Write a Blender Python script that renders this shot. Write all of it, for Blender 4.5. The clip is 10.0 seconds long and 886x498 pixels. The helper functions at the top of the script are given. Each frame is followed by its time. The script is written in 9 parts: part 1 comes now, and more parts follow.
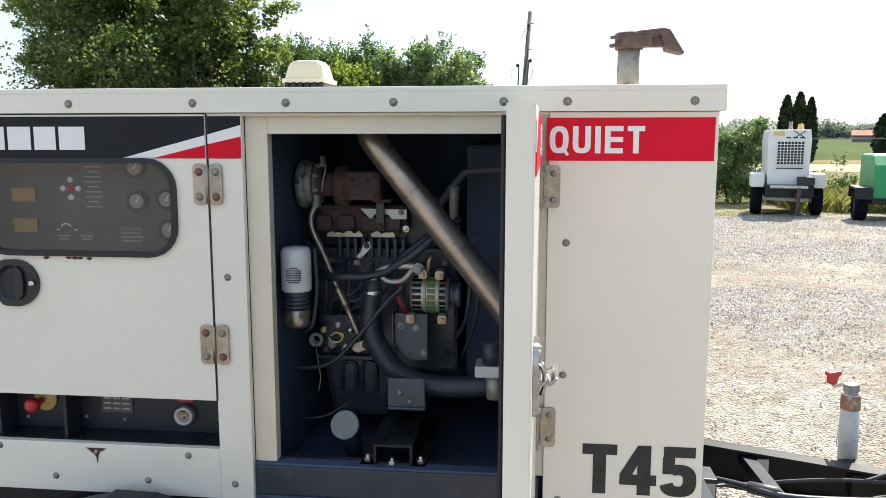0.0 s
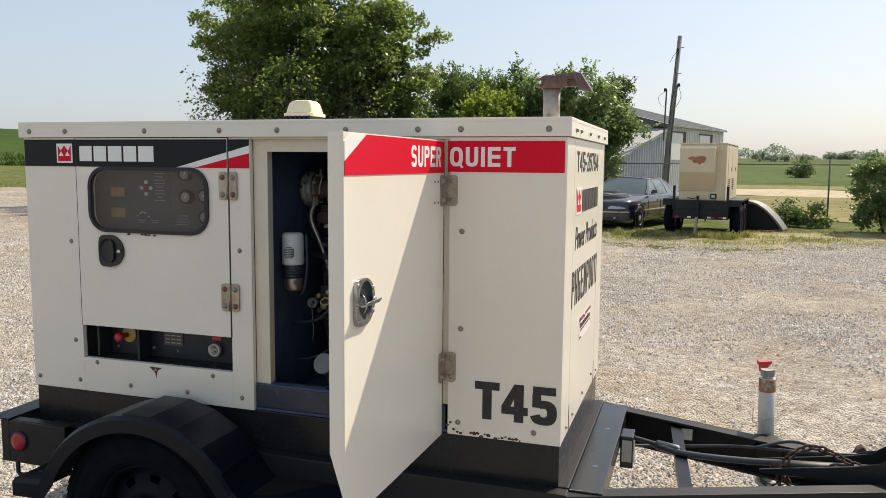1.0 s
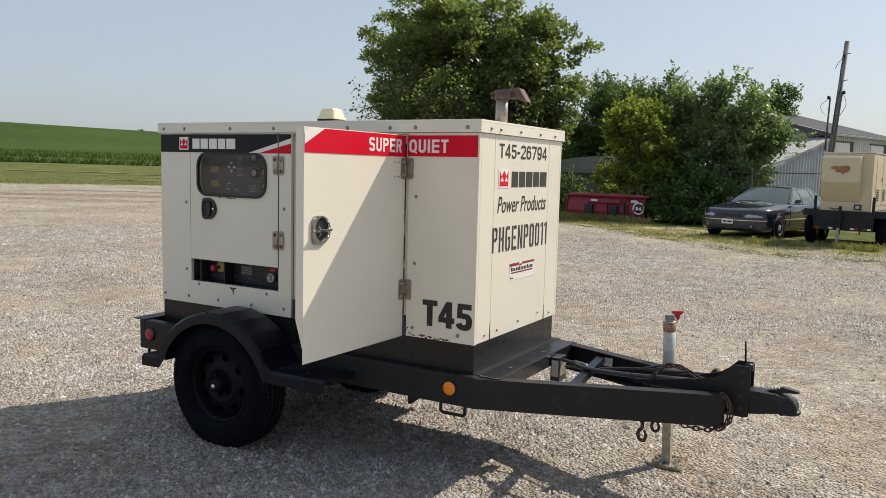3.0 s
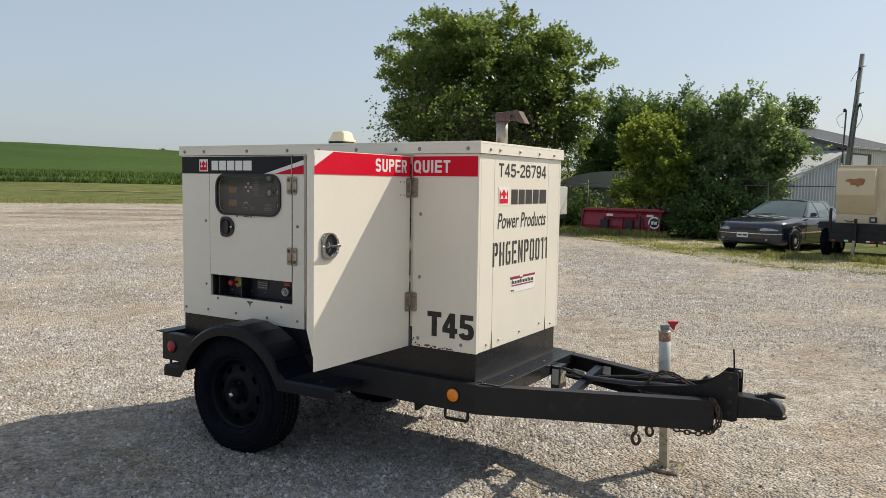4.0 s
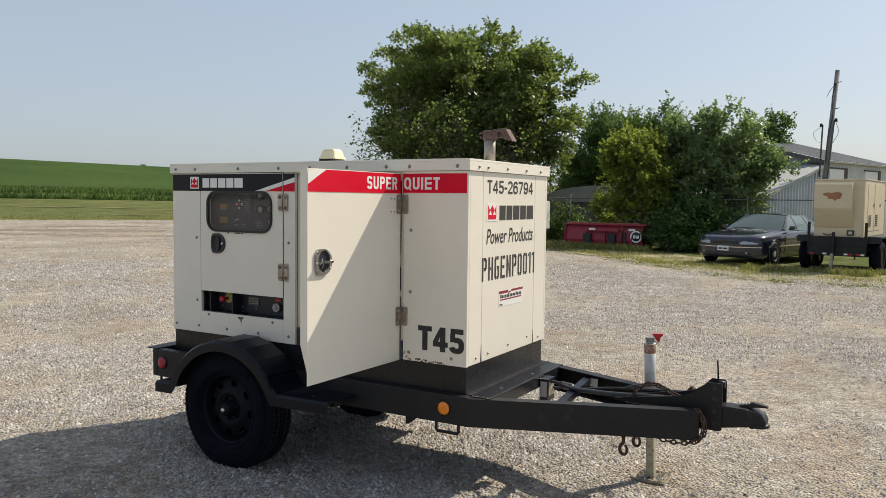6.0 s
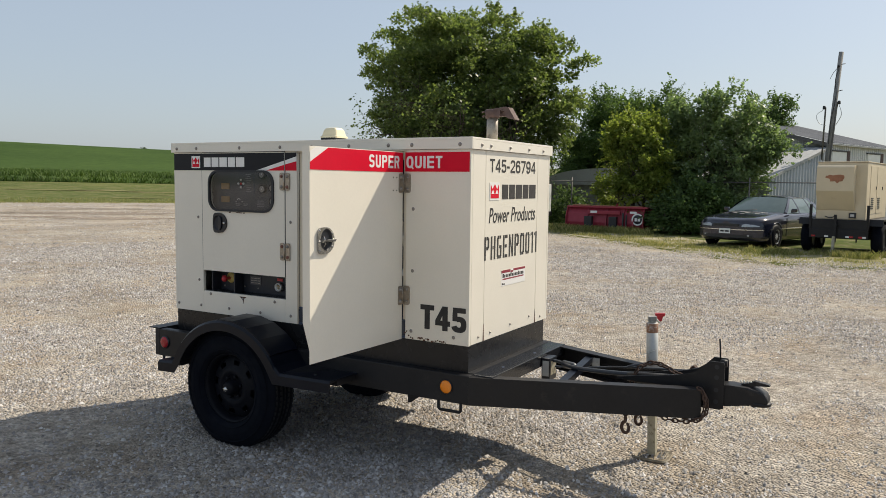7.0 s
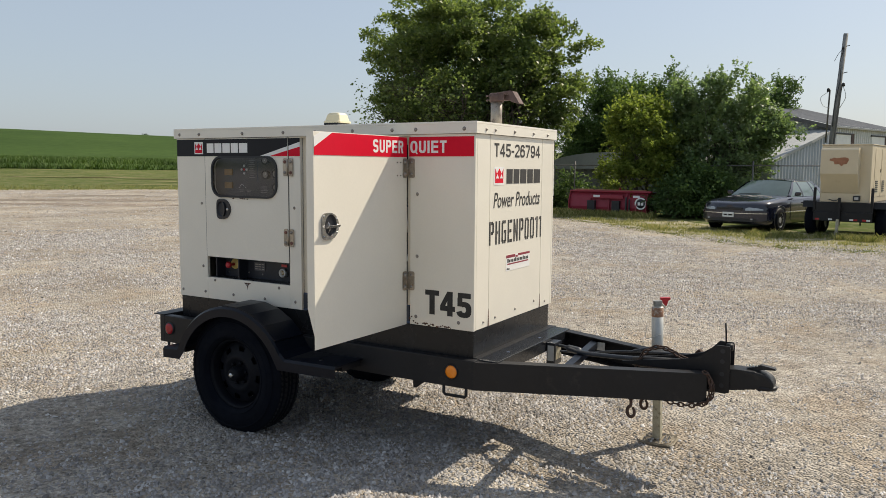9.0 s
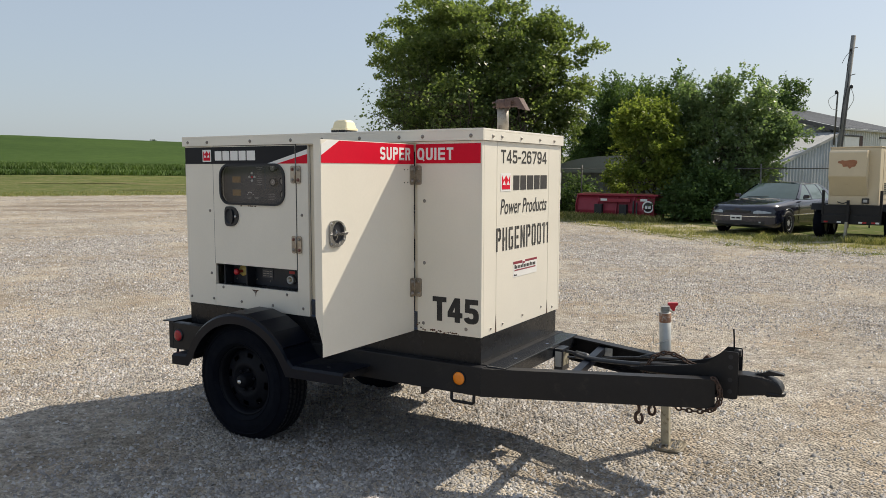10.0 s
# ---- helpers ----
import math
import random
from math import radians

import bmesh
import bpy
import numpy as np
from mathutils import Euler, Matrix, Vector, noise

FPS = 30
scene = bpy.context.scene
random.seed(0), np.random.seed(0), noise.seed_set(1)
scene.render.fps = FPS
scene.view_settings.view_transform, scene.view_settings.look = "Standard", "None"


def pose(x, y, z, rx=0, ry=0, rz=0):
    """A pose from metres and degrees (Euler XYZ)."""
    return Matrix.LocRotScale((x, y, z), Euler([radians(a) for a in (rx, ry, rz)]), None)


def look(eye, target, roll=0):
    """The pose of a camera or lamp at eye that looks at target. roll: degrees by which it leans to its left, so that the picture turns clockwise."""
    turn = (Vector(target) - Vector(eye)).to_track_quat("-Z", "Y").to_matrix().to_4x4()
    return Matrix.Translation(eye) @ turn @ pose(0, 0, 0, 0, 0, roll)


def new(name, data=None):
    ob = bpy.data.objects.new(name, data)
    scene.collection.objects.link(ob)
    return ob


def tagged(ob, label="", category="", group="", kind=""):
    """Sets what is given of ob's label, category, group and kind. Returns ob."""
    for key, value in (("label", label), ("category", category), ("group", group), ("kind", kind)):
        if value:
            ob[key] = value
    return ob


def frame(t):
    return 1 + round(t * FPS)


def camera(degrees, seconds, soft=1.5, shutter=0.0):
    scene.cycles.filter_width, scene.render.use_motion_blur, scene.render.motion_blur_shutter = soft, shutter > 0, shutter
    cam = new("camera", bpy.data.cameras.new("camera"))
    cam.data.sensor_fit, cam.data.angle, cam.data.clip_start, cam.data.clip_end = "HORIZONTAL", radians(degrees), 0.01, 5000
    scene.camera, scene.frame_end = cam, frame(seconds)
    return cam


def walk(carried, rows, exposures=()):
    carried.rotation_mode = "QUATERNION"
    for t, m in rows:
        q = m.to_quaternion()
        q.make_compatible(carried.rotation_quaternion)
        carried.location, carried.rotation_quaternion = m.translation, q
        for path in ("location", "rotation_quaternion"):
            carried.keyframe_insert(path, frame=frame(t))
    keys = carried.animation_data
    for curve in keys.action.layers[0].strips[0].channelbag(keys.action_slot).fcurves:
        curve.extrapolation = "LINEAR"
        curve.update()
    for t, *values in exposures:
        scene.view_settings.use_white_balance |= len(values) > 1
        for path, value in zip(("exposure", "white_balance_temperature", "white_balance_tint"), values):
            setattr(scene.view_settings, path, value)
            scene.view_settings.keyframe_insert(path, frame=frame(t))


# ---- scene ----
cam = camera(59.2, 10.0, soft=0.6)
PATH = [
    (0, (-0.417, -1.811, 1.613), (-0.635, 0.158, 1.336), -0.0),
    (0.5, (-0.026, -2.029, 1.59), (-0.457, -0.09, 1.352), 0.2),
    (1, (0.375, -2.377, 1.592), (-0.237, -0.486, 1.374), 0.5),
    (1.5, (0.785, -2.601, 1.572), (0.031, -0.761, 1.364), 0.9),
    (2, (1.173, -2.792, 1.539), (0.311, -0.999, 1.33), 1.4),
    (2.5, (1.443, -3.051, 1.518), (0.503, -1.298, 1.308), 1.7),
    (2.7, (1.52, -3.092, 1.51), (0.552, -1.355, 1.299), 1.6),
    (3.8, (1.825, -3.183, 1.51), (0.781, -1.486, 1.333), 1.0),
    (4, (1.81, -3.26, 1.526), (0.765, -1.562, 1.361), 0.9),
    (4.5, (1.772, -3.382, 1.548), (0.731, -1.68, 1.413), 0.6),
    (5, (1.795, -3.382, 1.544), (0.77, -1.669, 1.427), 0.6),
    (5.5, (1.82, -3.347, 1.541), (0.808, -1.626, 1.426), 0.6),
    (7, (1.808, -3.34, 1.511), (0.799, -1.621, 1.342), 0.7),
    (7.5, (1.81, -3.343, 1.502), (0.801, -1.626, 1.315), 0.7),
    (8, (1.809, -3.339, 1.498), (0.801, -1.623, 1.297), 0.6),
    (8.5, (1.801, -3.337, 1.5), (0.793, -1.621, 1.293), 0.5),
    (9, (1.793, -3.335, 1.51), (0.781, -1.623, 1.303), 0.4),
    (9.5, (1.793, -3.336, 1.522), (0.772, -1.628, 1.32), 0.3),
    (10, (1.797, -3.341, 1.524), (0.768, -1.637, 1.327), 0.1),
]
EXPOSURES = [(0, 1.04, 6100, 9), (0.5, 0.60, 6350, 11), (1, 0.42, 6550, 11), (1.5, 0.31, 6550, 10), (2, 0.22, 6460, 10), (2.5, 0.19, 6450, 10), (4, 0.17, 6430, 10), (10, 0.15, 6440, 10)]
walk(cam, [(t, look(eye, target, roll)) for t, eye, target, roll in PATH], EXPOSURES)

# ---------------- world, sun, exposure ----------------
SUN_DIR = Vector((0.475, 0.835, 1.0)).normalized()
sun_el = math.asin(SUN_DIR.z)
sun_az = math.atan2(SUN_DIR.x, SUN_DIR.y)
world = bpy.data.worlds.new("world")
scene.world = world
world.use_nodes = True
wn = world.node_tree
wn.nodes.clear()
w_sky = wn.nodes.new("ShaderNodeTexSky")
w_sky.sky_type = "NISHITA"
w_sky.sun_disc = False
w_sky.sun_elevation = sun_el
w_sky.sun_rotation = sun_az
w_sky.air_density = 1.0
w_sky.dust_density = 2.0
w_sky.ozone_density = 1.5
w_bg = wn.nodes.new("ShaderNodeBackground")
w_bg.inputs["Strength"].default_value = 0.107
w_out = wn.nodes.new("ShaderNodeOutputWorld")
w_haze = wn.nodes.new("ShaderNodeMix")
w_haze.data_type = "RGBA"
w_haze.inputs[0].default_value = 0.54
w_haze.inputs[7].default_value = (4.85, 5.42, 5.98, 1)
wn.links.new(w_sky.outputs[0], w_haze.inputs[6])
wn.links.new(w_haze.outputs[2], w_bg.inputs[0])
wn.links.new(w_bg.outputs[0], w_out.inputs[0])
sun_data = bpy.data.lights.new("sun", "SUN")
sun_data.energy = 4.75
sun_data.angle = radians(0.6)
sun_data.color = (1.0, 0.89, 0.715)
sun = new("sun", sun_data)
sun.matrix_world = look((20, 30, 40), Vector((20, 30, 40)) - SUN_DIR)

# ---------------- materials ----------------


def ramp_node(nt, fac, stops):
    r = nt.nodes.new("ShaderNodeValToRGB")
    while len(r.color_ramp.elements) < len(stops):
        r.color_ramp.elements.new(0.5)
    for e, (p, c) in zip(r.color_ramp.elements, stops):
        e.position, e.color = p, (*c, 1)
    nt.links.new(fac, r.inputs[0])
    return r.outputs[0]


def noise_node(nt, scale, detail=4, rough=0.55, coords="Object"):
    tc = nt.nodes.new("ShaderNodeTexCoord")
    n = nt.nodes.new("ShaderNodeTexNoise")
    n.inputs["Scale"].default_value = scale
    n.inputs["Detail"].default_value = detail
    n.inputs["Roughness"].default_value = rough
    nt.links.new(tc.outputs[coords], n.inputs["Vector"])
    return n.outputs["Fac"]


def mix_node(nt, fac, a, b, mode="MIX"):
    m = nt.nodes.new("ShaderNodeMix")
    m.data_type, m.blend_type = "RGBA", mode
    for sock, v in ((m.inputs[0], fac), (m.inputs[6], a), (m.inputs[7], b)):
        if isinstance(v, (int, float)):
            sock.default_value = v
        elif isinstance(v, tuple):
            sock.default_value = (*v, 1)
        else:
            nt.links.new(v, sock)
    return m.outputs[2]


def shader(name):
    m = bpy.data.materials.new(name)
    m.use_nodes = True
    nt = m.node_tree
    return m, nt, nt.nodes["Principled BSDF"]


def bump_to(nt, bsdf, height, strength, distance):
    b = nt.nodes.new("ShaderNodeBump")
    b.inputs["Strength"].default_value = strength
    b.inputs["Distance"].default_value = distance
    nt.links.new(height, b.inputs["Height"])
    nt.links.new(b.outputs[0], bsdf.inputs["Normal"])


def surface(name, base, rough=0.5, metal=0.0, vary=0.12, scale=6.0, stain=None, amount=0.35, bump=0.05, fine=60.0, coat=0.0, dist=0.004, spec=0.5):
    """A painted or metal surface: two scales of variation, optional stains, fine relief."""
    m, nt, b = shader(name)
    lo = tuple(c * (1 - vary) for c in base)
    hi = tuple(min(1, c * (1 + vary)) for c in base)
    col = ramp_node(nt, noise_node(nt, scale, 5), [(0.3, lo), (0.7, hi)])
    grain = noise_node(nt, fine, 3)
    col = mix_node(nt, 0.25, col, ramp_node(nt, grain, [(0.35, lo), (0.65, hi)]))
    if stain:
        mask = ramp_node(nt, noise_node(nt, scale * 2.3, 8, 0.7), [(1 - amount - 0.06, (0, 0, 0)), (1 - amount + 0.06, (1, 1, 1))])
        col = mix_node(nt, mask, col, stain)
    nt.links.new(col, b.inputs["Base Color"])
    rr = ramp_node(nt, noise_node(nt, scale * 1.7, 4), [(0.25, (rough * 0.8,) * 3), (0.75, (min(1, rough * 1.2),) * 3)])
    nt.links.new(rr, b.inputs["Roughness"])
    b.inputs["Metallic"].default_value = metal
    b.inputs["Coat Weight"].default_value = coat
    b.inputs["Coat Roughness"].default_value = 0.08
    b.inputs["Specular IOR Level"].default_value = spec
    bump_to(nt, b, grain, bump, dist)
    return m


def island_colours(name, stops, rough=0.9, vary_scale=0.0, translucent=0.0, gloss=0.25, big=((0.62, 0.66, 0.6), (1.25, 1.2, 1.0)), through_leaf=(1.35, 1.40, 0.78)):
    """Loose pieces in one mesh, each with a colour of its own."""
    m, nt, b = shader(name)
    g = nt.nodes.new("ShaderNodeNewGeometry")
    col = ramp_node(nt, g.outputs["Random Per Island"], stops)
    if vary_scale:
        col = mix_node(nt, 1.0, col, ramp_node(nt, noise_node(nt, vary_scale, 3), [(0.3, big[0]), (0.7, big[1])]), "MULTIPLY")
    nt.links.new(col, b.inputs["Base Color"])
    b.inputs["Roughness"].default_value = rough
    b.inputs["Specular IOR Level"].default_value = gloss
    if translucent:
        t = nt.nodes.new("ShaderNodeBsdfTranslucent")
        warm = mix_node(nt, 1.0, col, through_leaf, "MULTIPLY")
        nt.links.new(warm, t.inputs["Color"])
        ms = nt.nodes.new("ShaderNodeMixShader")
        ms.inputs[0].default_value = translucent
        nt.links.new(b.outputs[0], ms.inputs[1])
        nt.links.new(t.outputs[0], ms.inputs[2])
        nt.links.new(ms.outputs[0], nt.nodes["Material Output"].inputs["Surface"])
    return m


def gravel_material():
    m, nt, b = shader("crushed_limestone")
    tc = nt.nodes.new("ShaderNodeTexCoord")
    v = nt.nodes.new("ShaderNodeTexVoronoi")
    v.inputs["Scale"].default_value = 58.0
    nt.links.new(tc.outputs["Object"], v.inputs["Vector"])
    v2 = nt.nodes.new("ShaderNodeTexVoronoi")
    v2.inputs["Scale"].default_value = 34.0
    nt.links.new(tc.outputs["Object"], v2.inputs["Vector"])
    sep = nt.nodes.new("ShaderNodeSeparateColor")
    nt.links.new(v.outputs["Color"], sep.inputs[0])
    col = ramp_node(nt, sep.outputs[0], [(0.0, (0.24, 0.226, 0.208)), (0.3, (0.37, 0.348, 0.316)), (0.65, (0.47, 0.442, 0.402)), (1.0, (0.66, 0.632, 0.588))])
    sep2 = nt.nodes.new("ShaderNodeSeparateColor")
    nt.links.new(v2.outputs["Color"], sep2.inputs[0])
    col = mix_node(nt, 0.4, col, ramp_node(nt, sep2.outputs[0], [(0, (0.22, 0.208, 0.192)), (1, (0.68, 0.642, 0.586))]))
    lane = ramp_node(nt, noise_node(nt, 0.55, 4, 0.55), [(0.42, (0, 0, 0)), (0.6, (0.75, 0.75, 0.75))])
    col = mix_node(nt, lane, col, (0.50, 0.458, 0.392))
    patches = ramp_node(nt, noise_node(nt, 0.35, 6, 0.6), [(0.3, (0.62, 0.59, 0.545)), (0.5, (0.86, 0.86, 0.865)), (0.7, (1.06, 1.055, 1.055))])
    col = mix_node(nt, 1.0, col, patches, "MULTIPLY")
    mottle = ramp_node(nt, noise_node(nt, 5.5, 5, 0.7), [(0.36, (0.80, 0.77, 0.72)), (0.64, (1.10, 1.09, 1.07))])
    col = mix_node(nt, 1.0, col, mottle, "MULTIPLY")
    grain = ramp_node(nt, noise_node(nt, 17.0, 4, 0.75), [(0.38, (0.80, 0.79, 0.78)), (0.5, (1.0, 0.99, 0.98)), (0.62, (1.16, 1.15, 1.14))])
    col = mix_node(nt, 1.0, col, grain, "MULTIPLY")
    tracks = ramp_node(nt, noise_node(nt, 1.6, 4, 0.6), [(0.34, (0.95, 0.875, 0.795)), (0.5, (1.0, 0.98, 0.955)), (0.64, (1.08, 1.07, 1.06))])
    col = mix_node(nt, 1.0, col, tracks, "MULTIPLY")
    nt.links.new(col, b.inputs["Base Color"])
    b.inputs["Roughness"].default_value = 0.95
    b.inputs["Specular IOR Level"].default_value = 0.2
    inv = nt.nodes.new("ShaderNodeMath")
    inv.operation = "SUBTRACT"
    inv.inputs[0].default_value = 1.0
    nt.links.new(v.outputs["Distance"], inv.inputs[1])
    bump_to(nt, b, inv.outputs[0], 1.0, 0.022)
    return m


def meadow_material(name, lo, mid, hi, scale, bump=0.25, soil=None):
    m, nt, b = shader(name)
    col = ramp_node(nt, noise_node(nt, scale, 8, 0.65), [(0.3, lo), (0.5, mid), (0.7, hi)])
    big = ramp_node(nt, noise_node(nt, scale * 0.06, 4), [(0.3, (0.78, 0.8, 0.75)), (0.7, (1.18, 1.12, 1.05))])
    col = mix_node(nt, 1.0, col, big, "MULTIPLY")
    if soil:
        bare = ramp_node(nt, noise_node(nt, 2.6, 6, 0.7), [(0.52, (0, 0, 0)), (0.62, (0.8, 0.8, 0.8))])
        col = mix_node(nt, bare, col, soil)
    nt.links.new(col, b.inputs["Base Color"])
    b.inputs["Roughness"].default_value = 1.0
    b.inputs["Specular IOR Level"].default_value = 0.05
    bump_to(nt, b, noise_node(nt, scale * 3, 4), bump, 0.3)
    return m


def glass_material(name, tint, rough=0.03, alpha=0.25):
    m, nt, b = shader(name)
    tr = nt.nodes.new("ShaderNodeBsdfTransparent")
    tr.inputs[0].default_value = (*tint, 1)
    gl = nt.nodes.new("ShaderNodeBsdfGlossy")
    gl.inputs["Roughness"].default_value = rough
    lw = nt.nodes.new("ShaderNodeLayerWeight")
    lw.inputs[0].default_value = 0.5
    steep = nt.nodes.new("ShaderNodeMath")
    steep.operation = "POWER"
    steep.inputs[1].default_value = 5.0
    nt.links.new(lw.outputs["Facing"], steep.inputs[0])
    fr = nt.nodes.new("ShaderNodeMath")
    fr.operation = "MULTIPLY_ADD"
    fr.inputs[1].default_value = 0.95
    fr.inputs[2].default_value = 0.045
    nt.links.new(steep.outputs[0], fr.inputs[0])
    ms = nt.nodes.new("ShaderNodeMixShader")
    nt.links.new(fr.outputs[0], ms.inputs[0])
    nt.links.new(tr.outputs[0], ms.inputs[1])
    nt.links.new(gl.outputs[0], ms.inputs[2])
    nt.links.new(ms.outputs[0], nt.nodes["Material Output"].inputs["Surface"])
    return m


CREAM = surface("cream_enamel", (0.77, 0.728, 0.638), 0.38, vary=0.04, scale=2.5, bump=0.02, fine=90, coat=0.3)
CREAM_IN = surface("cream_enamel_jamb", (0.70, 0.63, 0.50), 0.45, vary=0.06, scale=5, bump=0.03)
CHARCOAL = surface("charcoal_paint", (0.0128, 0.0128, 0.0148), 0.46, vary=0.25, scale=4, stain=(0.028, 0.026, 0.025), amount=0.36, bump=0.08, spec=0.29)
FRAME_GLOSS = surface("glossy_black_frame_paint", (0.012, 0.013, 0.016), 0.24, vary=0.3, scale=6, stain=(0.022, 0.020, 0.018), amount=0.34, bump=0.04)
SKIRT = surface("glossy_dark_skirt_paint", (0.0135, 0.014, 0.016), 0.27, vary=0.22, scale=5, stain=(0.026, 0.025, 0.024), amount=0.34, bump=0.03, spec=0.3)
# lining and engine blacks lifted to navy: lens veil painted into the colour
BLACK_IN = surface("veil_tinted_bay_lining", (0.048, 0.072, 0.125), 0.7, vary=0.3, scale=8, bump=0.1)
ENGINE = surface("black_engine_enamel", (0.050, 0.062, 0.082), 0.36, vary=0.3, scale=9, stain=(0.05, 0.04, 0.032), amount=0.36, bump=0.15)
RUST_IRON = surface("rusty_manifold_iron", (0.085, 0.056, 0.054), 0.85, vary=0.35, scale=14, stain=(0.10, 0.06, 0.05), amount=0.4, bump=0.3)
RUST = surface("rust", (0.085, 0.038, 0.022), 0.9, vary=0.4, scale=30, bump=0.4)
RUST_PAINT = surface("rust_brown_primer", (0.33, 0.15, 0.085), 0.9, vary=0.25, scale=12, bump=0.1)
STEEL = surface("dull_steel_tube", (0.40, 0.37, 0.33), 0.55, 0.55, vary=0.15, scale=10, stain=(0.22, 0.17, 0.12), amount=0.34, bump=0.06)
CHROME = surface("zinc_plate", (0.58, 0.57, 0.55), 0.25, 0.95, vary=0.12, scale=18, stain=(0.30, 0.24, 0.18), amount=0.33, bump=0.05)
HINGE_METAL = surface("weathered_zinc_hinge", (0.37, 0.325, 0.27), 0.36, 0.8, vary=0.25, scale=30, stain=(0.26, 0.13, 0.07), amount=0.34, bump=0.1)
BOLT_METAL = surface("weathered_bolt_head", (0.27, 0.25, 0.225), 0.5, 0.4, vary=0.3, scale=60, stain=(0.2, 0.1, 0.05), amount=0.4, bump=0.1)
GALV = surface("galvanised_steel", (0.50, 0.51, 0.50), 0.5, 0.5, vary=0.15, scale=7, stain=(0.36, 0.35, 0.33), amount=0.38, bump=0.06)
JACK_PAINT = surface("grey_jack_paint", (0.42, 0.43, 0.42), 0.5, 0.2, vary=0.12, scale=12, stain=(0.30, 0.19, 0.10), amount=0.32, bump=0.08)
JACK_LEG = surface("muddy_jack_leg", (0.40, 0.37, 0.28), 0.6, 0.3, vary=0.25, scale=14, stain=(0.2, 0.17, 0.11), amount=0.4, bump=0.15)
GLOSS_BLACK = surface("black_fender_paint", (0.0032, 0.0052, 0.0115), 0.34, vary=0.25, scale=5, stain=(0.009, 0.009, 0.010), amount=0.34, bump=0.05, spec=0.24)
RIM_BLACK = surface("black_rim_paint", (0.0035, 0.0045, 0.008), 0.6, vary=0.25, scale=9, bump=0.05, spec=0.16)
DARK_RUST = surface("old_dark_rust", (0.060, 0.034, 0.024), 0.9, vary=0.4, scale=30, bump=0.4)
RUBBER = surface("tyre_rubber", (0.0028, 0.0042, 0.0085), 0.85, vary=0.25, scale=7, stain=(0.009, 0.010, 0.012), amount=0.3, bump=0.1, spec=0.13)
SEAL = surface("black_rubber_seal", (0.008, 0.010, 0.016), 0.5, vary=0.2, scale=20, bump=0.05)
BLACK_PLASTIC = surface("black_plastic", (0.011, 0.013, 0.018), 0.32, vary=0.2, scale=20, bump=0.05)
PANEL_GREY = surface("dark_instrument_panel", (0.078, 0.080, 0.090), 0.6, vary=0.15, scale=8, bump=0.03)
DECAL_BLACK = surface("black_vinyl", (0.009, 0.010, 0.014), 0.4, vary=0.1, scale=8, bump=0.01, spec=0.22)
DECAL_RED = surface("red_vinyl", (0.64, 0.006, 0.028), 0.4, vary=0.06, scale=5, bump=0.01, spec=0.14)
DECAL_WHITE = surface("white_vinyl", (0.80, 0.79, 0.77), 0.4, vary=0.03, scale=10, bump=0.01)
STENCIL = surface("black_stencil_paint", (0.030, 0.028, 0.027), 0.7, vary=0.25, scale=25, bump=0.05)
RED_PLASTIC = surface("red_plastic", (0.46, 0.025, 0.035), 0.35, vary=0.12, scale=15, bump=0.03)
RED_LENS = surface("red_lens", (0.36, 0.006, 0.016), 0.15, vary=0.15, scale=40, bump=0.05)
AMBER = surface("amber_lens", (0.80, 0.24, 0.015), 0.22, vary=0.1, scale=40, bump=0.05)
YELLOW = surface("yellow_plastic", (0.66, 0.50, 0.16), 0.45, vary=0.1, scale=20, bump=0.03)
CREAM_CAP = surface("cream_plastic_cap", (0.78, 0.70, 0.48), 0.5, vary=0.07, scale=9, bump=0.03)
WHITE_FILTER = surface("white_filter_can", (0.66, 0.69, 0.70), 0.35, vary=0.06, scale=10, bump=0.03)
RED_WIRE = surface("red_wire", (0.45, 0.03, 0.04), 0.5, vary=0.1, scale=30)
GREEN_COIL = surface("green_coil_lacquer", (0.10, 0.17, 0.04), 0.5, vary=0.2, scale=40)
CAST_DIRTY = surface("sooty_cast_alloy", (0.27, 0.275, 0.265), 0.5, 0.4, vary=0.3, scale=18, stain=(0.06, 0.045, 0.04), amount=0.42, bump=0.2)
ALU = surface("cast_aluminium", (0.50, 0.46, 0.39), 0.5, 0.6, vary=0.2, scale=20, stain=(0.24, 0.19, 0.14), amount=0.36, bump=0.15)
BRASS = surface("dirty_brass", (0.45, 0.35, 0.20), 0.45, 0.7, vary=0.2, scale=25, bump=0.1)
HOSE = surface("black_rubber_hose", (0.026, 0.032, 0.043), 0.42, vary=0.25, scale=14, bump=0.08)
EXH = surface("sooty_exhaust_steel", (0.34, 0.31, 0.27), 0.55, 0.5, vary=0.2, scale=10, stain=(0.16, 0.10, 0.07), amount=0.4, bump=0.1)
EXH_RUST = surface("rusty_exhaust_clamp", (0.125, 0.084, 0.076), 0.8, 0.2, vary=0.3, scale=25, bump=0.25)
WINDOW_GLASS = glass_material("smoked_window_glass", (0.82, 0.83, 0.85), 0.05)
GRAVEL = gravel_material()
STONES = island_colours("loose_limestone", [(0.0, (0.210, 0.204, 0.200)), (0.2, (0.278, 0.268, 0.262)), (0.5, (0.353, 0.341, 0.334)), (0.85, (0.450, 0.437, 0.428)), (1.0, (0.58, 0.57, 0.562))], 0.95, 4.5, big=((0.70, 0.67, 0.635), (1.24, 1.24, 1.25)))
MEADOW = meadow_material("dry_meadow", (0.052, 0.078, 0.022), (0.088, 0.112, 0.034), (0.150, 0.150, 0.066), 0.5, soil=(0.19, 0.17, 0.10))
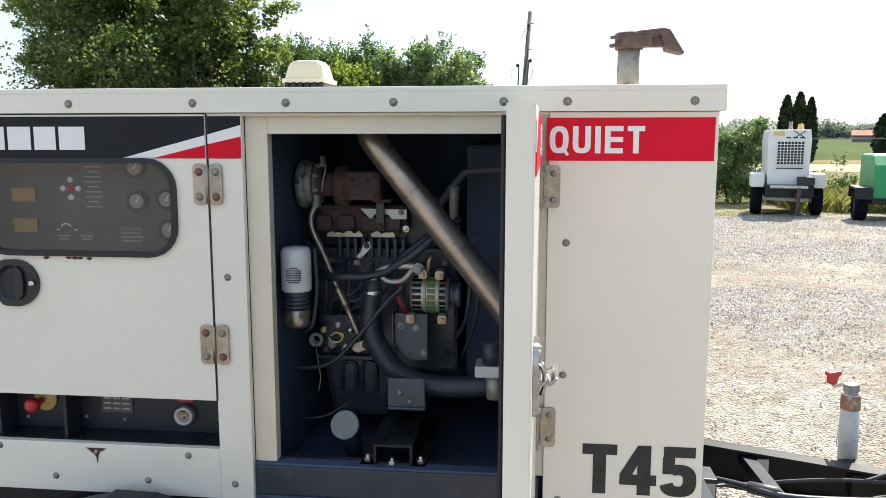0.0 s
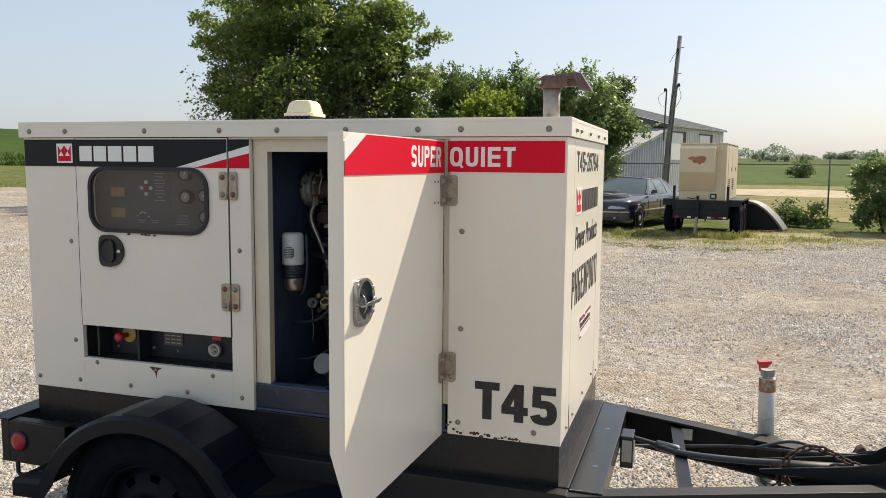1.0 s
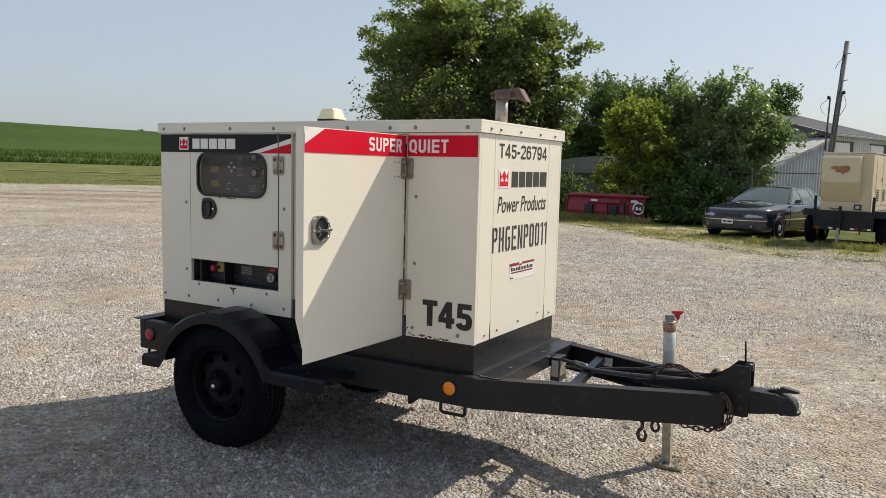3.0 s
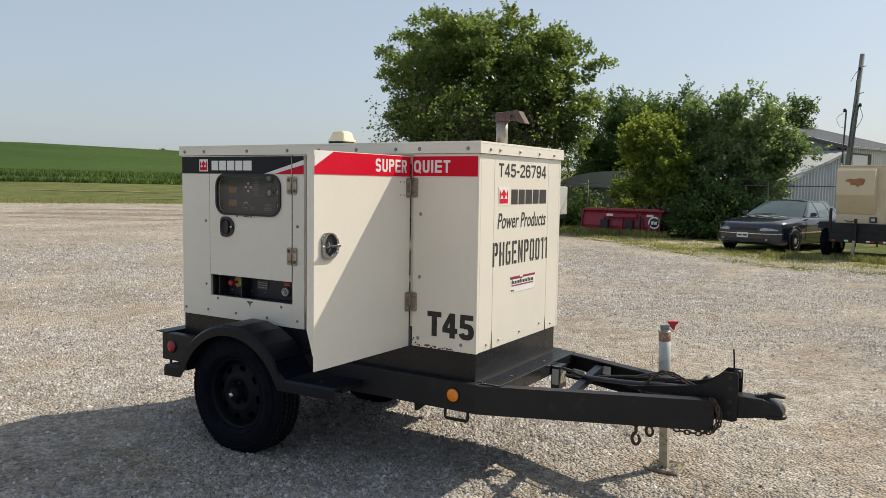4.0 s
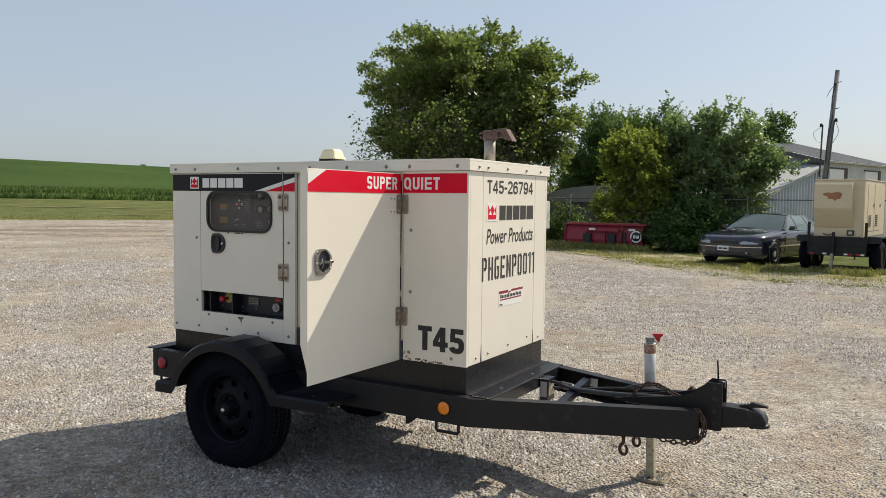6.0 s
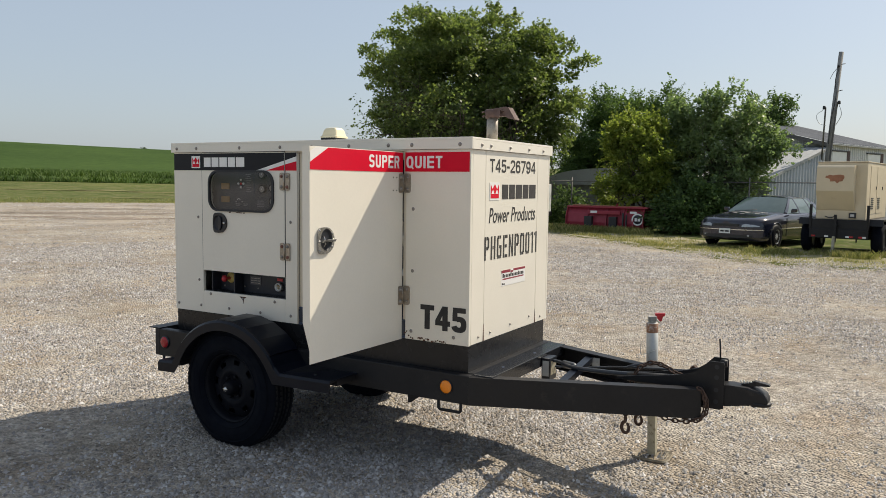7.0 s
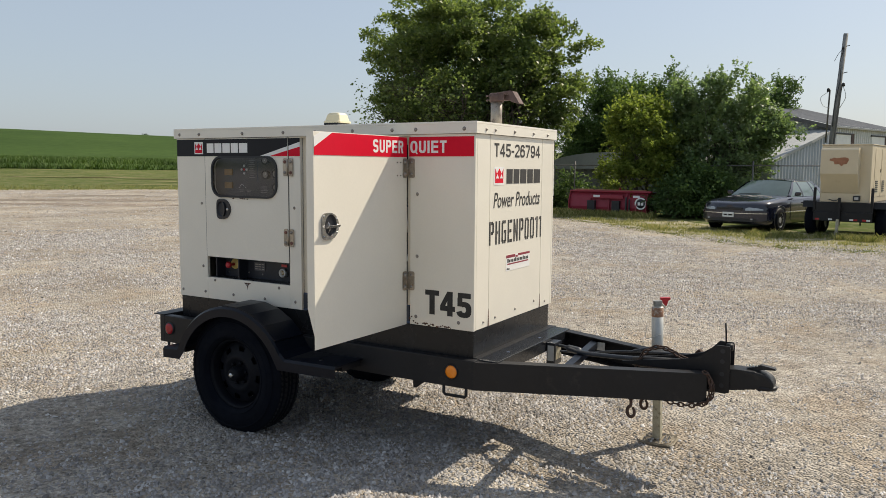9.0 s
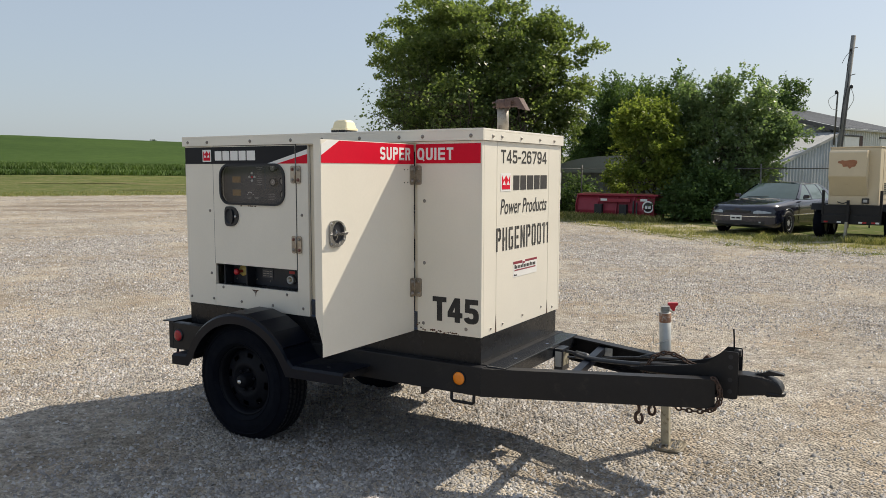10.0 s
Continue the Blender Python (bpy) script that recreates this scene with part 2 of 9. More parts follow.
CROP = meadow_material("young_maize_canopy", (0.036, 0.066, 0.017), (0.045, 0.080, 0.021), (0.056, 0.094, 0.026), 0.6, 0.3)
CROP_LIGHT = meadow_material("young_field_crop", (0.060, 0.088, 0.032), (0.086, 0.118, 0.044), (0.118, 0.146, 0.058), 0.6, 0.4)
DIRT = meadow_material("pale_farm_track", (0.36, 0.31, 0.23), (0.45, 0.39, 0.30), (0.52, 0.46, 0.36), 0.8, 0.1)
LEAF = island_colours("ash_leaf", [(0.0, (0.100, 0.146, 0.060)), (0.5, (0.158, 0.213, 0.085)), (1.0, (0.225, 0.275, 0.112))], 0.42, 0.4, translucent=0.55, gloss=0.5)
LEAF_LIGHT = island_colours("light_leaf", [(0.0, (0.140, 0.190, 0.052)), (0.5, (0.215, 0.270, 0.075)), (1.0, (0.300, 0.345, 0.115))], 0.45, 0.5, translucent=0.58, gloss=0.15)
LEAF_BUSH = island_colours("bush_leaf", [(0.0, (0.150, 0.215, 0.112)), (0.5, (0.195, 0.268, 0.138)), (1.0, (0.245, 0.322, 0.168))], 0.42, 0.6, translucent=0.5, gloss=0.55, through_leaf=(1.15, 1.25, 0.80))
# leaf green darkened: shade on thicket and rear trees is in the colour
LEAF_THICKET = island_colours("shade_dark_thicket_leaf", [(0.0, (0.066, 0.112, 0.052)), (0.5, (0.105, 0.168, 0.074)), (1.0, (0.150, 0.220, 0.096))], 0.45, 0.6, translucent=0.42, gloss=0.1)
LEAF_DARK = island_colours("cedar_leaf", [(0.0, (0.024, 0.042, 0.024)), (1.0, (0.052, 0.078, 0.042))], 0.8, 0.8)
# haze of distance painted into the leaf colour as a pale grey-green
LEAF_FAR = island_colours("far_leaf_haze_tint", [(0.0, (0.24, 0.29, 0.28)), (1.0, (0.31, 0.36, 0.33))], 0.9, 0.05, translucent=0.5, gloss=0.05, through_leaf=(1.1, 1.1, 1.05))
WEEDS = island_colours("weed_blade", [(0.0, (0.115, 0.150, 0.058)), (0.5, (0.245, 0.255, 0.098)), (1.0, (0.45, 0.41, 0.23))], 0.8, 0.6, translucent=0.42, through_leaf=(1.2, 1.2, 0.8))
MAIZE = island_colours("maize_blade", [(0.0, (0.046, 0.090, 0.020)), (1.0, (0.120, 0.185, 0.050))], 0.6, 0.2, translucent=0.25)
BARK = surface("bark", (0.075, 0.058, 0.045), 0.95, vary=0.35, scale=5, bump=0.6, fine=25, dist=0.02)
POLE_WOOD = surface("weathered_pole_wood", (0.24, 0.235, 0.225), 0.9, vary=0.25, scale=3, bump=0.3, fine=20)

# ---------------- builders ----------------


def thing(name, label, category, place=(0, 0, 0), turn=0.0, group="", kind=""):
    e = new(name)
    e.empty_display_size = 0.2
    e.matrix_basis = pose(*place, 0, 0, turn)
    return tagged(e, label, category, group, kind)


def part(name, bm, material, parent=None, label="", smooth=None):
    me = bpy.data.meshes.new(name)
    if smooth is not None:
        for f in bm.faces:
            f.smooth = smooth
    bmesh.ops.recalc_face_normals(bm, faces=bm.faces)
    bm.to_mesh(me)
    bm.free()
    me.materials.append(material)
    ob = new(name, me)
    if parent:
        ob.parent = parent
    if label:
        ob["label"] = label
    return ob


def box(x0, x1, y0, y1, z0, z1, bev=0.0, bm=None):
    bm = bm or bmesh.new()
    vs = [bm.verts.new(p) for p in ((x0, y0, z0), (x1, y0, z0), (x1, y1, z0), (x0, y1, z0), (x0, y0, z1), (x1, y0, z1), (x1, y1, z1), (x0, y1, z1))]
    fs = [bm.faces.new([vs[i] for i in q]) for q in ((3, 2, 1, 0), (4, 5, 6, 7), (0, 1, 5, 4), (1, 2, 6, 5), (2, 3, 7, 6), (3, 0, 4, 7))]
    if bev:
        bmesh.ops.bevel(bm, geom=list({e for f in fs for e in f.edges}), offset=bev, segments=2, affect="EDGES", profile=0.6)
    return bm


def beam(p0, p1, w, h, bev=0.0, bm=None, up=(0, 0, 1)):
    """A bar from p0 to p1, w wide and h high."""
    bm = bm or bmesh.new()
    p0, p1 = Vector(p0), Vector(p1)
    d = (p1 - p0).normalized()
    s = d.cross(Vector(up))
    s = s.normalized() if s.length > 1e-4 else Vector((1, 0, 0))
    u = s.cross(d)
    ring = [(-w / 2, -h / 2), (w / 2, -h / 2), (w / 2, h / 2), (-w / 2, h / 2)]
    a = [bm.verts.new(p0 + s * i + u * j) for i, j in ring]
    b = [bm.verts.new(p1 + s * i + u * j) for i, j in ring]
    fs = [bm.faces.new(a[::-1]), bm.faces.new(b)] + [bm.faces.new((a[k], a[(k + 1) % 4], b[(k + 1) % 4], b[k])) for k in range(4)]
    if bev:
        bmesh.ops.bevel(bm, geom=list({e for f in fs for e in f.edges}), offset=bev, segments=2, affect="EDGES", profile=0.6)
    return bm


def prism(pts, axis, a, b, bm=None, bev=0.0):
    """A flat outline pushed through from a to b. axis 'x': pts are (y, z); 'y': (x, z); 'z': (x, y)."""
    bm = bm or bmesh.new()
    put = {"x": lambda p, t: (t, p[0], p[1]), "y": lambda p, t: (p[0], t, p[1]), "z": lambda p, t: (p[0], p[1], t)}[axis]
    lo = [bm.verts.new(put(p, a)) for p in pts]
    hi = [bm.verts.new(put(p, b)) for p in pts]
    n = len(pts)
    fs = [bm.faces.new(lo[::-1]), bm.faces.new(hi)] + [bm.faces.new((lo[k], lo[(k + 1) % n], hi[(k + 1) % n], hi[k])) for k in range(n)]
    if bev:
        bmesh.ops.bevel(bm, geom=list({e for f in fs for e in f.edges}), offset=bev, segments=2, affect="EDGES", profile=0.6)
    return bm


def tube(path, radius, seg=10, bm=None, closed=True):
    """A round bar along a path; radius is a number or one for each point."""
    bm = bm or bmesh.new()
    path = [Vector(p) for p in path]
    rad = [radius] * len(path) if isinstance(radius, (int, float)) else list(radius)
    rings, side = [], None
    for i, p in enumerate(path):
        d = (path[min(i + 1, len(path) - 1)] - path[max(i - 1, 0)]).normalized()
        if side is None:
            side = d.orthogonal().normalized()
        side = side - d * side.dot(d)
        side = side.normalized() if side.length > 1e-6 else d.orthogonal().normalized()
        up = d.cross(side)
        rings.append([bm.verts.new(p + rad[i] * (side * math.cos(a) + up * math.sin(a))) for a in (2 * math.pi * k / seg for k in range(seg))])
    for r, q in zip(rings, rings[1:]):
        for k in range(seg):
            bm.faces.new((r[k], r[(k + 1) % seg], q[(k + 1) % seg], q[k])).smooth = True
    if closed:
        bm.faces.new(rings[0][::-1])
        bm.faces.new(rings[-1])
    return bm


def curve_path(points, n=8):
    """A smooth line through the points."""
    p = [Vector(q) for q in points]
    p = [p[0] * 2 - p[1]] + p + [p[-1] * 2 - p[-2]]
    out = []
    for i in range(1, len(p) - 2):
        for k in range(n):
            t = k / n
            out.append(0.5 * (2 * p[i] + (p[i + 1] - p[i - 1]) * t + (2 * p[i - 1] - 5 * p[i] + 4 * p[i + 1] - p[i + 2]) * t * t + (3 * p[i] - p[i - 1] - 3 * p[i + 1] + p[i + 2]) * t ** 3))
    out.append(p[-2])
    return out


def lathe(profile, centre, axis="y", seg=32, bm=None, smooth=True):
    """A turned form: profile of (along, radius) round an axis through centre."""
    bm = bm or bmesh.new()
    c = Vector(centre)
    ax = {"x": (Vector((1, 0, 0)), Vector((0, 1, 0)), Vector((0, 0, 1))), "y": (Vector((0, 1, 0)), Vector((0, 0, 1)), Vector((1, 0, 0))), "z": (Vector((0, 0, 1)), Vector((1, 0, 0)), Vector((0, 1, 0)))}[axis]
    rings = []
    for a, r in profile:
        if r < 1e-6:
            rings.append([bm.verts.new(c + ax[0] * a)])
        else:
            rings.append([bm.verts.new(c + ax[0] * a + r * (ax[1] * math.cos(t) + ax[2] * math.sin(t))) for t in (2 * math.pi * k / seg for k in range(seg))])
    for r, q in zip(rings, rings[1:]):
        for k in range(seg):
            a = [r[k % len(r)], r[(k + 1) % len(r)], q[(k + 1) % len(q)], q[k % len(q)]]
            a = list(dict.fromkeys(a))
            if len(a) > 2:
                bm.faces.new(a).smooth = smooth
    return bm


def round_rect(x0, x1, z0, z1, r, n=6):
    pts = []
    for cx, cz, a0 in ((x1 - r, z1 - r, 0), (x0 + r, z1 - r, 90), (x0 + r, z0 + r, 180), (x1 - r, z0 + r, 270)):
        for k in range(n + 1):
            a = radians(a0 + 90 * k / n)
            pts.append((cx + r * math.cos(a), cz + r * math.sin(a)))
    return pts


def holed_plate(x0, x1, z0, z1, hole, y0, y1):
    """An upright plate with one opening right through it."""
    bm = bmesh.new()
    cx, cz = (x0 + x1) / 2, (z0 + z1) / 2
    outer = []
    n = len(hole)
    for k, (hx, hz) in enumerate(hole):
        corner = k * 4 // n
        q = k % (n // 4)
        m = n // 4 - 1
        tgt = ((x1, z1), (x0, z1), (x0, z0), (x1, z0))[corner]
        half = m / 2
        if corner in (0, 2):
            outer.append((tgt[0], hz) if q < half else ((hx, tgt[1]) if q > half else tgt))
        else:
            outer.append((hx, tgt[1]) if q < half else ((tgt[0], hz) if q > half else tgt))
    v = [[bm.verts.new((p[0], y, p[1])) for p in loop] for y in (y0, y1) for loop in (outer, hole)]
    for k in range(n):
        j = (k + 1) % n
        bm.faces.new((v[0][k], v[0][j], v[1][j], v[1][k]))
        bm.faces.new((v[2][k], v[3][k], v[3][j], v[2][j]))
        bm.faces.new((v[1][k], v[1][j], v[3][j], v[3][k]))
        bm.faces.new((v[0][k], v[2][k], v[2][j], v[0][j]))
    return bm


def ring_plate(outer, inner, axis, a, b):
    """The band between two outlines of as many points, pushed through from a to b."""
    bm = bmesh.new()
    put = {"x": lambda p, t: (t, p[0], p[1]), "y": lambda p, t: (p[0], t, p[1]), "z": lambda p, t: (p[0], p[1], t)}[axis]
    v = [[bm.verts.new(put(p, t)) for p in loop] for t in (a, b) for loop in (outer, inner)]
    n = len(outer)
    for k in range(n):
        j = (k + 1) % n
        bm.faces.new((v[0][k], v[0][j], v[1][j], v[1][k]))
        bm.faces.new((v[2][k], v[3][k], v[3][j], v[2][j]))
        bm.faces.new((v[1][k], v[1][j], v[3][j], v[3][k]))
        bm.faces.new((v[0][k], v[2][k], v[2][j], v[0][j]))
    return bm


def lettering(name, words, m, width, height, material, parent, bold=0.0, label="", shear=0.0):
    """Words as a flat mesh that fills width x height, its lower left corner at the pose m."""
    cu = bpy.data.curves.new(name, "FONT")
    cu.body, cu.offset, cu.extrude, cu.shear, cu.space_character = words, bold, 0.004, shear, 1.0 + bold * 1.6
    tmp = bpy.data.objects.new(name, cu)
    scene.collection.objects.link(tmp)
    bpy.context.view_layer.update()
    me = bpy.data.meshes.new_from_object(tmp)
    bpy.data.objects.remove(tmp)
    bpy.data.curves.remove(cu)
    co = np.empty(len(me.vertices) * 3)
    me.vertices.foreach_get("co", co)
    co = co.reshape(-1, 3)
    lo, hi = co.min(0), co.max(0)
    co[:, 0] = (co[:, 0] - lo[0]) / (hi[0] - lo[0]) * width
    co[:, 1] = (co[:, 1] - lo[1]) / (hi[1] - lo[1]) * height
    co[:, 2] = (co[:, 2] - lo[2]) * 0.1
    me.vertices.foreach_set("co", co.ravel())
    me.transform(m)
    me.name = name
    me.materials.clear()
    me.materials.append(material)
    ob = new(name, me)
    ob.parent = parent
    if label:
        ob["label"] = label
    return ob


def glyph(ch, w, h, t, th):
    """One bold grotesque character as flat outlines, w wide and h high; t: stems, th: bars."""
    out = []

    def rect(x0, x1, z0, z1):
        out.append([(x0, z0), (x1, z0), (x1, z1), (x0, z1)])

    def band(cx, cz, a, b, a0, a1, n=14, p=2.6):
        def at(q, aa, bb):
            c, d = math.cos(radians(q)), math.sin(radians(q))
            return (cx + aa * math.copysign(abs(c) ** (2 / p), c), cz + bb * math.copysign(abs(d) ** (2 / p), d))

        for k in range(n):
            q0, q1 = a0 + (a1 - a0) * k / n, a0 + (a1 - a0) * (k + 1) / n
            out.append([at(q0, a, b), at(q1, a, b), at(q1, a - t, b - th), at(q0, a - t, b - th)])

    if ch in "IEPR":
        rect(0, t, 0, h)
    if ch == "E":
        for z in (0, h * 0.5 - th * 0.45, h - th):
            rect(t, w, z, z + th)
    if ch in "PR":
        for z in (h * 0.43, h - th):
            rect(t, w * 0.56, z, z + th)
        band(w * 0.56, h * 0.715, w * 0.44, h * 0.285, 90, -90)
    if ch == "R":
        out.append([(w - t * 1.05, 0), (w, 0), (w * 0.80, h * 0.43), (w * 0.80 - t * 1.05, h * 0.43)])
    if ch == "T":
        rect(0, w, h - th, h)
        rect(w / 2 - t / 2, w / 2 + t / 2, 0, h - th)
    if ch == "U":
        rect(0, t, h * 0.34, h)
        rect(w - t, w, h * 0.34, h)
        band(w / 2, h * 0.34, w / 2, h * 0.34, 180, 360)
    if ch == "Q":
        band(w / 2, h / 2, w / 2, h / 2, 0, 360, 28)
        out.append([(w * 0.52, h * 0.20), (w * 0.52 + t * 0.8, h * 0.26), (w * 1.04, -h * 0.04), (w * 0.92, -h * 0.10)])
    if ch == "S":
        b = (h + th) / 4
        band(w / 2, h - b, w / 2, b, 15, 270, 20)
        band(w / 2, b, w / 2, b, 90, -165, 20)
    if ch == "-":
        rect(0, w, h * 0.34, h * 0.34 + th)
    if ch == "4":
        z = h * 0.20
        rect(w * 0.84 - t, w * 0.84, 0, h)
        rect(0, w, z, z + th)
        out.append([(0, z + th), (t * 0.95, z + th), (w * 0.84 - t, h - t * 1.55), (w * 0.84 - t, h)])
    if ch == "5":
        rect(w * 0.10, w * 0.95, h - th, h)
        rect(w * 0.08, w * 0.08 + t * 0.9, h * 0.45, h - th)
        band(w / 2, h * 0.325, w / 2, h * 0.325, 128, -165, 22)
    if ch == "2":
        rect(0, w, 0, th)
        band(w / 2, h * 0.70, w / 2, h * 0.30, 175, -28, 18)
        out.append([(0, th), (t * 1.4, th), (w * 0.97, h * 0.58), (w * 0.97 - t * 1.05, h * 0.60)])
    if ch == "7":
        rect(0, w, h - th, h)
        out.append([(w * 0.20, 0), (w * 0.20 + t * 1.1, 0), (w, h - th), (w - t * 1.15, h - th)])
    if ch in "69":
        band(w / 2, h * 0.33, w / 2, h * 0.33, 0, 360, 24)
        band(w / 2, h / 2, w / 2, h / 2, 30, 190, 14)
        if ch == "9":
            out = [[(w - a, h - b) for a, b in q] for q in out]
    return out


def sign_text(words, place, width, h, t, th, gap, material, parent, label):
    """Bold words as thin flat plates; place: lower left corner, x along the words, outwards -y."""
    share = {"I": 0.0, "-": 0.55, "T": 0.95, "Q": 1.06}
    fixed = t * words.count("I") + gap * (len(words) - 1)
    unit = (width - fixed) / sum(share.get(c, 1.0) for c in words)
    bm = bmesh.new()
    x = 0.0
    for c in words:
        w = t if c == "I" else unit * share.get(c, 1.0)
        for k, q in enumerate(glyph(c, w, h, t, th)):
            prism([(x + a, b) for a, b in q], "y", -0.0007 - 0.00001 * (k % 9), 0.0, bm)
        x += w + gap
    bm.transform(place)
    return part("lettering", bm, material, parent, label)


def loose_mesh(name, verts, faces, material, parent=None, label="", category="", kind="stuff", smooth=False):
    """Many small pieces as one mesh. verts: n x 3, faces: m x k."""
    me = bpy.data.meshes.new(name)
    verts, faces = np.asarray(verts, dtype=np.float32), np.asarray(faces, dtype=np.int32)
    k = faces.shape[1]
    me.vertices.add(len(verts))
    me.vertices.foreach_set("co", verts.ravel())
    me.loops.add(faces.size)
    me.loops.foreach_set("vertex_index", faces.ravel())
    me.polygons.add(len(faces))
    me.polygons.foreach_set("loop_start", np.arange(0, faces.size, k, dtype=np.int32))
    me.update(calc_edges=True)
    me.validate()
    me.materials.append(material)
    ob = new(name, me)
    if parent:
        ob.parent = parent
    return tagged(ob, label, category, "", kind)


def leaf_mesh(centres, size, rng, level=0.9):
    """Folded leaves, four corners each, that lie more level than upright."""
    n = len(centres)
    up = rng.normal(size=(n, 3)) * 0.75 + np.array([0, 0, level])
    up /= np.linalg.norm(up, axis=1)[:, None]
    a = np.cross(up, rng.normal(size=(n, 3)))
    a /= np.linalg.norm(a, axis=1)[:, None]
    b = np.cross(up, a)
    c = np.cross(a, b)
    s = size * (0.6 + 0.8 * rng.random(n))[:, None]
    tip = centres + a * s * 0.6
    base = centres - a * s * 0.6
    l = centres + b * s * 0.42 + c * s * 0.16
    r = centres - b * s * 0.42 + c * s * 0.16
    v = np.stack([base, l, tip, r], axis=1).reshape(-1, 3)
    v[:, 2] = np.maximum(v[:, 2], 0.02)
    f = np.arange(4 * n).reshape(n, 4)
    return v, f

# ---------------- ground ----------------


def ease(t):
    t = min(1.0, max(0.0, t))
    return t * t * (3 - 2 * t)


# kept low behind the view, near -125, to clear the window's reflection
CREST = ((-180, 3.0), (-125, 3.0), (-90, 12.5), (-60, 13.1), (-48, 11.5), (-30, 9.0), (-8, 4.6), (6, 4.0), (25, 3.4), (180, 4.0))


def land(x, y):
    """Height of the land: a flat yard, a long rise to a crest about 300 m off."""
    d = math.hypot(x, y)
    az = math.degrees(math.atan2(x, y))
    top = float(np.interp(az, [c[0] for c in CREST], [c[1] for c in CREST]))
    lift = 0.09 * ease((d - 52) / 60) + 0.91 * ease((d - 85) / 230) ** 1.0
    if d > 320:
        lift = 1.0 - 0.5 * ease((d - 320) / 500)
    dip = -0.13 * ease((y - 3) / 12) * (1 - ease((d - 28) / 25))
    return top * lift + dip


def spot(x, y):
    """A place on the land."""
    return (x, y, land(x, y))


def polar_sheet(name, radii, azimuths, lift, material, label, category, jitter=0.0):
    bm = bmesh.new()
    rows = []
    for r in radii:
        row = []
        for a in azimuths:
            rr = r if not jitter or r not in (radii[0], radii[-1]) else r + jitter * (noise.noise((a * 0.35, r, 3.0)))
            x, y = rr * math.sin(radians(a)), rr * math.cos(radians(a))
            row.append(bm.verts.new((x, y, land(x, y) + (lift if r != radii[0] else 0.02))))
        rows.append(row)
    for p, q in zip(rows, rows[1:]):
        for k in range(len(azimuths) - 1):
            bm.faces.new((p[k], p[k + 1], q[k + 1], q[k]))
    return tagged(part(name, bm, material, smooth=True), label, category, "", "structure")


# one sheet to the horizon
bm = bmesh.new()
radii = [2 * k for k in range(1, 31)] + [66, 75, 85, 95, 105, 120, 140, 165, 190, 215, 240, 265, 290, 315, 360, 450, 600, 900, 1400, 2200]
centre = bm.verts.new((0, 0, 0))
prev = None
for r in radii:
    ring = [bm.verts.new((r * math.sin(2 * math.pi * k / 144), r * math.cos(2 * math.pi * k / 144), land(r * math.sin(2 * math.pi * k / 144), r * math.cos(2 * math.pi * k / 144)))) for k in range(144)]
    for k in range(144):
        j = (k + 1) % 144
        bm.faces.new((centre, ring[k], ring[j]) if prev is None else (prev[k], ring[k], ring[j], prev[j]))
    prev = ring
tagged(part("ground", bm, MEADOW, smooth=True), "rough grass meadow rising to a low crest", "ground", "", "structure")

# the gravel yard, with a ragged edge
# carried far out between -165 and -85, unseen, so the window reflects pale gravel
EDGE = ((-180, 34), (-165, 90), (-140, 170), (-105, 110), (-85, 54), (-75, 52), (-60, 51), (-47, 50), (-38, 44), (-30, 28), (-21.5, 22.4), (-15, 18.8), (-10, 16.3), (-3, 14.6), (6, 14.6), (12, 16.4), (18, 18.6), (30, 21), (60, 30), (120, 34), (180, 34))


def yard_edge(az):
    return float(np.interp(az, [e[0] for e in EDGE], [e[1] for e in EDGE]))


bm = bmesh.new()
mid = bm.verts.new((0, 0, 0.015))
NA = 540
prev = None
for frac in [k / 20 for k in range(1, 21)]:
    ring = []
    for k in range(NA):
        a = -180 + 360 * k / NA
        r = yard_edge(a) * frac
        if frac == 1.0:
            r += 0.9 * noise.noise((a * 0.4, 0, 0)) + 0.5 * noise.noise((a * 1.7, 4, 0)) + 0.3 * noise.noise((a * 4.1, 9, 0))
        x, y = r * math.sin(radians(a)), r * math.cos(radians(a))
        ring.append(bm.verts.new((x, y, land(x, y) + (0.015 if frac < 1 else 0.008))))
    for k in range(NA):
        j = (k + 1) % NA
        bm.faces.new((mid, ring[k], ring[j]) if prev is None else (prev[k], ring[k], ring[j], prev[j]))
    prev = ring
tagged(part("pavement", bm, GRAVEL, smooth=True), "crushed limestone gravel yard with worn tracks", "gravel yard", "", "structure")

polar_sheet("field_left", [97, 100, 105, 112, 120, 130, 145, 165, 190, 215, 240, 265, 290, 312], [-84 + 2 * k for k in range(28)], 0.5, CROP, "dark green maize field on a hillside", "crop field")
polar_sheet("field_right", [66, 70, 76, 85, 100, 120, 150, 190, 230, 270, 310], [-8 + 2 * k for k in range(30)], 0.30, CROP_LIGHT, "green crop field beyond a fence", "crop field")
polar_sheet("road", [44, 47, 50, 53, 56], [-8 + 2 * k for k in range(40)], 0.03, DIRT, "pale unpaved farm track between grass verges", "road", jitter=1.5)

SOIL = meadow_material("bare_brown_soil", (0.15, 0.125, 0.105), (0.21, 0.18, 0.155), (0.30, 0.265, 0.23), 1.6, 0.1)

DRY_GRASS = meadow_material("trodden_dry_grass", (0.15, 0.145, 0.06), (0.21, 0.195, 0.10), (0.30, 0.27, 0.16), 0.9, 0.1)


polar_sheet("verge_far", [57, 60, 63, 66], [-8 + 2 * k for k in range(40)], 0.03, DRY_GRASS, "dry olive grass strip beyond a farm track", "grass verge", jitter=1.0)
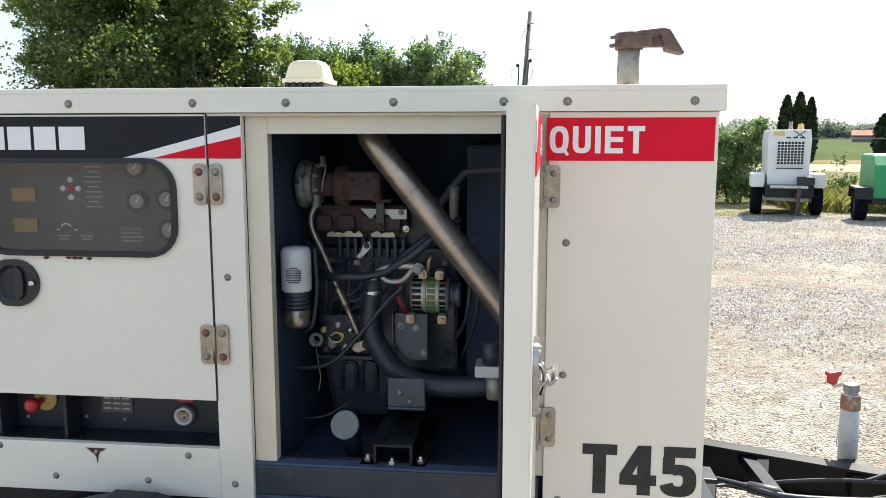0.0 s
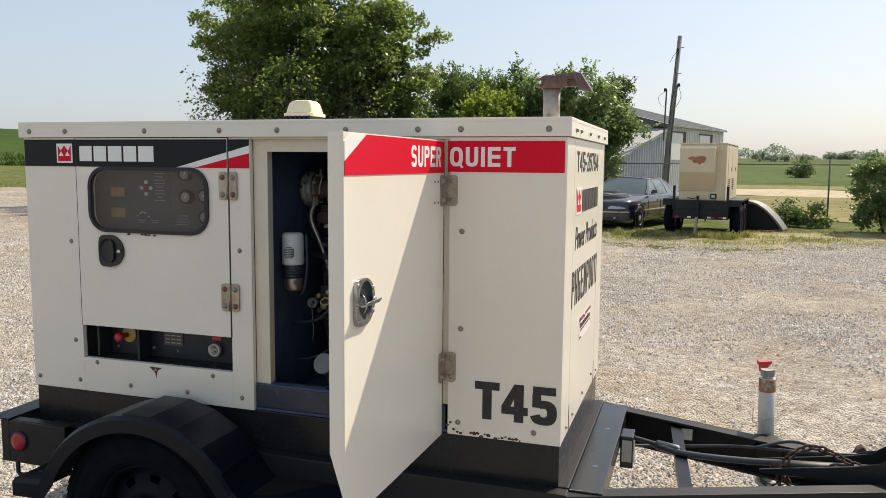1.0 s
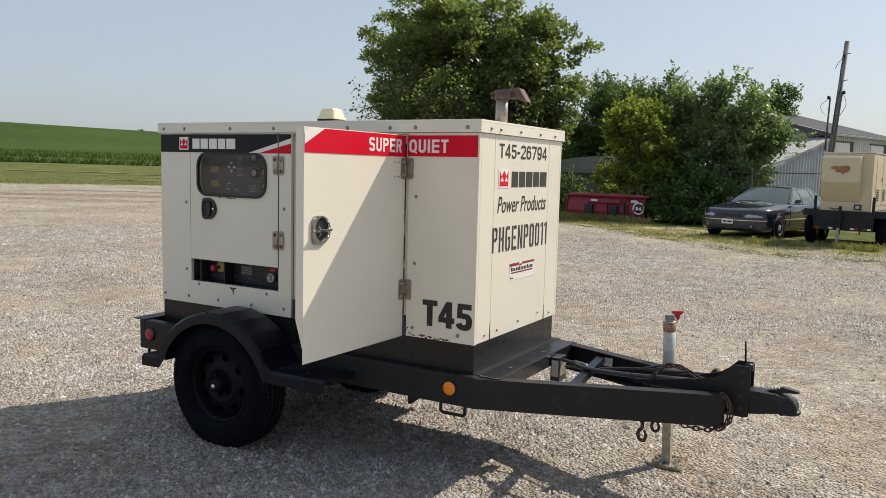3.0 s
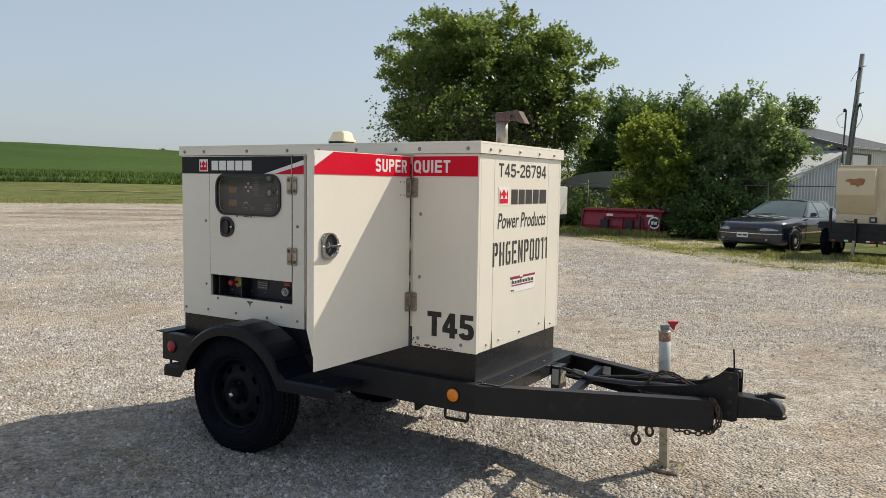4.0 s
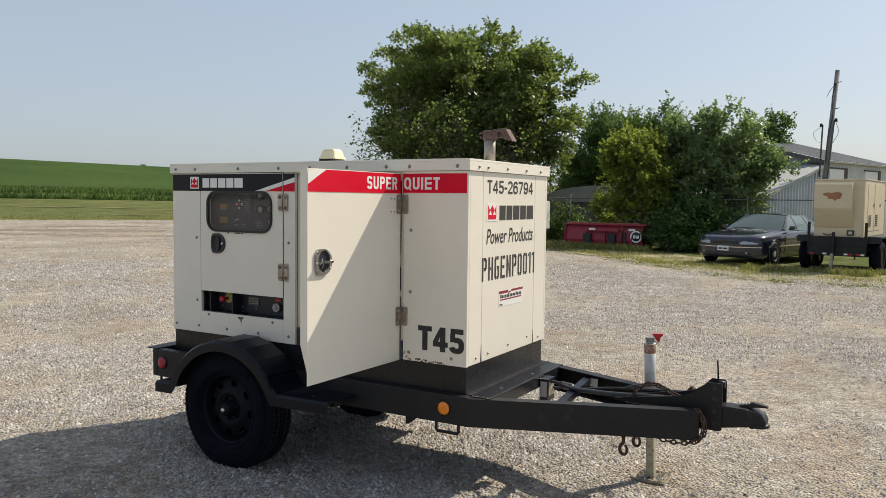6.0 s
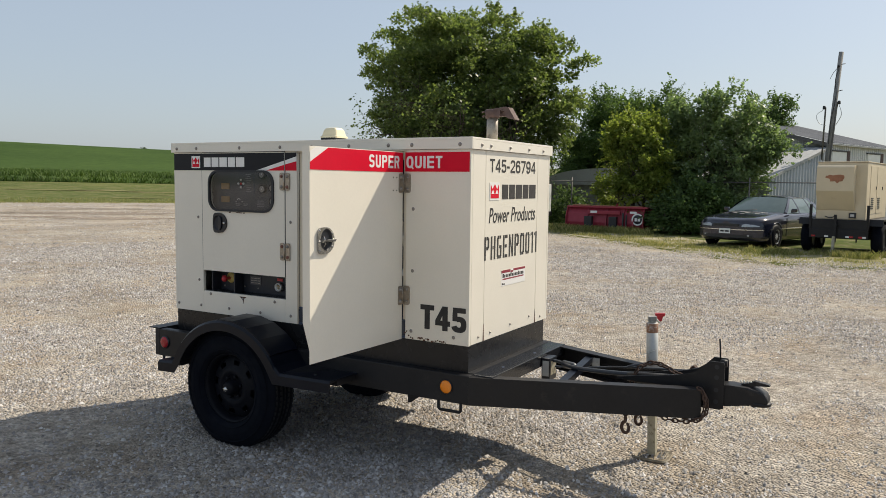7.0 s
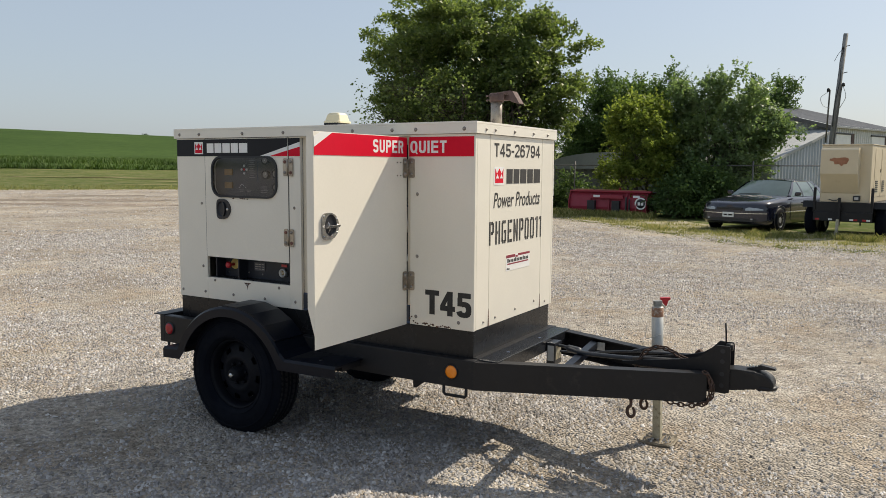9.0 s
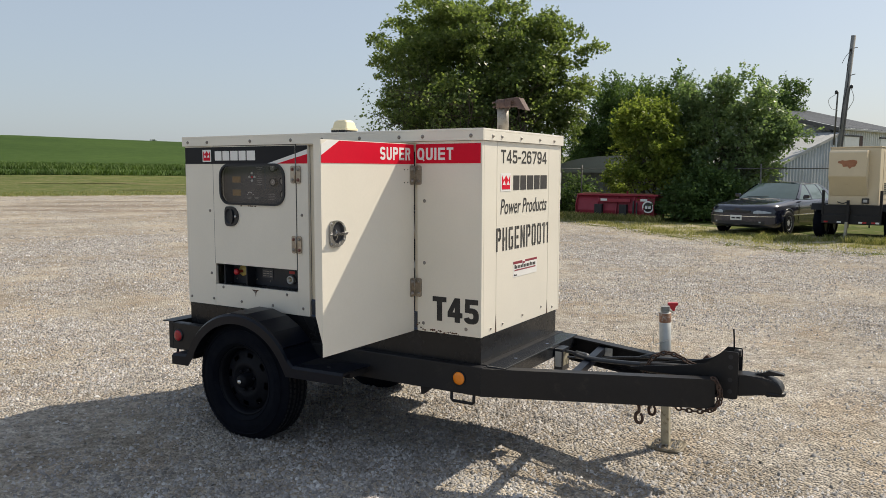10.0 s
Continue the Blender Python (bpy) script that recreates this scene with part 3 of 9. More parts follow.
polar_sheet("verge_near", [25, 28, 32, 36, 40, 43.5], [2 + 2 * k for k in range(34)], 0.03, DRY_GRASS, "dry olive grass between a fence and a farm track", "grass verge", jitter=1.0)


def soil_patch(x, y, rx, ry, turn, seed, material, lift, label):
    """A ragged worn patch lying on the land."""
    r = np.random.RandomState(seed)
    bm = bmesh.new()
    n, a = 56, radians(turn)
    mid_ = bm.verts.new((x, y, land(x, y) + lift))
    ring = []
    for k in range(n):
        t = 2 * math.pi * k / n
        q = 0.72 + 0.5 * noise.noise((seed * 3.7 + 1.5 * math.cos(t), 1.5 * math.sin(t), 0)) + 0.2 * r.random()
        px, py = rx * q * math.cos(t), ry * q * math.sin(t)
        wx, wy = x + px * math.cos(a) - py * math.sin(a), y + px * math.sin(a) + py * math.cos(a)
        ring.append(bm.verts.new((wx, wy, land(wx, wy) + lift)))
    for k in range(n):
        bm.faces.new((mid_, ring[k], ring[(k + 1) % n]))
    tagged(part("soil_patch", bm, material, smooth=True), label, "bare soil", "", "structure")


for k, (x, y, rx, ry, turn) in enumerate(((-30.5, 19.4, 5.5, 1.4, 38), (-28.0, 16.6, 4.0, 0.9, 30), (-33.5, 22.5, 3.0, 1.0, 45), (-25.5, 17.6, 3.2, 0.8, 40))):
    soil_patch(x, y, rx, ry, turn, 5 + k, SOIL, 0.023, "damp brown worn patch in the gravel")
for k, (x, y, rx, ry, turn) in enumerate(((-62, 43, 5.5, 0.7, 40), (-56, 45, 4.0, 0.6, 42), (-66, 38.5, 3.5, 0.6, 38), (-51, 42, 2.5, 0.5, 42), (-48, 36, 3.0, 0.5, 40))):
    soil_patch(x, y, rx, ry, turn, 15 + k, DRY_GRASS, 0.05, "pale dry track worn into the grass")

# thin dry grass over gravel between the yard and the parked machines
VERGE = meadow_material("thin_dry_verge", (0.165, 0.162, 0.075), (0.245, 0.228, 0.128), (0.36, 0.33, 0.25), 1.1, 0.15, soil=(0.38, 0.35, 0.305))
bm = bmesh.new()
prev = None
for k in range(121):
    a = -36 + 66 * k / 120
    r0 = yard_edge(a) + 0.25 + 0.5 * noise.noise((a * 0.9, 3, 0)) + 0.3 * noise.noise((a * 3.3, 6, 0))
    r1 = yard_edge(a) + float(np.interp(a, [-36, -24, -10, 8, 30], [2.5, 5.0, 5.2, 4.6, 3.0])) + 1.0 * noise.noise((a * 0.5, 12, 0)) + 0.4 * noise.noise((a * 2.1, 15, 0))
    row_ = []
    for i in range(9):
        r_ = r0 + (r1 - r0) * i / 8
        x, y = r_ * math.sin(radians(a)), r_ * math.cos(radians(a))
        row_.append(bm.verts.new((x, y, land(x, y) + 0.012)))
    if prev:
        for i in range(8):
            bm.faces.new((prev[i], prev[i + 1], row_[i + 1], row_[i]))
    prev = row_
bmesh.ops.recalc_face_normals(bm, faces=bm.faces[:])
tagged(part("verge", bm, VERGE, smooth=True), "thin yellowed grass verge over stony ground", "grass verge", "", "structure")

# ---------------- trees ----------------


def grow(rng, base, height, spread, trunks, which, levels=3):
    """Limbs of one trunk as paths with radii, and the tips where leaves gather."""
    limbs, tips = [], []

    def limb(p, d, length, r, level):
        pts, rad = [p], [r]
        q, dd = p.copy(), d.copy()
        n = 5
        for k in range(n):
            dd = (dd + Vector(rng.normal(scale=0.16, size=3)) + Vector((0, 0, 0.05))).normalized()
            q = q + dd * (length / n)
            pts.append(q.copy())
            rad.append(r * (1 - 0.6 * (k + 1) / n))
            if level < levels and k >= 1:
                for _ in range(1 + (rng.random() < 0.75)):
                    side = Vector(rng.normal(size=3))
                    side = (side - dd * side.dot(dd)).normalized()
                    nd = (dd * 0.5 + side * 0.9 + Vector((0, 0, 0.12))).normalized()
                    limb(q.copy(), nd, length * rng.uniform(0.5, 0.72), rad[-1] * 0.6, level + 1)
            if level >= 2:
                tips.append(q.copy())
        limbs.append((pts, rad))
        tips.append(q)

    a = 2 * math.pi * (which + rng.random() * 0.6) / trunks
    lean = Vector((math.cos(a) * spread, math.sin(a) * spread, 1.0)).normalized()
    start = Vector(base) + Vector((math.cos(a), math.sin(a), 0)) * 0.18 * (trunks > 1)
    limb(start, lean, height * rng.uniform(0.5, 0.62), height * 0.026 + 0.03, 0)
    return limbs, tips


def tree(name, base, height, radius, trunks, leaves, leaf_size, material, label, category, seed, lobes, spread=0.32, twigs=0.10, shoot=0.35, flat=0.85, wood=1.0, pads=60, pad=(0.10, 0.20), upright=0.25):
    """Tapered trunks and limbs, and a crown of leafy clumps spread over uneven lobes, with gaps.
    lobes: (x, y, z, rx, ry, rz) in parts of radius (x, y) and height (z)."""
    rng = np.random.RandomState(seed)
    root = thing(name, label, category, base)
    parts, tips = [], []
    for q in range(trunks):
        limbs, tt = grow(rng, (0, 0, -0.1), height, spread, trunks, q)
        parts.append(limbs)
        tips += tt
    tp = np.array([list(t) for t in tips])
    span = np.percentile(np.hypot(tp[:, 0], tp[:, 1]), 95)
    k = np.array([radius * 0.80 / span, radius * 0.80 / span, height * 0.88 / tp[:, 2].max()])
    for limbs in parts:
        bm = bmesh.new()
        for pts, rad in limbs:
            if rad[0] > 0.008:
                tube([Vector((p.x * k[0], p.y * k[1], p.z * k[2])) for p in pts], [w * wood for w in rad], 6 if rad[0] > 0.05 else 4, bm)
        part("trunk", bm, BARK, root)
    tp = tp * k
    L = np.array(lobes) * np.array([radius, radius, height, radius, radius, height])
    vol = L[:, 3] * L[:, 4] * L[:, 5]
    which = rng.choice(len(L), pads, p=vol ** 0.67 / (vol ** 0.67).sum())
    u = rng.normal(size=(pads, 3))
    u /= np.linalg.norm(u, axis=1)[:, None]
    mid_ = L[which, :3] + u * L[which, 3:] * (0.95 * rng.random(pads) ** 0.38)[:, None]
    size = radius * (pad[0] + (pad[1] - pad[0]) * rng.random(pads))
    # most leaves fill the clumps, the rest sit in rows on sprigs that stand out of them
    row = 11
    sprigs = int(leaves * 0.42 / row)
    fill = leaves - sprigs * row
    q = rng.choice(pads, fill, p=size ** 2 / (size ** 2).sum())
    u = rng.normal(size=(fill, 3))
    u /= np.linalg.norm(u, axis=1)[:, None]
    u[:, 2] = np.where(rng.random(fill) < 0.45, np.abs(u[:, 2]), u[:, 2])
    rr = size[q] * rng.random(fill) ** 0.45
    pos = mid_[q] + u * rr[:, None] * np.array([1.15, 1.15, flat]) + 0.04 * rng.normal(size=(fill, 3))
    q = rng.choice(pads, sprigs)
    heart = np.array([0, 0, height * 0.45])
    away = mid_[q] - heart
    away /= np.linalg.norm(away, axis=1)[:, None] + 1e-6
    u = rng.normal(size=(sprigs, 3)) * 0.7 + away * 0.8 + np.array([0, 0, upright])
    u /= np.linalg.norm(u, axis=1)[:, None]
    length = shoot * (0.5 + 0.8 * rng.random(sprigs))
    along = (np.arange(row) + 0.5)[None, :] / row * length[:, None]
    start = mid_[q] + u * (size[q] * 0.55)[:, None] * np.array([1.15, 1.15, flat])
    sp = start[:, None, :] + u[:, None, :] * along[:, :, None] + leaf_size * 0.38 * rng.normal(size=(sprigs, row, 3)) * (1.15 - 0.06 * np.arange(row))[None, :, None]
    sp[:, :, 2] -= 0.10 * along ** 2
    pos = np.vstack([pos, sp.reshape(-1, 3)])
    inside = tp[rng.randint(0, len(tp), int(leaves * twigs))]
    lowest = (L[:, 2] - L[:, 5]).min()
    inside = inside[(inside[:, 2] > lowest) & (np.hypot(inside[:, 0], inside[:, 1]) < radius * 0.92)]
    pos = np.vstack([pos, inside + 0.16 * rng.normal(size=inside.shape)])
    pos = pos[pos[:, 2] > 0.03]
    v, f = leaf_mesh(pos, leaf_size, rng)
    loose_mesh("crown", v, f, material, root, "", "", "")
    return root


BIG = [(0.0, 0, 0.60, 0.74, 0.7, 0.28), (-0.58, 0.1, 0.62, 0.38, 0.42, 0.20), (0.60, 0, 0.62, 0.36, 0.4, 0.18), (-0.04, 0, 0.81, 0.52, 0.5, 0.18), (-0.46, 0, 0.77, 0.44, 0.4, 0.17), (0.42, 0.1, 0.71, 0.40, 0.4, 0.15), (-0.36, 0, 0.44, 0.50, 0.4, 0.14), (0.30, 0, 0.38, 0.5, 0.5, 0.14), (-0.68, 0.1, 0.47, 0.26, 0.3, 0.13), (0.72, 0, 0.46, 0.25, 0.3, 0.12), (0.0, -0.1, 0.44, 0.5, 0.5, 0.14)]
ROUND = [(0.0, 0, 0.60, 0.85, 0.8, 0.30), (-0.3, 0, 0.78, 0.45, 0.5, 0.17), (0.35, 0, 0.82, 0.40, 0.5, 0.15), (0.5, 0, 0.45, 0.5, 0.5, 0.22), (-0.5, 0, 0.45, 0.5, 0.5, 0.24)]
BUSHY = [(0.0, 0, 0.42, 0.72, 0.6, 0.36), (-0.66, 0, 0.72, 0.20, 0.3, 0.19), (-0.30, 0, 0.74, 0.21, 0.3, 0.20), (0.12, -0.1, 0.70, 0.26, 0.3, 0.27), (0.36, 0, 0.64, 0.24, 0.3, 0.23), (0.58, 0, 0.54, 0.20, 0.3, 0.12), (0.82, 0, 0.52, 0.18, 0.2, 0.04), (0.18, 0, 0.30, 0.36, 0.4, 0.24), (-0.60, 0, 0.45, 0.40, 0.5, 0.36), (-0.1, -0.2, 0.16, 0.80, 0.5, 0.16)]
LOW = [(0.0, 0, 0.42, 0.75, 0.7, 0.40), (-0.5, 0, 0.32, 0.5, 0.5, 0.32), (0.5, 0, 0.34, 0.5, 0.5, 0.34), (0.1, 0, 0.75, 0.4, 0.4, 0.20), (0, 0, 0.15, 0.8, 0.8, 0.15)]
tree("tree", spot(-14.4, 26.2), 9.6, 5.5, 4, 150000, 0.106, LEAF, "large green broadleaf tree with several dark trunks", "tree", 5, BIG, twigs=0.13, shoot=0.36, flat=0.6, pads=520, pad=(0.055, 0.115))
tree("tree", spot(-9.7, 33.5), 6.35, 3.6, 2, 40000, 0.098, LEAF_THICKET, "smaller broadleaf tree with thin upper twigs", "tree", 8, ROUND, twigs=0.10, shoot=0.75, flat=0.7, pads=220, pad=(0.06, 0.125), upright=0.5)
tree("tree", spot(-11.2, 35.6), 5.6, 3.6, 3, 30000, 0.105, LEAF_THICKET, "scrubby trees behind a low outbuilding", "tree", 9, LOW, pads=90)
DOME = [(0.0, 0, 0.50, 0.80, 0.8, 0.42), (-0.40, 0, 0.68, 0.42, 0.5, 0.24), (0.38, 0, 0.72, 0.44, 0.5, 0.25), (0, 0, 0.25, 0.85, 0.8, 0.24)]
CANOPY = [(0.0, 0, 0.70, 0.80, 0.8, 0.22), (-0.35, 0, 0.80, 0.45, 0.5, 0.15), (0.35, 0, 0.82, 0.45, 0.5, 0.15), (0.45, 0.1, 0.55, 0.5, 0.5, 0.16), (-0.45, 0, 0.60, 0.42, 0.5, 0.14), (0.1, -0.1, 0.46, 0.62, 0.6, 0.14), (0.45, -0.1, 0.34, 0.40, 0.5, 0.14), (0.1, -0.6, 0.36, 0.75, 0.4, 0.18), (0.5, -0.5, 0.52, 0.5, 0.4, 0.16)]
tree("tree", spot(-6.55, 25.0), 4.5, 1.65, 2, 21000, 0.094, LEAF_LIGHT, "young yellow-green tree overhanging a fence", "tree", 12, CANOPY, wood=0.6, shoot=0.38, flat=0.7, pads=150, pad=(0.09, 0.18))
tree("tree", spot(-3.72, 25.7), 5.5, 2.4, 4, 50000, 0.094, LEAF_BUSH, "dense bushy green tree behind a parked car", "tree", 15, BUSHY, spread=0.2, twigs=0.0, flat=1.2, shoot=0.42, wood=0.6, pads=420, pad=(0.06, 0.13), upright=0.9)
tree("tree", spot(-4.15, 37.2), 6.6, 1.7, 2, 18000, 0.095, LEAF_THICKET, "dark narrow-leaved tree behind a metal shed", "tree", 24, DOME, wood=0.6, shoot=0.45, pads=110, pad=(0.13, 0.24), upright=0.9)
tree("bush", spot(-4.6, 24.0), 2.1, 1.75, 2, 14000, 0.085, LEAF_THICKET, "low dark green thicket by a fence", "bush", 16, LOW, wood=0.4, pads=90)
tree("bush", spot(-13.0, 27.8), 2.2, 1.8, 2, 7000, 0.10, LEAF_BUSH, "scrubby undergrowth along a fence", "bush", 19, LOW, wood=0.4, pads=40)
tree("bush", spot(-10.4, 27.0), 1.7, 1.3, 2, 5000, 0.08, LEAF_THICKET, "dark vines and weeds climbing a fence", "bush", 22, LOW, flat=0.9, wood=0.3, pads=30)
tree("bush", spot(-8.35, 26.6), 2.4, 0.75, 2, 3200, 0.085, LEAF_LIGHT, "leafy sapling growing through a fence", "bush", 20, LOW, wood=0.3, pads=16, pad=(0.15, 0.35), shoot=0.3)
tree("bush", spot(5.22, 20.6), 2.25, 1.10, 3, 16000, 0.062, LEAF_BUSH, "rounded green bush beside a fence post", "bush", 21, DOME, flat=0.8, wood=0.4, shoot=0.16, pads=90, pad=(0.14, 0.26))
for k, (x, y, h, r) in enumerate(((2.9, 22.2, 0.8, 0.5), (3.6, 21.9, 0.6, 0.5), (6.6, 21.2, 1.0, 0.6), (7.9, 20.9, 1.2, 0.7), (-0.6, 23.4, 0.9, 0.5))):
    tagged(tree("bush", spot(x, y), h, r, 2, 2000, 0.055, LEAF_THICKET, "low weedy scrub at the foot of a fence", "bush", 100 + k, LOW, flat=0.9, shoot=0.2, wood=0.3, pads=22, pad=(0.2, 0.4)), group="scrub along a fence")

# ---------------- the generator on its trailer ----------------
gen = thing("generator_trailer", "cream diesel generator on a black single-axle trailer, service door open", "generator")


def P(name, bm, material, parent=None, label="", smooth=None):
    return part(name, bm, material, parent or gen, label, smooth)


# bolt head, one mesh shared
bolt_bm = lathe([(0.004, 0.0), (0.004, 0.0115), (0.001, 0.0125), (0.0, 0.0125), (-0.002, 0.0075), (-0.008, 0.0065), (-0.0085, 0.0)], (0, 0, 0), "y", 8)
bolt_me = bpy.data.meshes.new("bolt")
bmesh.ops.recalc_face_normals(bolt_bm, faces=bolt_bm.faces)
bolt_bm.to_mesh(bolt_me)
bolt_bm.free()
bolt_me.materials.append(BOLT_METAL)
rusty_me = bolt_me.copy()
rusty_me.materials.clear()
rusty_me.materials.append(surface("rusty_bolt_head", (0.20, 0.095, 0.075), 0.7, 0.2, vary=0.35, scale=60, bump=0.2))


def bolt(parent, x, y, z, turn=0.0, size=1.0, mesh=None):
    size *= 0.84
    o = new("bolt", mesh or bolt_me)
    o.parent = parent
    o.matrix_basis = pose(x, y, z, 0, 0, turn) @ Matrix.Scale(size, 4)
    return o


# enclosure walls
L0, W = -2.09, 0.955
rear_side = P("side_panel", box(L0, -1.846, 0, 0.02, 0.706, 1.676, 0.002), CREAM, label="cream steel side panel round the control bay")
bm = box(-1.846, -1.186, 0, 0.02, 0.706, 0.838, 0.002)
box(-1.186, -1.10, 0, 0.02, 0.706, 1.676, 0.002, bm)
P("side_panel", bm, CREAM)
front_side = P("side_panel", box(-0.3740, 0.0, 0, 0.02, 0.706, 1.676, 0.002), CREAM, label="cream steel side panel, rusty along its lower edge")
ends = [P("end_panel", box(-0.018, 0.0, a, b, 0.708, 1.676, 0.002), CREAM) for a, b in ((0.021, 0.155), (0.158, 0.800), (0.803, W))]
P("side_panel", box(L0, 0.0, W + 0.001, W + 0.02, 0.706, 1.676, 0.002), CREAM)
P("end_panel", box(L0, L0 + 0.018, 0.021, W, 0.706, 1.676, 0.002), CREAM)
lid = P("roof", box(L0 - 0.012, 0.012, -0.012, W + 0.03, 1.722, 1.735, 0.003), CREAM, label="folded cream steel roof cap")
for a in ((L0 - 0.012, 0.012, -0.012, -0.001), (L0 - 0.012, 0.012, W + 0.021, W + 0.03), (0.001, 0.012, -0.0005, W + 0.0205), (L0 - 0.012, L0 - 0.001, -0.0005, W + 0.0205)):
    P("roof_edge", box(*a, 1.677, 1.7225, 0.001), CREAM, lid)
for x in (-2.05, -1.881, -1.525, -1.213, -0.986, -0.731, -0.478, -0.335, -0.057):
    bolt(lid, x, -0.012, 1.699)
for y in (0.088, 0.186, 0.409, 0.648, 0.845):
    bolt(lid, 0.012, y, 1.699, 90)
for x, z in ((-1.883, 1.286), (-1.882, 0.903), (-2.065, 0.745), (-1.869, 0.747)):
    bolt(rear_side, x, 0.0, z, size=0.9)
for x, z in ((-1.148, 1.28), (-1.633, 0.746), (-1.381, 0.745), (-1.149, 0.747), (-1.784, 0.823), (-1.27, 0.817), (-1.518, 0.816)):
    bolt(gen, x, 0.0, z, size=0.9)
for x, z in ((-0.331, 1.377), (-0.332, 1.061), (-0.338, 0.749), (-0.086, 0.742)):
    bolt(front_side, x, 0.0, z, size=0.9)
for y, z, e in ((0.1, 0.738, 0), (0.232, 0.742, 1), (0.471, 0.75, 1), (0.718, 0.758, 1), (0.874, 0.735, 2)):
    bolt(ends[e], 0.0, y, z, 90, 0.8)
for y, w, z in ((0.1555, 0.006, 0.80), (0.8005, 0.006, 0.79)):
    P("rust_spot", prism([(y - w, 0.709), (y + w, 0.709), (y + w * 0.5, z - 0.03), (y + w * 0.3, z), (y - w * 0.2, z - 0.01), (y - w * 0.6, z - 0.05)], "x", 0.0004, 0.0013), RUST, ends[1])
# skirt and rails
bm = box(-2.085, -0.004, 0.0055, 0.944, 0.545, 0.7055, 0.003)
P("base_skirt", bm, SKIRT, label="dark grey fuel-tank skirt under the enclosure")
P("bay_lining", box(-2.07, -0.02, 0.90, 0.953, 0.72, 1.67), BLACK_IN, label="black sound-proof lining")
P("bay_lining", box(-1.09, -1.075, 0.06, 0.899, 0.72, 1.67), BLACK_IN)
P("bay_lining", box(-0.375, -0.36, 0.022, 0.899, 0.72, 1.67), BLACK_IN)
P("bay_lining", box(-2.07, -0.02, 0.06, 0.899, 1.655, 1.675), BLACK_IN)
P("bay_floor", box(-2.07, -0.02, 0.012, 0.899, 0.7065, 0.716), BLACK_IN, label="black steel bay floor")
bm = box(-1.10, -0.385, 0.012, 0.09, 0.7165, 0.795, 0.004)
P("sill", bm, surface("worn_navy_sill_paint", (0.030, 0.037, 0.052), 0.4, vary=0.25, scale=7, stain=(0.075, 0.075, 0.08), amount=0.36, bump=0.06), label="worn dark door sill")
P("sill_lip", box(-1.098, -0.388, 0.012, 0.05, 0.7955, 0.803, 0.002), BLACK_IN)
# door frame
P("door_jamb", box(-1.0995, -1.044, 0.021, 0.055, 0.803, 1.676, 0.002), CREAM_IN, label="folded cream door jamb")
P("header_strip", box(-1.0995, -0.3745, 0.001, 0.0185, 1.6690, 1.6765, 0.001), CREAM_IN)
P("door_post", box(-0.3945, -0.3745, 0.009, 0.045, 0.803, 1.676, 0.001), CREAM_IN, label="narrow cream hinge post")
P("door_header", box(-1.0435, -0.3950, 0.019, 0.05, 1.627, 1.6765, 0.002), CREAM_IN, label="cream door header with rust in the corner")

# control door with its window
win = round_rect(-1.780, -1.274, 1.333, 1.563, 0.066, 6)
cdoor = P("control_door", holed_plate(-1.8435, -1.1885, 0.966, 1.6735, win, -0.003, 0.018), CREAM, label="cream control door with a rubber-framed window")
P("seal", ring_plate(round_rect(-1.787, -1.266, 1.327, 1.570, 0.075, 6), round_rect(-1.774, -1.280, 1.340, 1.557, 0.060, 6), "y", -0.012, 0.004), SEAL, cdoor, "thick black rubber window seal")
glass = P("pane", prism(round_rect(-1.778, -1.276, 1.336, 1.561, 0.062, 6), "y", -0.008, -0.004), WINDOW_GLASS, cdoor, "dusty smoked glass")
glass.visible_shadow = False
for x in (-1.8480, -1.1880):
    P("door_gap", box(x, x + 0.0042, -0.0012, 0.004, 0.966, 1.6735), SEAL, cdoor)
P("door_gap", box(-1.8435, -1.1885, -0.0012, 0.004, 1.6738, 1.6775), SEAL, cdoor)


def hinge(parent, x, z, w=0.072, h=0.10, y=0.0):
    """A two-leaf hinge with a knuckle and four bolt heads."""
    P("hinge", prism(round_rect(x - w / 2, x - 0.004, z - h / 2, z + h / 2, 0.012, 3), "y", y - 0.005, y), HINGE_METAL, parent, "weathered zinc hinge with rusty bolts")
    bm = prism(round_rect(x + 0.004, x + w / 2, z - h / 2, z + h / 2, 0.012, 3), "y", y - 0.005, y)
    P("hinge_leaf", bm, HINGE_METAL, parent)
    P("hinge_pin", tube([(x, y - 0.007, z - h * 0.46), (x, y - 0.007, z + h * 0.46)], 0.0045, 10), HINGE_METAL, parent)
    for dx in (-w * 0.29, w * 0.29):
        for dz in (-h * 0.3, h * 0.3):
            bolt(parent, x + dx, y - 0.004, z + dz, size=1.25, mesh=rusty_me if dx * dz < 0 else None)


hinge(cdoor, -1.186, 1.507, y=-0.003)
hinge(cdoor, -1.185, 1.111, y=-0.003)


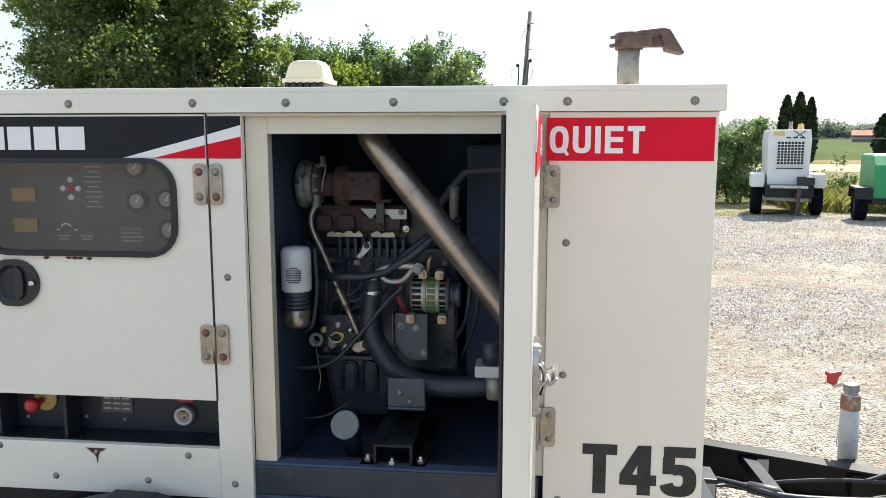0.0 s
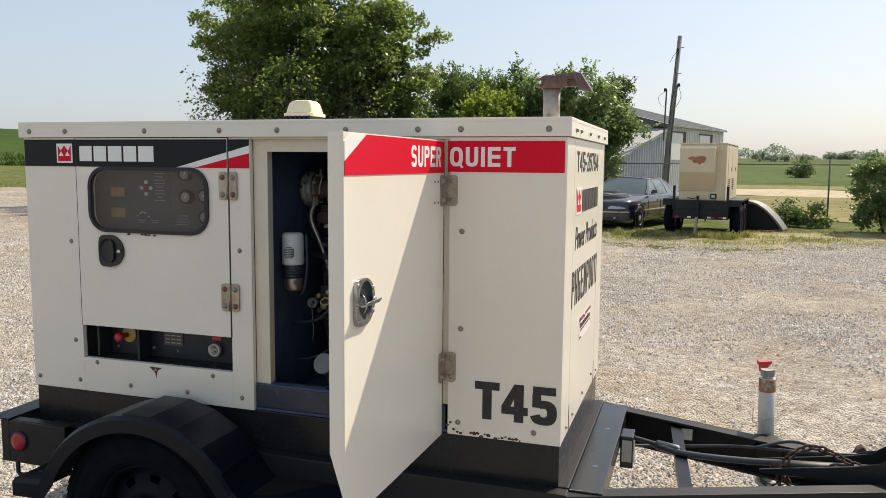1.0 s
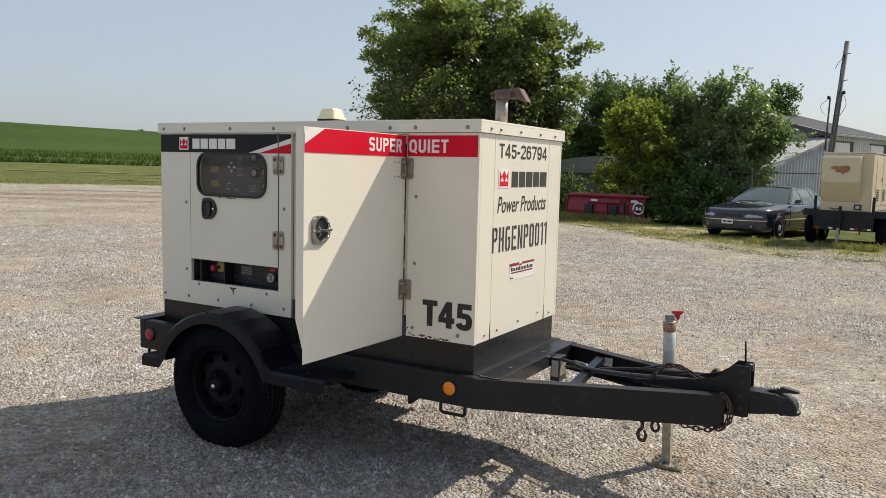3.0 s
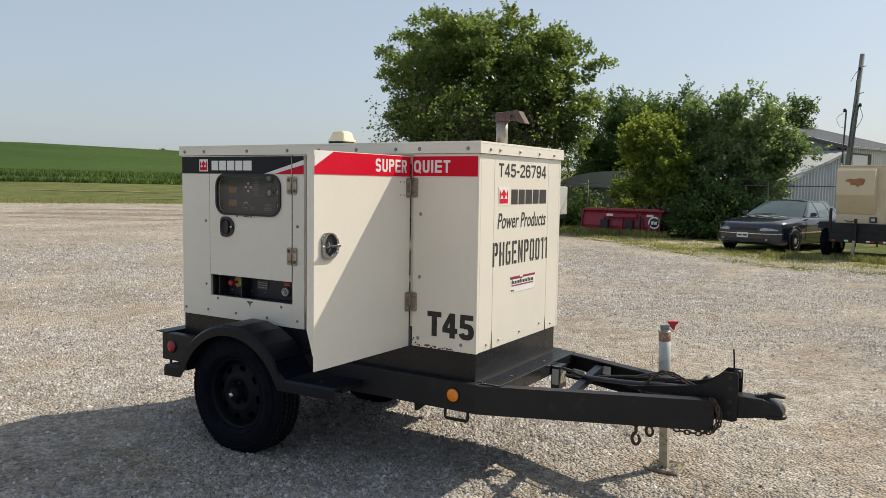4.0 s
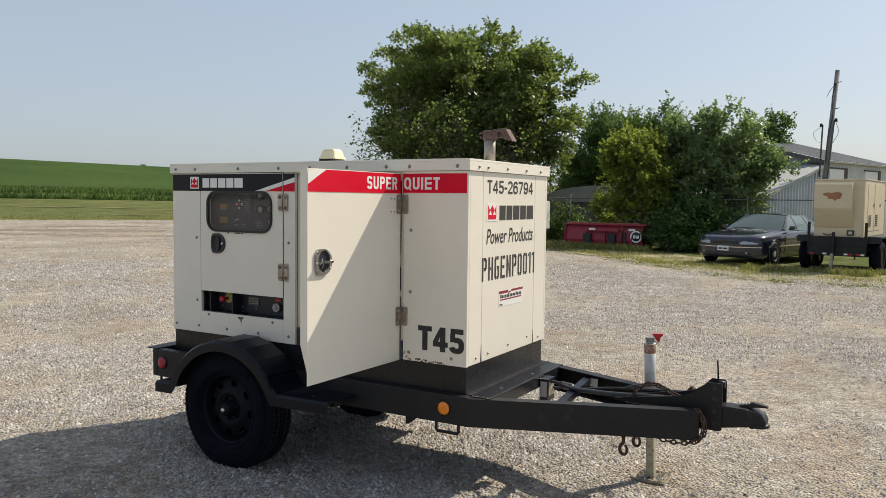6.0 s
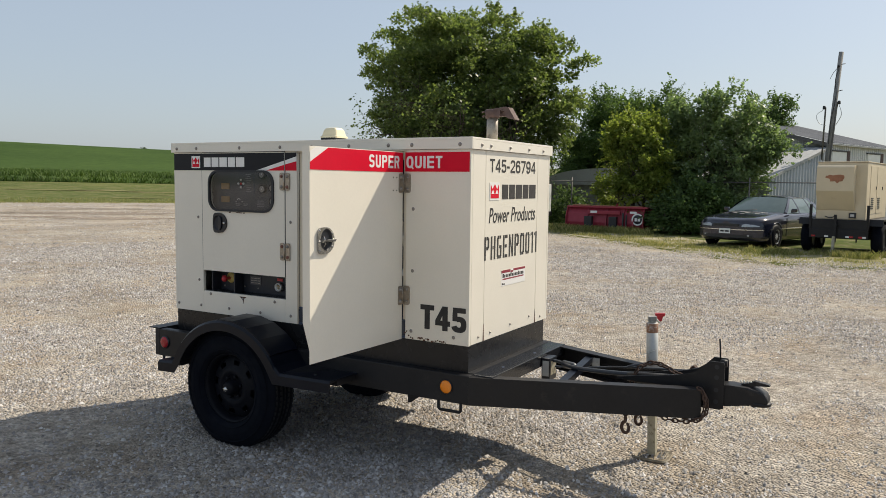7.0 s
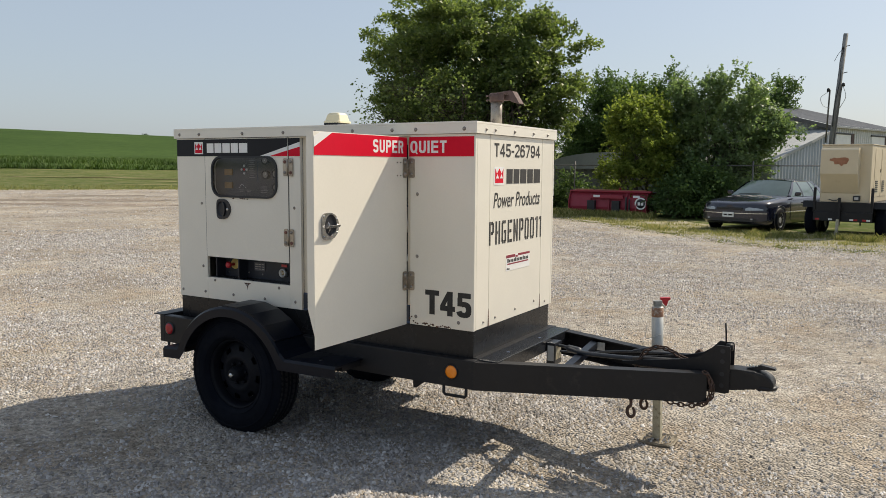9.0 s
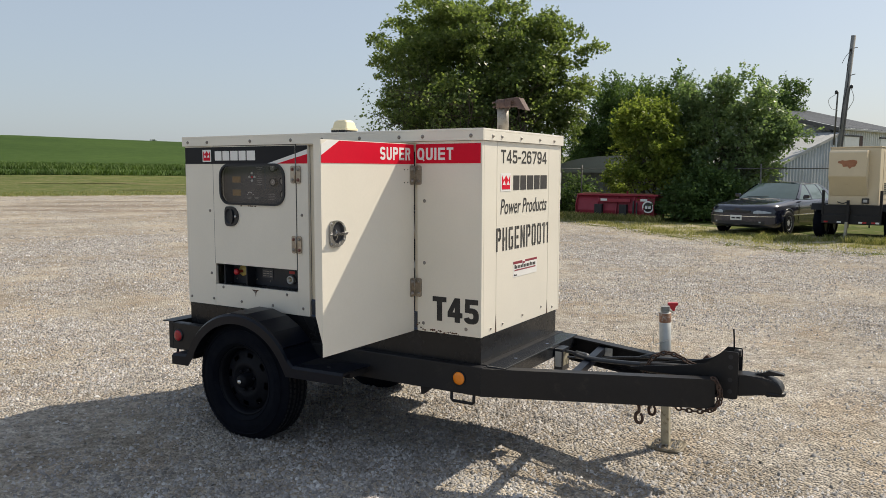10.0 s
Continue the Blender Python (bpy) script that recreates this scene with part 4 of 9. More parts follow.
def paddle_handle(parent, m, metal, label, open_lever=False):
    """A recessed paddle latch: oval flange, dished cup, grip, keyhole."""
    n = 24
    flange = []
    for k in range(n):
        c, d = math.cos(2 * math.pi * k / n), math.sin(2 * math.pi * k / n)
        flange.append((0.062 * c, 0.060 * d) if c > 0 else (-0.050 * abs(c) ** 0.4, 0.060 * math.copysign(abs(d) ** 0.55, d)))
    cup = [((0.006 + 0.040 * math.cos(2 * math.pi * k / n), 0.004 + 0.049 * math.sin(2 * math.pi * k / n)) if open_lever else (-0.012 + 0.036 * math.cos(2 * math.pi * k / n), 0.046 * math.sin(2 * math.pi * k / n))) for k in range(n)]
    bm = ring_plate(flange, cup, "y", -0.009, 0.0)
    bm.transform(m)
    fl = P("handle", bm, metal, parent, label)
    bm = bmesh.new()
    rim = [bm.verts.new((p[0], -0.0085, p[1])) for p in cup]
    low = [bm.verts.new((-0.012 + (p[0] + 0.012) * 0.8, -0.0015, p[1] * 0.8)) for p in cup]
    for k in range(n):
        bm.faces.new((rim[k], rim[(k + 1) % n], low[(k + 1) % n], low[k]))
    bm.faces.new(low)
    bm.transform(m)
    P("cup", bm, SEAL, fl, "dished latch cup")
    if open_lever:
        bm = prism([(-0.002, -0.007), (-0.020, -0.008), (-0.031, -0.005), (-0.038, 0.006), (-0.034, 0.007), (-0.028, -0.001), (-0.020, -0.004), (-0.002, -0.003)], "x", -0.036, 0.042, bev=0.001)
        tube([(-0.016, -0.006, 0.022), (-0.016, -0.016, 0.012), (-0.012, -0.018, -0.014), (-0.018, -0.012, -0.028)], 0.003, 8, bm)
        for a, b in ((-0.040, 0.045), (-0.040, -0.045), (0.046, 0.030), (0.046, -0.030)):
            lathe([(-0.013, 0.0), (-0.012, 0.005), (-0.0092, 0.006)], (a, 0, b), "y", 10, bm)
    else:
        bm = prism([(0.010, -0.044), (0.024, -0.03), (0.027, 0.0), (0.024, 0.03), (0.010, 0.044), (0.004, 0.03), (0.002, 0.0), (0.004, -0.03)], "y", -0.018, -0.002, bev=0.002)
    bm.transform(m)
    P("grip", bm, metal if open_lever else BLACK_PLASTIC, fl)
    bm = lathe([(-0.017, 0.0), (-0.017, 0.007), (-0.013, 0.008)], (0.046, 0, 0), "y", 12)
    bm.transform(m)
    P("keyhole", bm, CHROME, fl)
    return fl


paddle_handle(cdoor, pose(-1.698, -0.003, 1.257), BLACK_PLASTIC, "black plastic paddle latch")


def decal(pts, y0, material, parent, label="", name="stripe", axis="y", depth=0.0012):
    return P(name, prism(pts, axis, y0 - depth, y0), material, parent, label)


def wordmark(parent, place, widths, gap, h, material, base=None):
    """A brand word as plain blocks, upright strokes of its size and colour."""
    x = 0.0
    for w in widths:
        bm = prism([(x, 0), (x + w, 0), (x + w, h), (x, h)], "y", -0.001, 0.0)
        bm.transform(place)
        P("word_block", bm, material, parent)
        x += w + gap


def emblem(parent, place, w, h):
    bm = prism([(0, 0), (w, 0), (w, h), (0, h)], "y", -0.0010, 0.0)
    bm.transform(place)
    P("emblem", bm, DECAL_WHITE, parent, "square emblem, plain red shapes on white")
    e = w * 0.09
    bm = prism([(e, e), (w - e, e), (w - e, h * 0.90), (w * 0.74, h * 0.62), (w * 0.5, h * 0.90), (w * 0.26, h * 0.62), (e, h * 0.90)], "y", -0.0018, -0.0011)
    bm.transform(place)
    P("emblem_field", bm, DECAL_RED, parent)
    for cx in (0.30, 0.70):
        bm = prism([(w * (cx - 0.15), h * 0.36), (w * (cx + 0.15), h * 0.36), (w * cx, h * 0.60)], "y", -0.0026, -0.0019)
        bm.transform(place)
        P("emblem_mark", bm, DECAL_WHITE, parent)


# stripes on the control side
decal([(L0 + 0.003, 1.569), (-1.848, 1.569), (-1.848, 1.669), (L0 + 0.003, 1.669)], -0.0005, DECAL_BLACK, rear_side, "black vinyl stripe")
decal([(-1.842, 1.569), (-1.402, 1.569), (-1.19, 1.624), (-1.19, 1.669), (-1.842, 1.669)], -0.0035, DECAL_BLACK, cdoor, "black vinyl stripe")
decal([(-1.402, 1.569), (-1.324, 1.569), (-1.19, 1.601), (-1.19, 1.624)], -0.0035, DECAL_WHITE, cdoor, "white diagonal band")
decal([(-1.324, 1.569), (-1.19, 1.569), (-1.19, 1.601)], -0.0035, DECAL_RED, cdoor, "red vinyl wedge")
decal([(-1.184, 1.626), (-1.102, 1.648), (-1.102, 1.669), (-1.184, 1.669)], -0.0005, DECAL_BLACK, gen, "black vinyl stripe")
decal([(-1.184, 1.603), (-1.102, 1.621), (-1.102, 1.648), (-1.184, 1.626)], -0.0005, DECAL_WHITE, gen, "white diagonal band")
decal([(-1.184, 1.569), (-1.102, 1.569), (-1.102, 1.621), (-1.184, 1.603)], -0.0005, DECAL_RED, gen, "red vinyl wedge")
emblem(rear_side, pose(-1.932, -0.0018, 1.582), 0.073, 0.072)
wordmark(cdoor, pose(-1.823, -0.0049, 1.589), (0.056, 0.056, 0.060, 0.056, 0.066), 0.009, 0.056, DECAL_WHITE)
# front side panel
decal([(-0.380, 1.566), (-0.008, 1.566), (-0.008, 1.663), (-0.380, 1.663)], -0.0005, DECAL_RED, front_side, "red vinyl stripe")
face_x = lambda x, y, z: pose(x, y, z, 90, 0, 90)
sign_text("QUIET", pose(-0.373, -0.0018, 1.583), 0.212, 0.061, 0.0125, 0.0115, 0.0095, DECAL_WHITE, front_side, "white bold lettering")
sign_text("T45", pose(-0.281, -0.0006, 0.770), 0.268, 0.124, 0.031, 0.026, 0.007, STENCIL, front_side, "large black bold lettering")
# end panels
sign_text("T45-26794", pose(0.0006, 0.200, 1.568, 0, 0, 90), 0.565, 0.068, 0.0125, 0.0110, 0.0105, STENCIL, ends[1], "black unit number")
emblem(ends[1], pose(0.0006, 0.199, 1.425, 0, 0, 90), 0.113, 0.092)
wordmark(ends[1], pose(0.0006, 0.343, 1.430, 0, 0, 90), (0.072, 0.070, 0.078, 0.072, 0.086), 0.013, 0.076, STENCIL)
lettering("lettering", "Power Products", face_x(0.0006, 0.197, 1.308), 0.578, 0.078, STENCIL, ends[1], 0.006, "black italic lettering", 0.22)
def stencil_letter(ch, y, z, w, h, bm, t=0.0165, g=0.006, c=0.010):
    """One stencil character out of plates with breaks between the strokes."""
    def plate_(pts):
        prism([(y + a, z + b) for a, b in pts], "x", 0.0006, 0.0012, bm)

    def rect(a0, a1, b0, b1):
        plate_([(a0, b0), (a1, b0), (a1, b1), (a0, b1)])

    m = h * 0.44
    if ch in "PHENG0":
        if ch in "G0":
            plate_([(0, c), (t, c + 0.004), (t, h - c - 0.004), (0, h - c)])
        else:
            rect(0, t, 0, h)
    if ch in "PE":
        rect(t + g, w - (c if ch == "P" else 0), h - t, h)
        rect(t + g, w - (c if ch == "P" else 0.008), m, m + t)
    if ch == "P":
        plate_([(w - t, m + 0.004), (w, m + c), (w, h - c), (w - t, h - 0.004)])
    if ch == "E":
        rect(t + g, w, 0, t)
    if ch == "H":
        rect(w - t, w, 0, h)
        rect(t + g, w - t - g, m, m + t)
    if ch == "N":
        rect(w - t, w, 0, h)
        plate_([(t + 0.003, h - 0.012), (t + 0.003, h - 0.045), (w - t - 0.003, 0.012), (w - t - 0.003, 0.045)])
    if ch in "G0":
        for b in (0, h - t):
            rect(c * 0.7, w * 0.5 - g / 2, b, b + t)
            rect(w * 0.5 + g / 2, w - c * 0.7, b, b + t)
    if ch == "0":
        plate_([(w - t, c + 0.004), (w, c), (w, h - c), (w - t, h - c - 0.004)])
    if ch == "G":
        plate_([(w - t, c + 0.004), (w, c), (w, m), (w - t, m)])
        rect(w * 0.52, w, m + 0.001, m + t)
    if ch == "1":
        rect(w * 0.45, w * 0.45 + t, 0, h)
        plate_([(w * 0.45 - g, h), (w * 0.45 - g, h - t), (w * 0.45 - g - 0.012, h - t - 0.006), (w * 0.45 - g - 0.012, h - 0.010)])


bm = bmesh.new()
y = 0.152
for ch in "PHGENP0011":
    stencil_letter(ch, y, 1.120, 0.053 if ch != "1" else 0.034, 0.120, bm)
    y += 0.0712 if ch != "1" else 0.050
P("lettering", bm, STENCIL, ends[1], "tall black stencilled lettering")
bm = prism([(0.352, 0.968), (0.650, 0.968), (0.650, 1.052), (0.352, 1.052)], "x", 0.0005, 0.0012)
sticker = P("sticker", bm, DECAL_WHITE, ends[1], "small white label with maroon bars")
MAROON = surface("maroon_ink", (0.24, 0.02, 0.04), 0.5, vary=0.1)
word = [(0.366 + k * 0.0192, 0.366 + k * 0.0192 + (0.0135 if k % 4 else 0.0155), 1.012, 1.0275 if k % 5 else 1.0325, STENCIL) for k in range(14)]
for a, b, c, d, m in [(0.352, 0.462, 1.037, 1.052, MAROON), (0.498, 0.65, 1.040, 1.052, MAROON), (0.466, 0.494, 1.034, 1.044, MAROON), (0.366, 0.632, 1.0, 1.007, MAROON), (0.36, 0.372, 0.974, 0.983, STENCIL), (0.376, 0.394, 0.974, 0.981, STENCIL)] + word:
    P("bar", prism([(a, c), (b, c), (b, d), (a, d)], "x", 0.0013, 0.0018), m, sticker)
# rust along the lower edge of the front panel
rng = np.random.RandomState(3)
for x in np.linspace(-0.375, -0.13, 22):
    if rng.random() < 0.75:
        n = 7
        s = rng.uniform(0.003, 0.0085)
        z = 0.708 + rng.uniform(0.0, 0.012) + (0.05 * rng.random() if x < -0.34 else 0)
        P("rust_spot", prism([(x + s * rng.uniform(0.6, 1.3) * math.cos(2 * math.pi * k / n), z + s * rng.uniform(0.5, 1.0) * math.sin(2 * math.pi * k / n)) for k in range(n)], "y", -0.0008, 0.0005), RUST, front_side)
for x in (-1.615, -1.555, -1.54, -1.525, -1.50):
    P("rust_spot", prism([(x + 0.009 * rng.uniform(0.5, 1.2) * math.cos(k), 1.322 + 0.005 * rng.uniform(0.5, 1.2) * math.sin(k)) for k in (0, 1, 2, 3, 4, 5)], "y", -0.0042, -0.0025), RUST, cdoor)
P("rust_spot", prism([(-1.545, 0.8265), (-1.49, 0.8265), (-1.498, 0.820), (-1.507, 0.817), (-1.512, 0.806), (-1.5155, 0.784), (-1.519, 0.805), (-1.527, 0.812), (-1.535, 0.819)], "y", -0.0010, 0.0005), RUST, gen, "rust streak below a bolt")
P("rust_spot", prism([(-1.098, 1.674), (-1.040, 1.674), (-1.042, 1.655), (-1.05, 1.662), (-1.07, 1.668)], "y", 0.0285, 0.0295), RUST, gen)
# screw heads on the rear panel's marks on the roof cap
P("beacon_base", box(-1.032, -0.930, 0.13, 0.23, 1.7355, 1.755, 0.004), BLACK_PLASTIC)
bm = bmesh.new()
rows = []
for z, hx, hy, r in ((1.755, 0.078, 0.074, 0.015), (1.765, 0.078, 0.074, 0.015), (1.767, 0.070, 0.066, 0.014), (1.800, 0.059, 0.055, 0.014), (1.810, 0.048, 0.046, 0.016), (1.813, 0.03, 0.03, 0.012)):
    rows.append([bm.verts.new((-0.981 + 0.75 * a, 0.18 + 0.75 * b, z)) for a, b in round_rect(-hx, hx, -hy, hy, r, 4)])
for a, b in zip(rows, rows[1:]):
    for k in range(len(a)):
        bm.faces.new((a[k], a[(k + 1) % len(a)], b[(k + 1) % len(a)], b[k]))
bm.faces.new(rows[0][::-1])
bm.faces.new(rows[-1])
P("intake_cap", bm, CREAM_CAP, label="cream moulded plastic air-intake cap")
for k in range(6):
    P("cap_clip", box(-1.030 + k * 0.0178, -1.020 + k * 0.0178, 0.1225, 0.1295, 1.738, 1.756, 0.001), BLACK_PLASTIC)
# exhaust stack
ex, ey = -0.143, 0.50
P("exhaust_stack", lathe([(1.735, 0.0), (1.735, 0.031), (1.872, 0.031), (1.872, 0.026), (1.80, 0.026)], (ex, ey, 0), "z", 24), EXH, label="soot-streaked exhaust pipe")
P("exhaust_clamp", lathe([(1.868, 0.032), (1.866, 0.039), (1.908, 0.041), (1.913, 0.034), (1.905, 0.0)], (ex, ey, 0), "z", 24), EXH_RUST, label="rusty rain-cap clamp")
bm = box(ex + 0.03, ex + 0.10, ey - 0.012, ey + 0.012, 1.872, 1.900, 0.003)
box(ex + 0.02, ex + 0.06, ey - 0.03, ey - 0.022, 1.872, 1.905, 0.002, bm)
P("rain_cap_arm", bm, EXH_RUST)
P("rain_cap", prism([(ex + 0.012, 1.914), (ex + 0.09, 1.922), (ex + 0.108, 1.918), (ex + 0.150, 1.852), (ex + 0.143, 1.851), (ex + 0.10, 1.862), (ex + 0.085, 1.905), (ex + 0.012, 1.905)], "y", ey - 0.03, ey + 0.03, bev=0.003), EXH_RUST, label="open rusty exhaust rain flap")
bm = tube([(ex - 0.052, ey - 0.01, 1.876), (ex - 0.035, ey - 0.035, 1.876)], 0.006, 8)
tube([(ex - 0.052, ey - 0.02, 1.898), (ex - 0.03, ey - 0.04, 1.898)], 0.005, 8, bm)
P("clamp_bolt", bm, EXH_RUST)

# the open service door, swung out square to the side
DT = 0.036
door_m = Matrix.Translation((-0.392, -0.004, 0)) @ Matrix.Rotation(radians(-91.4), 4, "Z")
door_w = 0.708


def D(name, bm, material, parent=None, label=""):
    """Door pieces are drawn with the door hung along +x from the hinge, its outer face at y = 0, then swung open."""
    bm.transform(door_m)
    return P(name, bm, material, parent, label)


sdoor = D("service_door", box(0.0, door_w, -0.003, 0.0, 0.703, 1.664, 0.001), CREAM, None, "tall cream steel service door, open")
D("door_edge", prism([(-0.003, 0.765), (-DT - 0.005, 0.885), (-DT - 0.005, 1.664), (-0.003, 1.664)], "x", door_w - 0.003, door_w), CREAM, sdoor)
D("door_edge", box(0.0, 0.003, -DT, -0.0032, 0.80, 1.664), CREAM, sdoor)
D("door_edge", box(0.0032, door_w - 0.0032, -DT, -0.0032, 1.660, 1.664), CREAM, sdoor)
D("door_edge", box(door_w - 0.02, door_w - 0.0032, -DT - 0.005, -DT - 0.002, 0.885, 1.659), CREAM, sdoor)
D("door_lining", box(0.03, door_w - 0.03, -DT + 0.002, -0.0035, 0.90, 1.64, 0.003), BLACK_IN, sdoor, "black sound-proof lining")
D("door_seal", box(door_w - 0.045, door_w - 0.025, -DT - 0.014, -DT - 0.0055, 0.885, 1.65, 0.004), SEAL, sdoor)


def door_decal(pts, material, label="", depth=0.0012, y0=0.0005, name="stripe"):
    return D(name, prism(pts, "y", y0, y0 + depth), material, sdoor, label)


door_decal([(0.003, 1.562), (door_w - 0.003, 1.562), (door_w - 0.003, 1.596), (0.585, 1.661), (0.003, 1.661)], DECAL_RED, "red vinyl stripe")
door_decal([(door_w - 0.003, 1.596), (door_w - 0.003, 1.642), (0.665, 1.661), (0.585, 1.661)], DECAL_WHITE, "white diagonal band")
# words face outwards on the swung door
sign_text("SUPER", door_m @ Matrix.Translation((0.286, 0.0018, 1.581)) @ Matrix.Rotation(math.pi, 4, "Z"), 0.250, 0.062, 0.0125, 0.0115, 0.0105, DECAL_WHITE, sdoor, "white bold lettering")
paddle_handle(sdoor, door_m @ Matrix.Translation((0.612, 0.0005, 1.248)) @ Matrix.Rotation(math.pi, 4, "Z"), surface("dull_chrome_latch", (0.36, 0.36, 0.365), 0.24, 0.95, vary=0.25, scale=30, bump=0.03), "open chrome paddle latch", True)
for z in (1.507, 0.932):
    w, h = 0.034, 0.098
    D("hinge", prism(round_rect(0.004, 0.004 + w, z - h / 2, z + h / 2, 0.01, 3), "y", 0.0005, 0.005), HINGE_METAL, sdoor, "zinc hinge leaf")
    for dz in (-0.03, 0.03):
        o = new("bolt", bolt_me)
        o.parent = sdoor
        o.matrix_basis = door_m @ Matrix.Translation((0.022, 0.005, z + dz)) @ Matrix.Rotation(math.pi, 4, "Z")
    P("hinge", prism(round_rect(-0.384, -0.347, z - h / 2, z + h / 2, 0.01, 3), "y", -0.005, 0.0), HINGE_METAL, front_side, "zinc hinge leaf")
    P("hinge_pin", tube([(-0.389, -0.008, z - 0.046), (-0.389, -0.008, z + 0.046)], 0.0045, 10), HINGE_METAL, front_side)
    for dz in (-0.03, 0.03):
        bolt(front_side, -0.363, -0.004, z + dz)
for dx, dz in ((0.055, 1.535), (0.085, 1.535), (0.055, 1.47), (0.085, 1.47)):
    door_decal([(dx + 0.004 * math.cos(k), dz + 0.004 * math.sin(k)) for k in range(6)], STENCIL, "", 0.0008, name="screw_hole")

# control bay behind the window
panel = P("instrument_panel", box(-1.84, -1.19, 0.085, 0.10, 1.20, 1.66, 0.002), PANEL_GREY, label="dark instrument panel behind smoked glass")
panel.matrix_basis = Matrix.Translation((0, -0.045, 0))
P("bay_divider", box(-1.84, -1.19, 0.02, 0.20, 0.970, 0.978), BLACK_IN)
for x, z in ((-1.385, 1.546), (-1.383, 1.463), (-1.306, 1.468), (-1.303, 1.392)):
    g = P("gauge", lathe([(0.085, 0.0), (0.066, 0.0), (0.066, 0.019), (0.062, 0.022), (0.062, 0.026), (0.085, 0.026)], (x, 0, z), "y", 24), BLACK_PLASTIC, panel)
    P("dial", lathe([(0.0652, 0.0), (0.0652, 0.018)], (x, 0, z), "y", 20), surface("dial_face", (0.30, 0.28, 0.25), 0.5, vary=0.1), g, "pale dial face")
    P("needle", prism([(x - 0.002, z - 0.003), (x + 0.002, z - 0.003), (x + 0.009, z + 0.014)], "y", 0.0635, 0.0648), DECAL_WHITE, g)
for z in (1.476, 1.398):
    P("display", box(-1.722, -1.657, 0.078, 0.0849, z - 0.018, z + 0.018, 0.002), surface("amber_display", (0.33, 0.20, 0.075), 0.5, vary=0.2, scale=15), panel, "dull amber display")
for dx, dz, m in ((0, 0.026, DECAL_WHITE), (0, -0.026, DECAL_WHITE), (-0.024, 0, DECAL_WHITE), (0.024, 0, DECAL_WHITE), (0, 0, DECAL_RED)):
    P("button", lathe([(0.080, 0.0), (0.080, 0.006), (0.0849, 0.0075)], (-1.565 + 0.85 * dx, 0, 1.492 + 0.85 * dz), "y", 12), m, panel)
INK = surface("pale_panel_print", (0.26, 0.26, 0.26), 0.6, vary=0.1)
for k in range(9):
    w = 0.045 - 0.018 * (k % 3 == 1)
    P("print_bar", box(-1.505 - w / 2, -1.505 + w / 2, 0.0838, 0.0849, 1.545 - k * 0.0125, 1.5485 - k * 0.0125), INK, panel)
lettering("lettering", "CAUTION", Matrix.Translation((-1.436, 0.0845, 1.388)) @ pose(0, 0, 0, 90, 0, 0), 0.05, 0.008, INK, panel, 0.0, "small pale warning word")
for k in range(1, 4):
    P("print_bar", box(-1.437, -1.379 - 0.006 * (k % 2), 0.0838, 0.0849, 1.389 - k * 0.010, 1.3925 - k * 0.010), INK, panel)
P("trim_knob", tube([(-1.583 + 0.014 * math.cos(a), 0.083, 1.392 + 0.011 * math.sin(a)) for a in (radians(20 + 14 * k) for k in range(11))], 0.0018, 5), DECAL_WHITE, panel)
for x in (-1.606, -1.557):
    P("print_bar", box(x - 0.004, x + 0.004, 0.0838, 0.0849, 1.386, 1.3885), DECAL_WHITE, panel)
P("panel_seam", box(-1.462, -1.459, 0.0832, 0.0849, 1.42, 1.54), BLACK_IN, panel)
for x in (-1.62, -1.56):
    P("print_bar", box(x + 0.012, x + 0.047, 0.0838, 0.0849, 1.370, 1.374), INK, panel)
    P("print_bar", box(x + 0.016, x + 0.042, 0.0838, 0.0849, 1.362, 1.366), INK, panel)
# connection slot under the control door
SLOT = surface("dark_slot_paint", (0.014, 0.017, 0.026), 0.5, vary=0.25, scale=9, bump=0.05)
back = P("connection_panel", box(-1.846, -1.186, 0.10, 0.11, 0.82, 0.97), SLOT, label="dark recessed connection panel")
P("slot_floor", box(-1.846, -1.186, 0.0205, 0.10, 0.828, 0.840), SKIRT)
P("slot_rib", box(-1.806, -1.797, 0.03, 0.0995, 0.84, 0.966), SLOT, back)
P("slot_rib", box(-1.62, -1.612, 0.03, 0.0995, 0.84, 0.966), SLOT, back)
estop = P("stop_button", lathe([(0.0995, 0.0), (0.0995, 0.032), (0.094, 0.032), (0.094, 0.0)], (-1.712, 0, 0.918), "y", 20), YELLOW, back, "yellow emergency-stop collar")
P("mushroom", lathe([(0.094, 0.010), (0.062, 0.010), (0.058, 0.020), (0.045, 0.019), (0.038, 0.012), (0.036, 0.0)], (-1.722, 0, 0.915), "y", 20), RED_PLASTIC, estop, "red mushroom button")
soc = P("socket", lathe([(0.0995, 0.0), (0.0995, 0.026), (0.078, 0.026), (0.076, 0.022), (0.076, 0.018), (0.092, 0.017), (0.092, 0.0)], (-1.316, 0, 0.890), "y", 24), GALV, back, "round grey power socket")
for k in range(3):
    P("pin", lathe([(0.092, 0.004), (0.080, 0.004), (0.079, 0.0)], (-1.316 + 0.008 * math.cos(2.1 * k), 0, 0.890 + 0.008 * math.sin(2.1 * k)), "y", 8), BRASS, soc)
P("tag", box(-1.336, -1.294, 0.095, 0.0995, 0.924, 0.940, 0.001), RED_PLASTIC, back, "small red tag")
plate = P("rating_plate", box(-1.552, -1.465, 0.096, 0.0995, 0.888, 0.940, 0.001), PANEL_GREY, back, "dull metal rating plate, print unreadable")
for k in range(3):
    for j in range(3):
        P("print_bar", box(-1.545 + j * 0.026, -1.525 + j * 0.026, 0.0952, 0.0959, 0.897 + k * 0.014, 0.901 + k * 0.014), STEEL, plate)
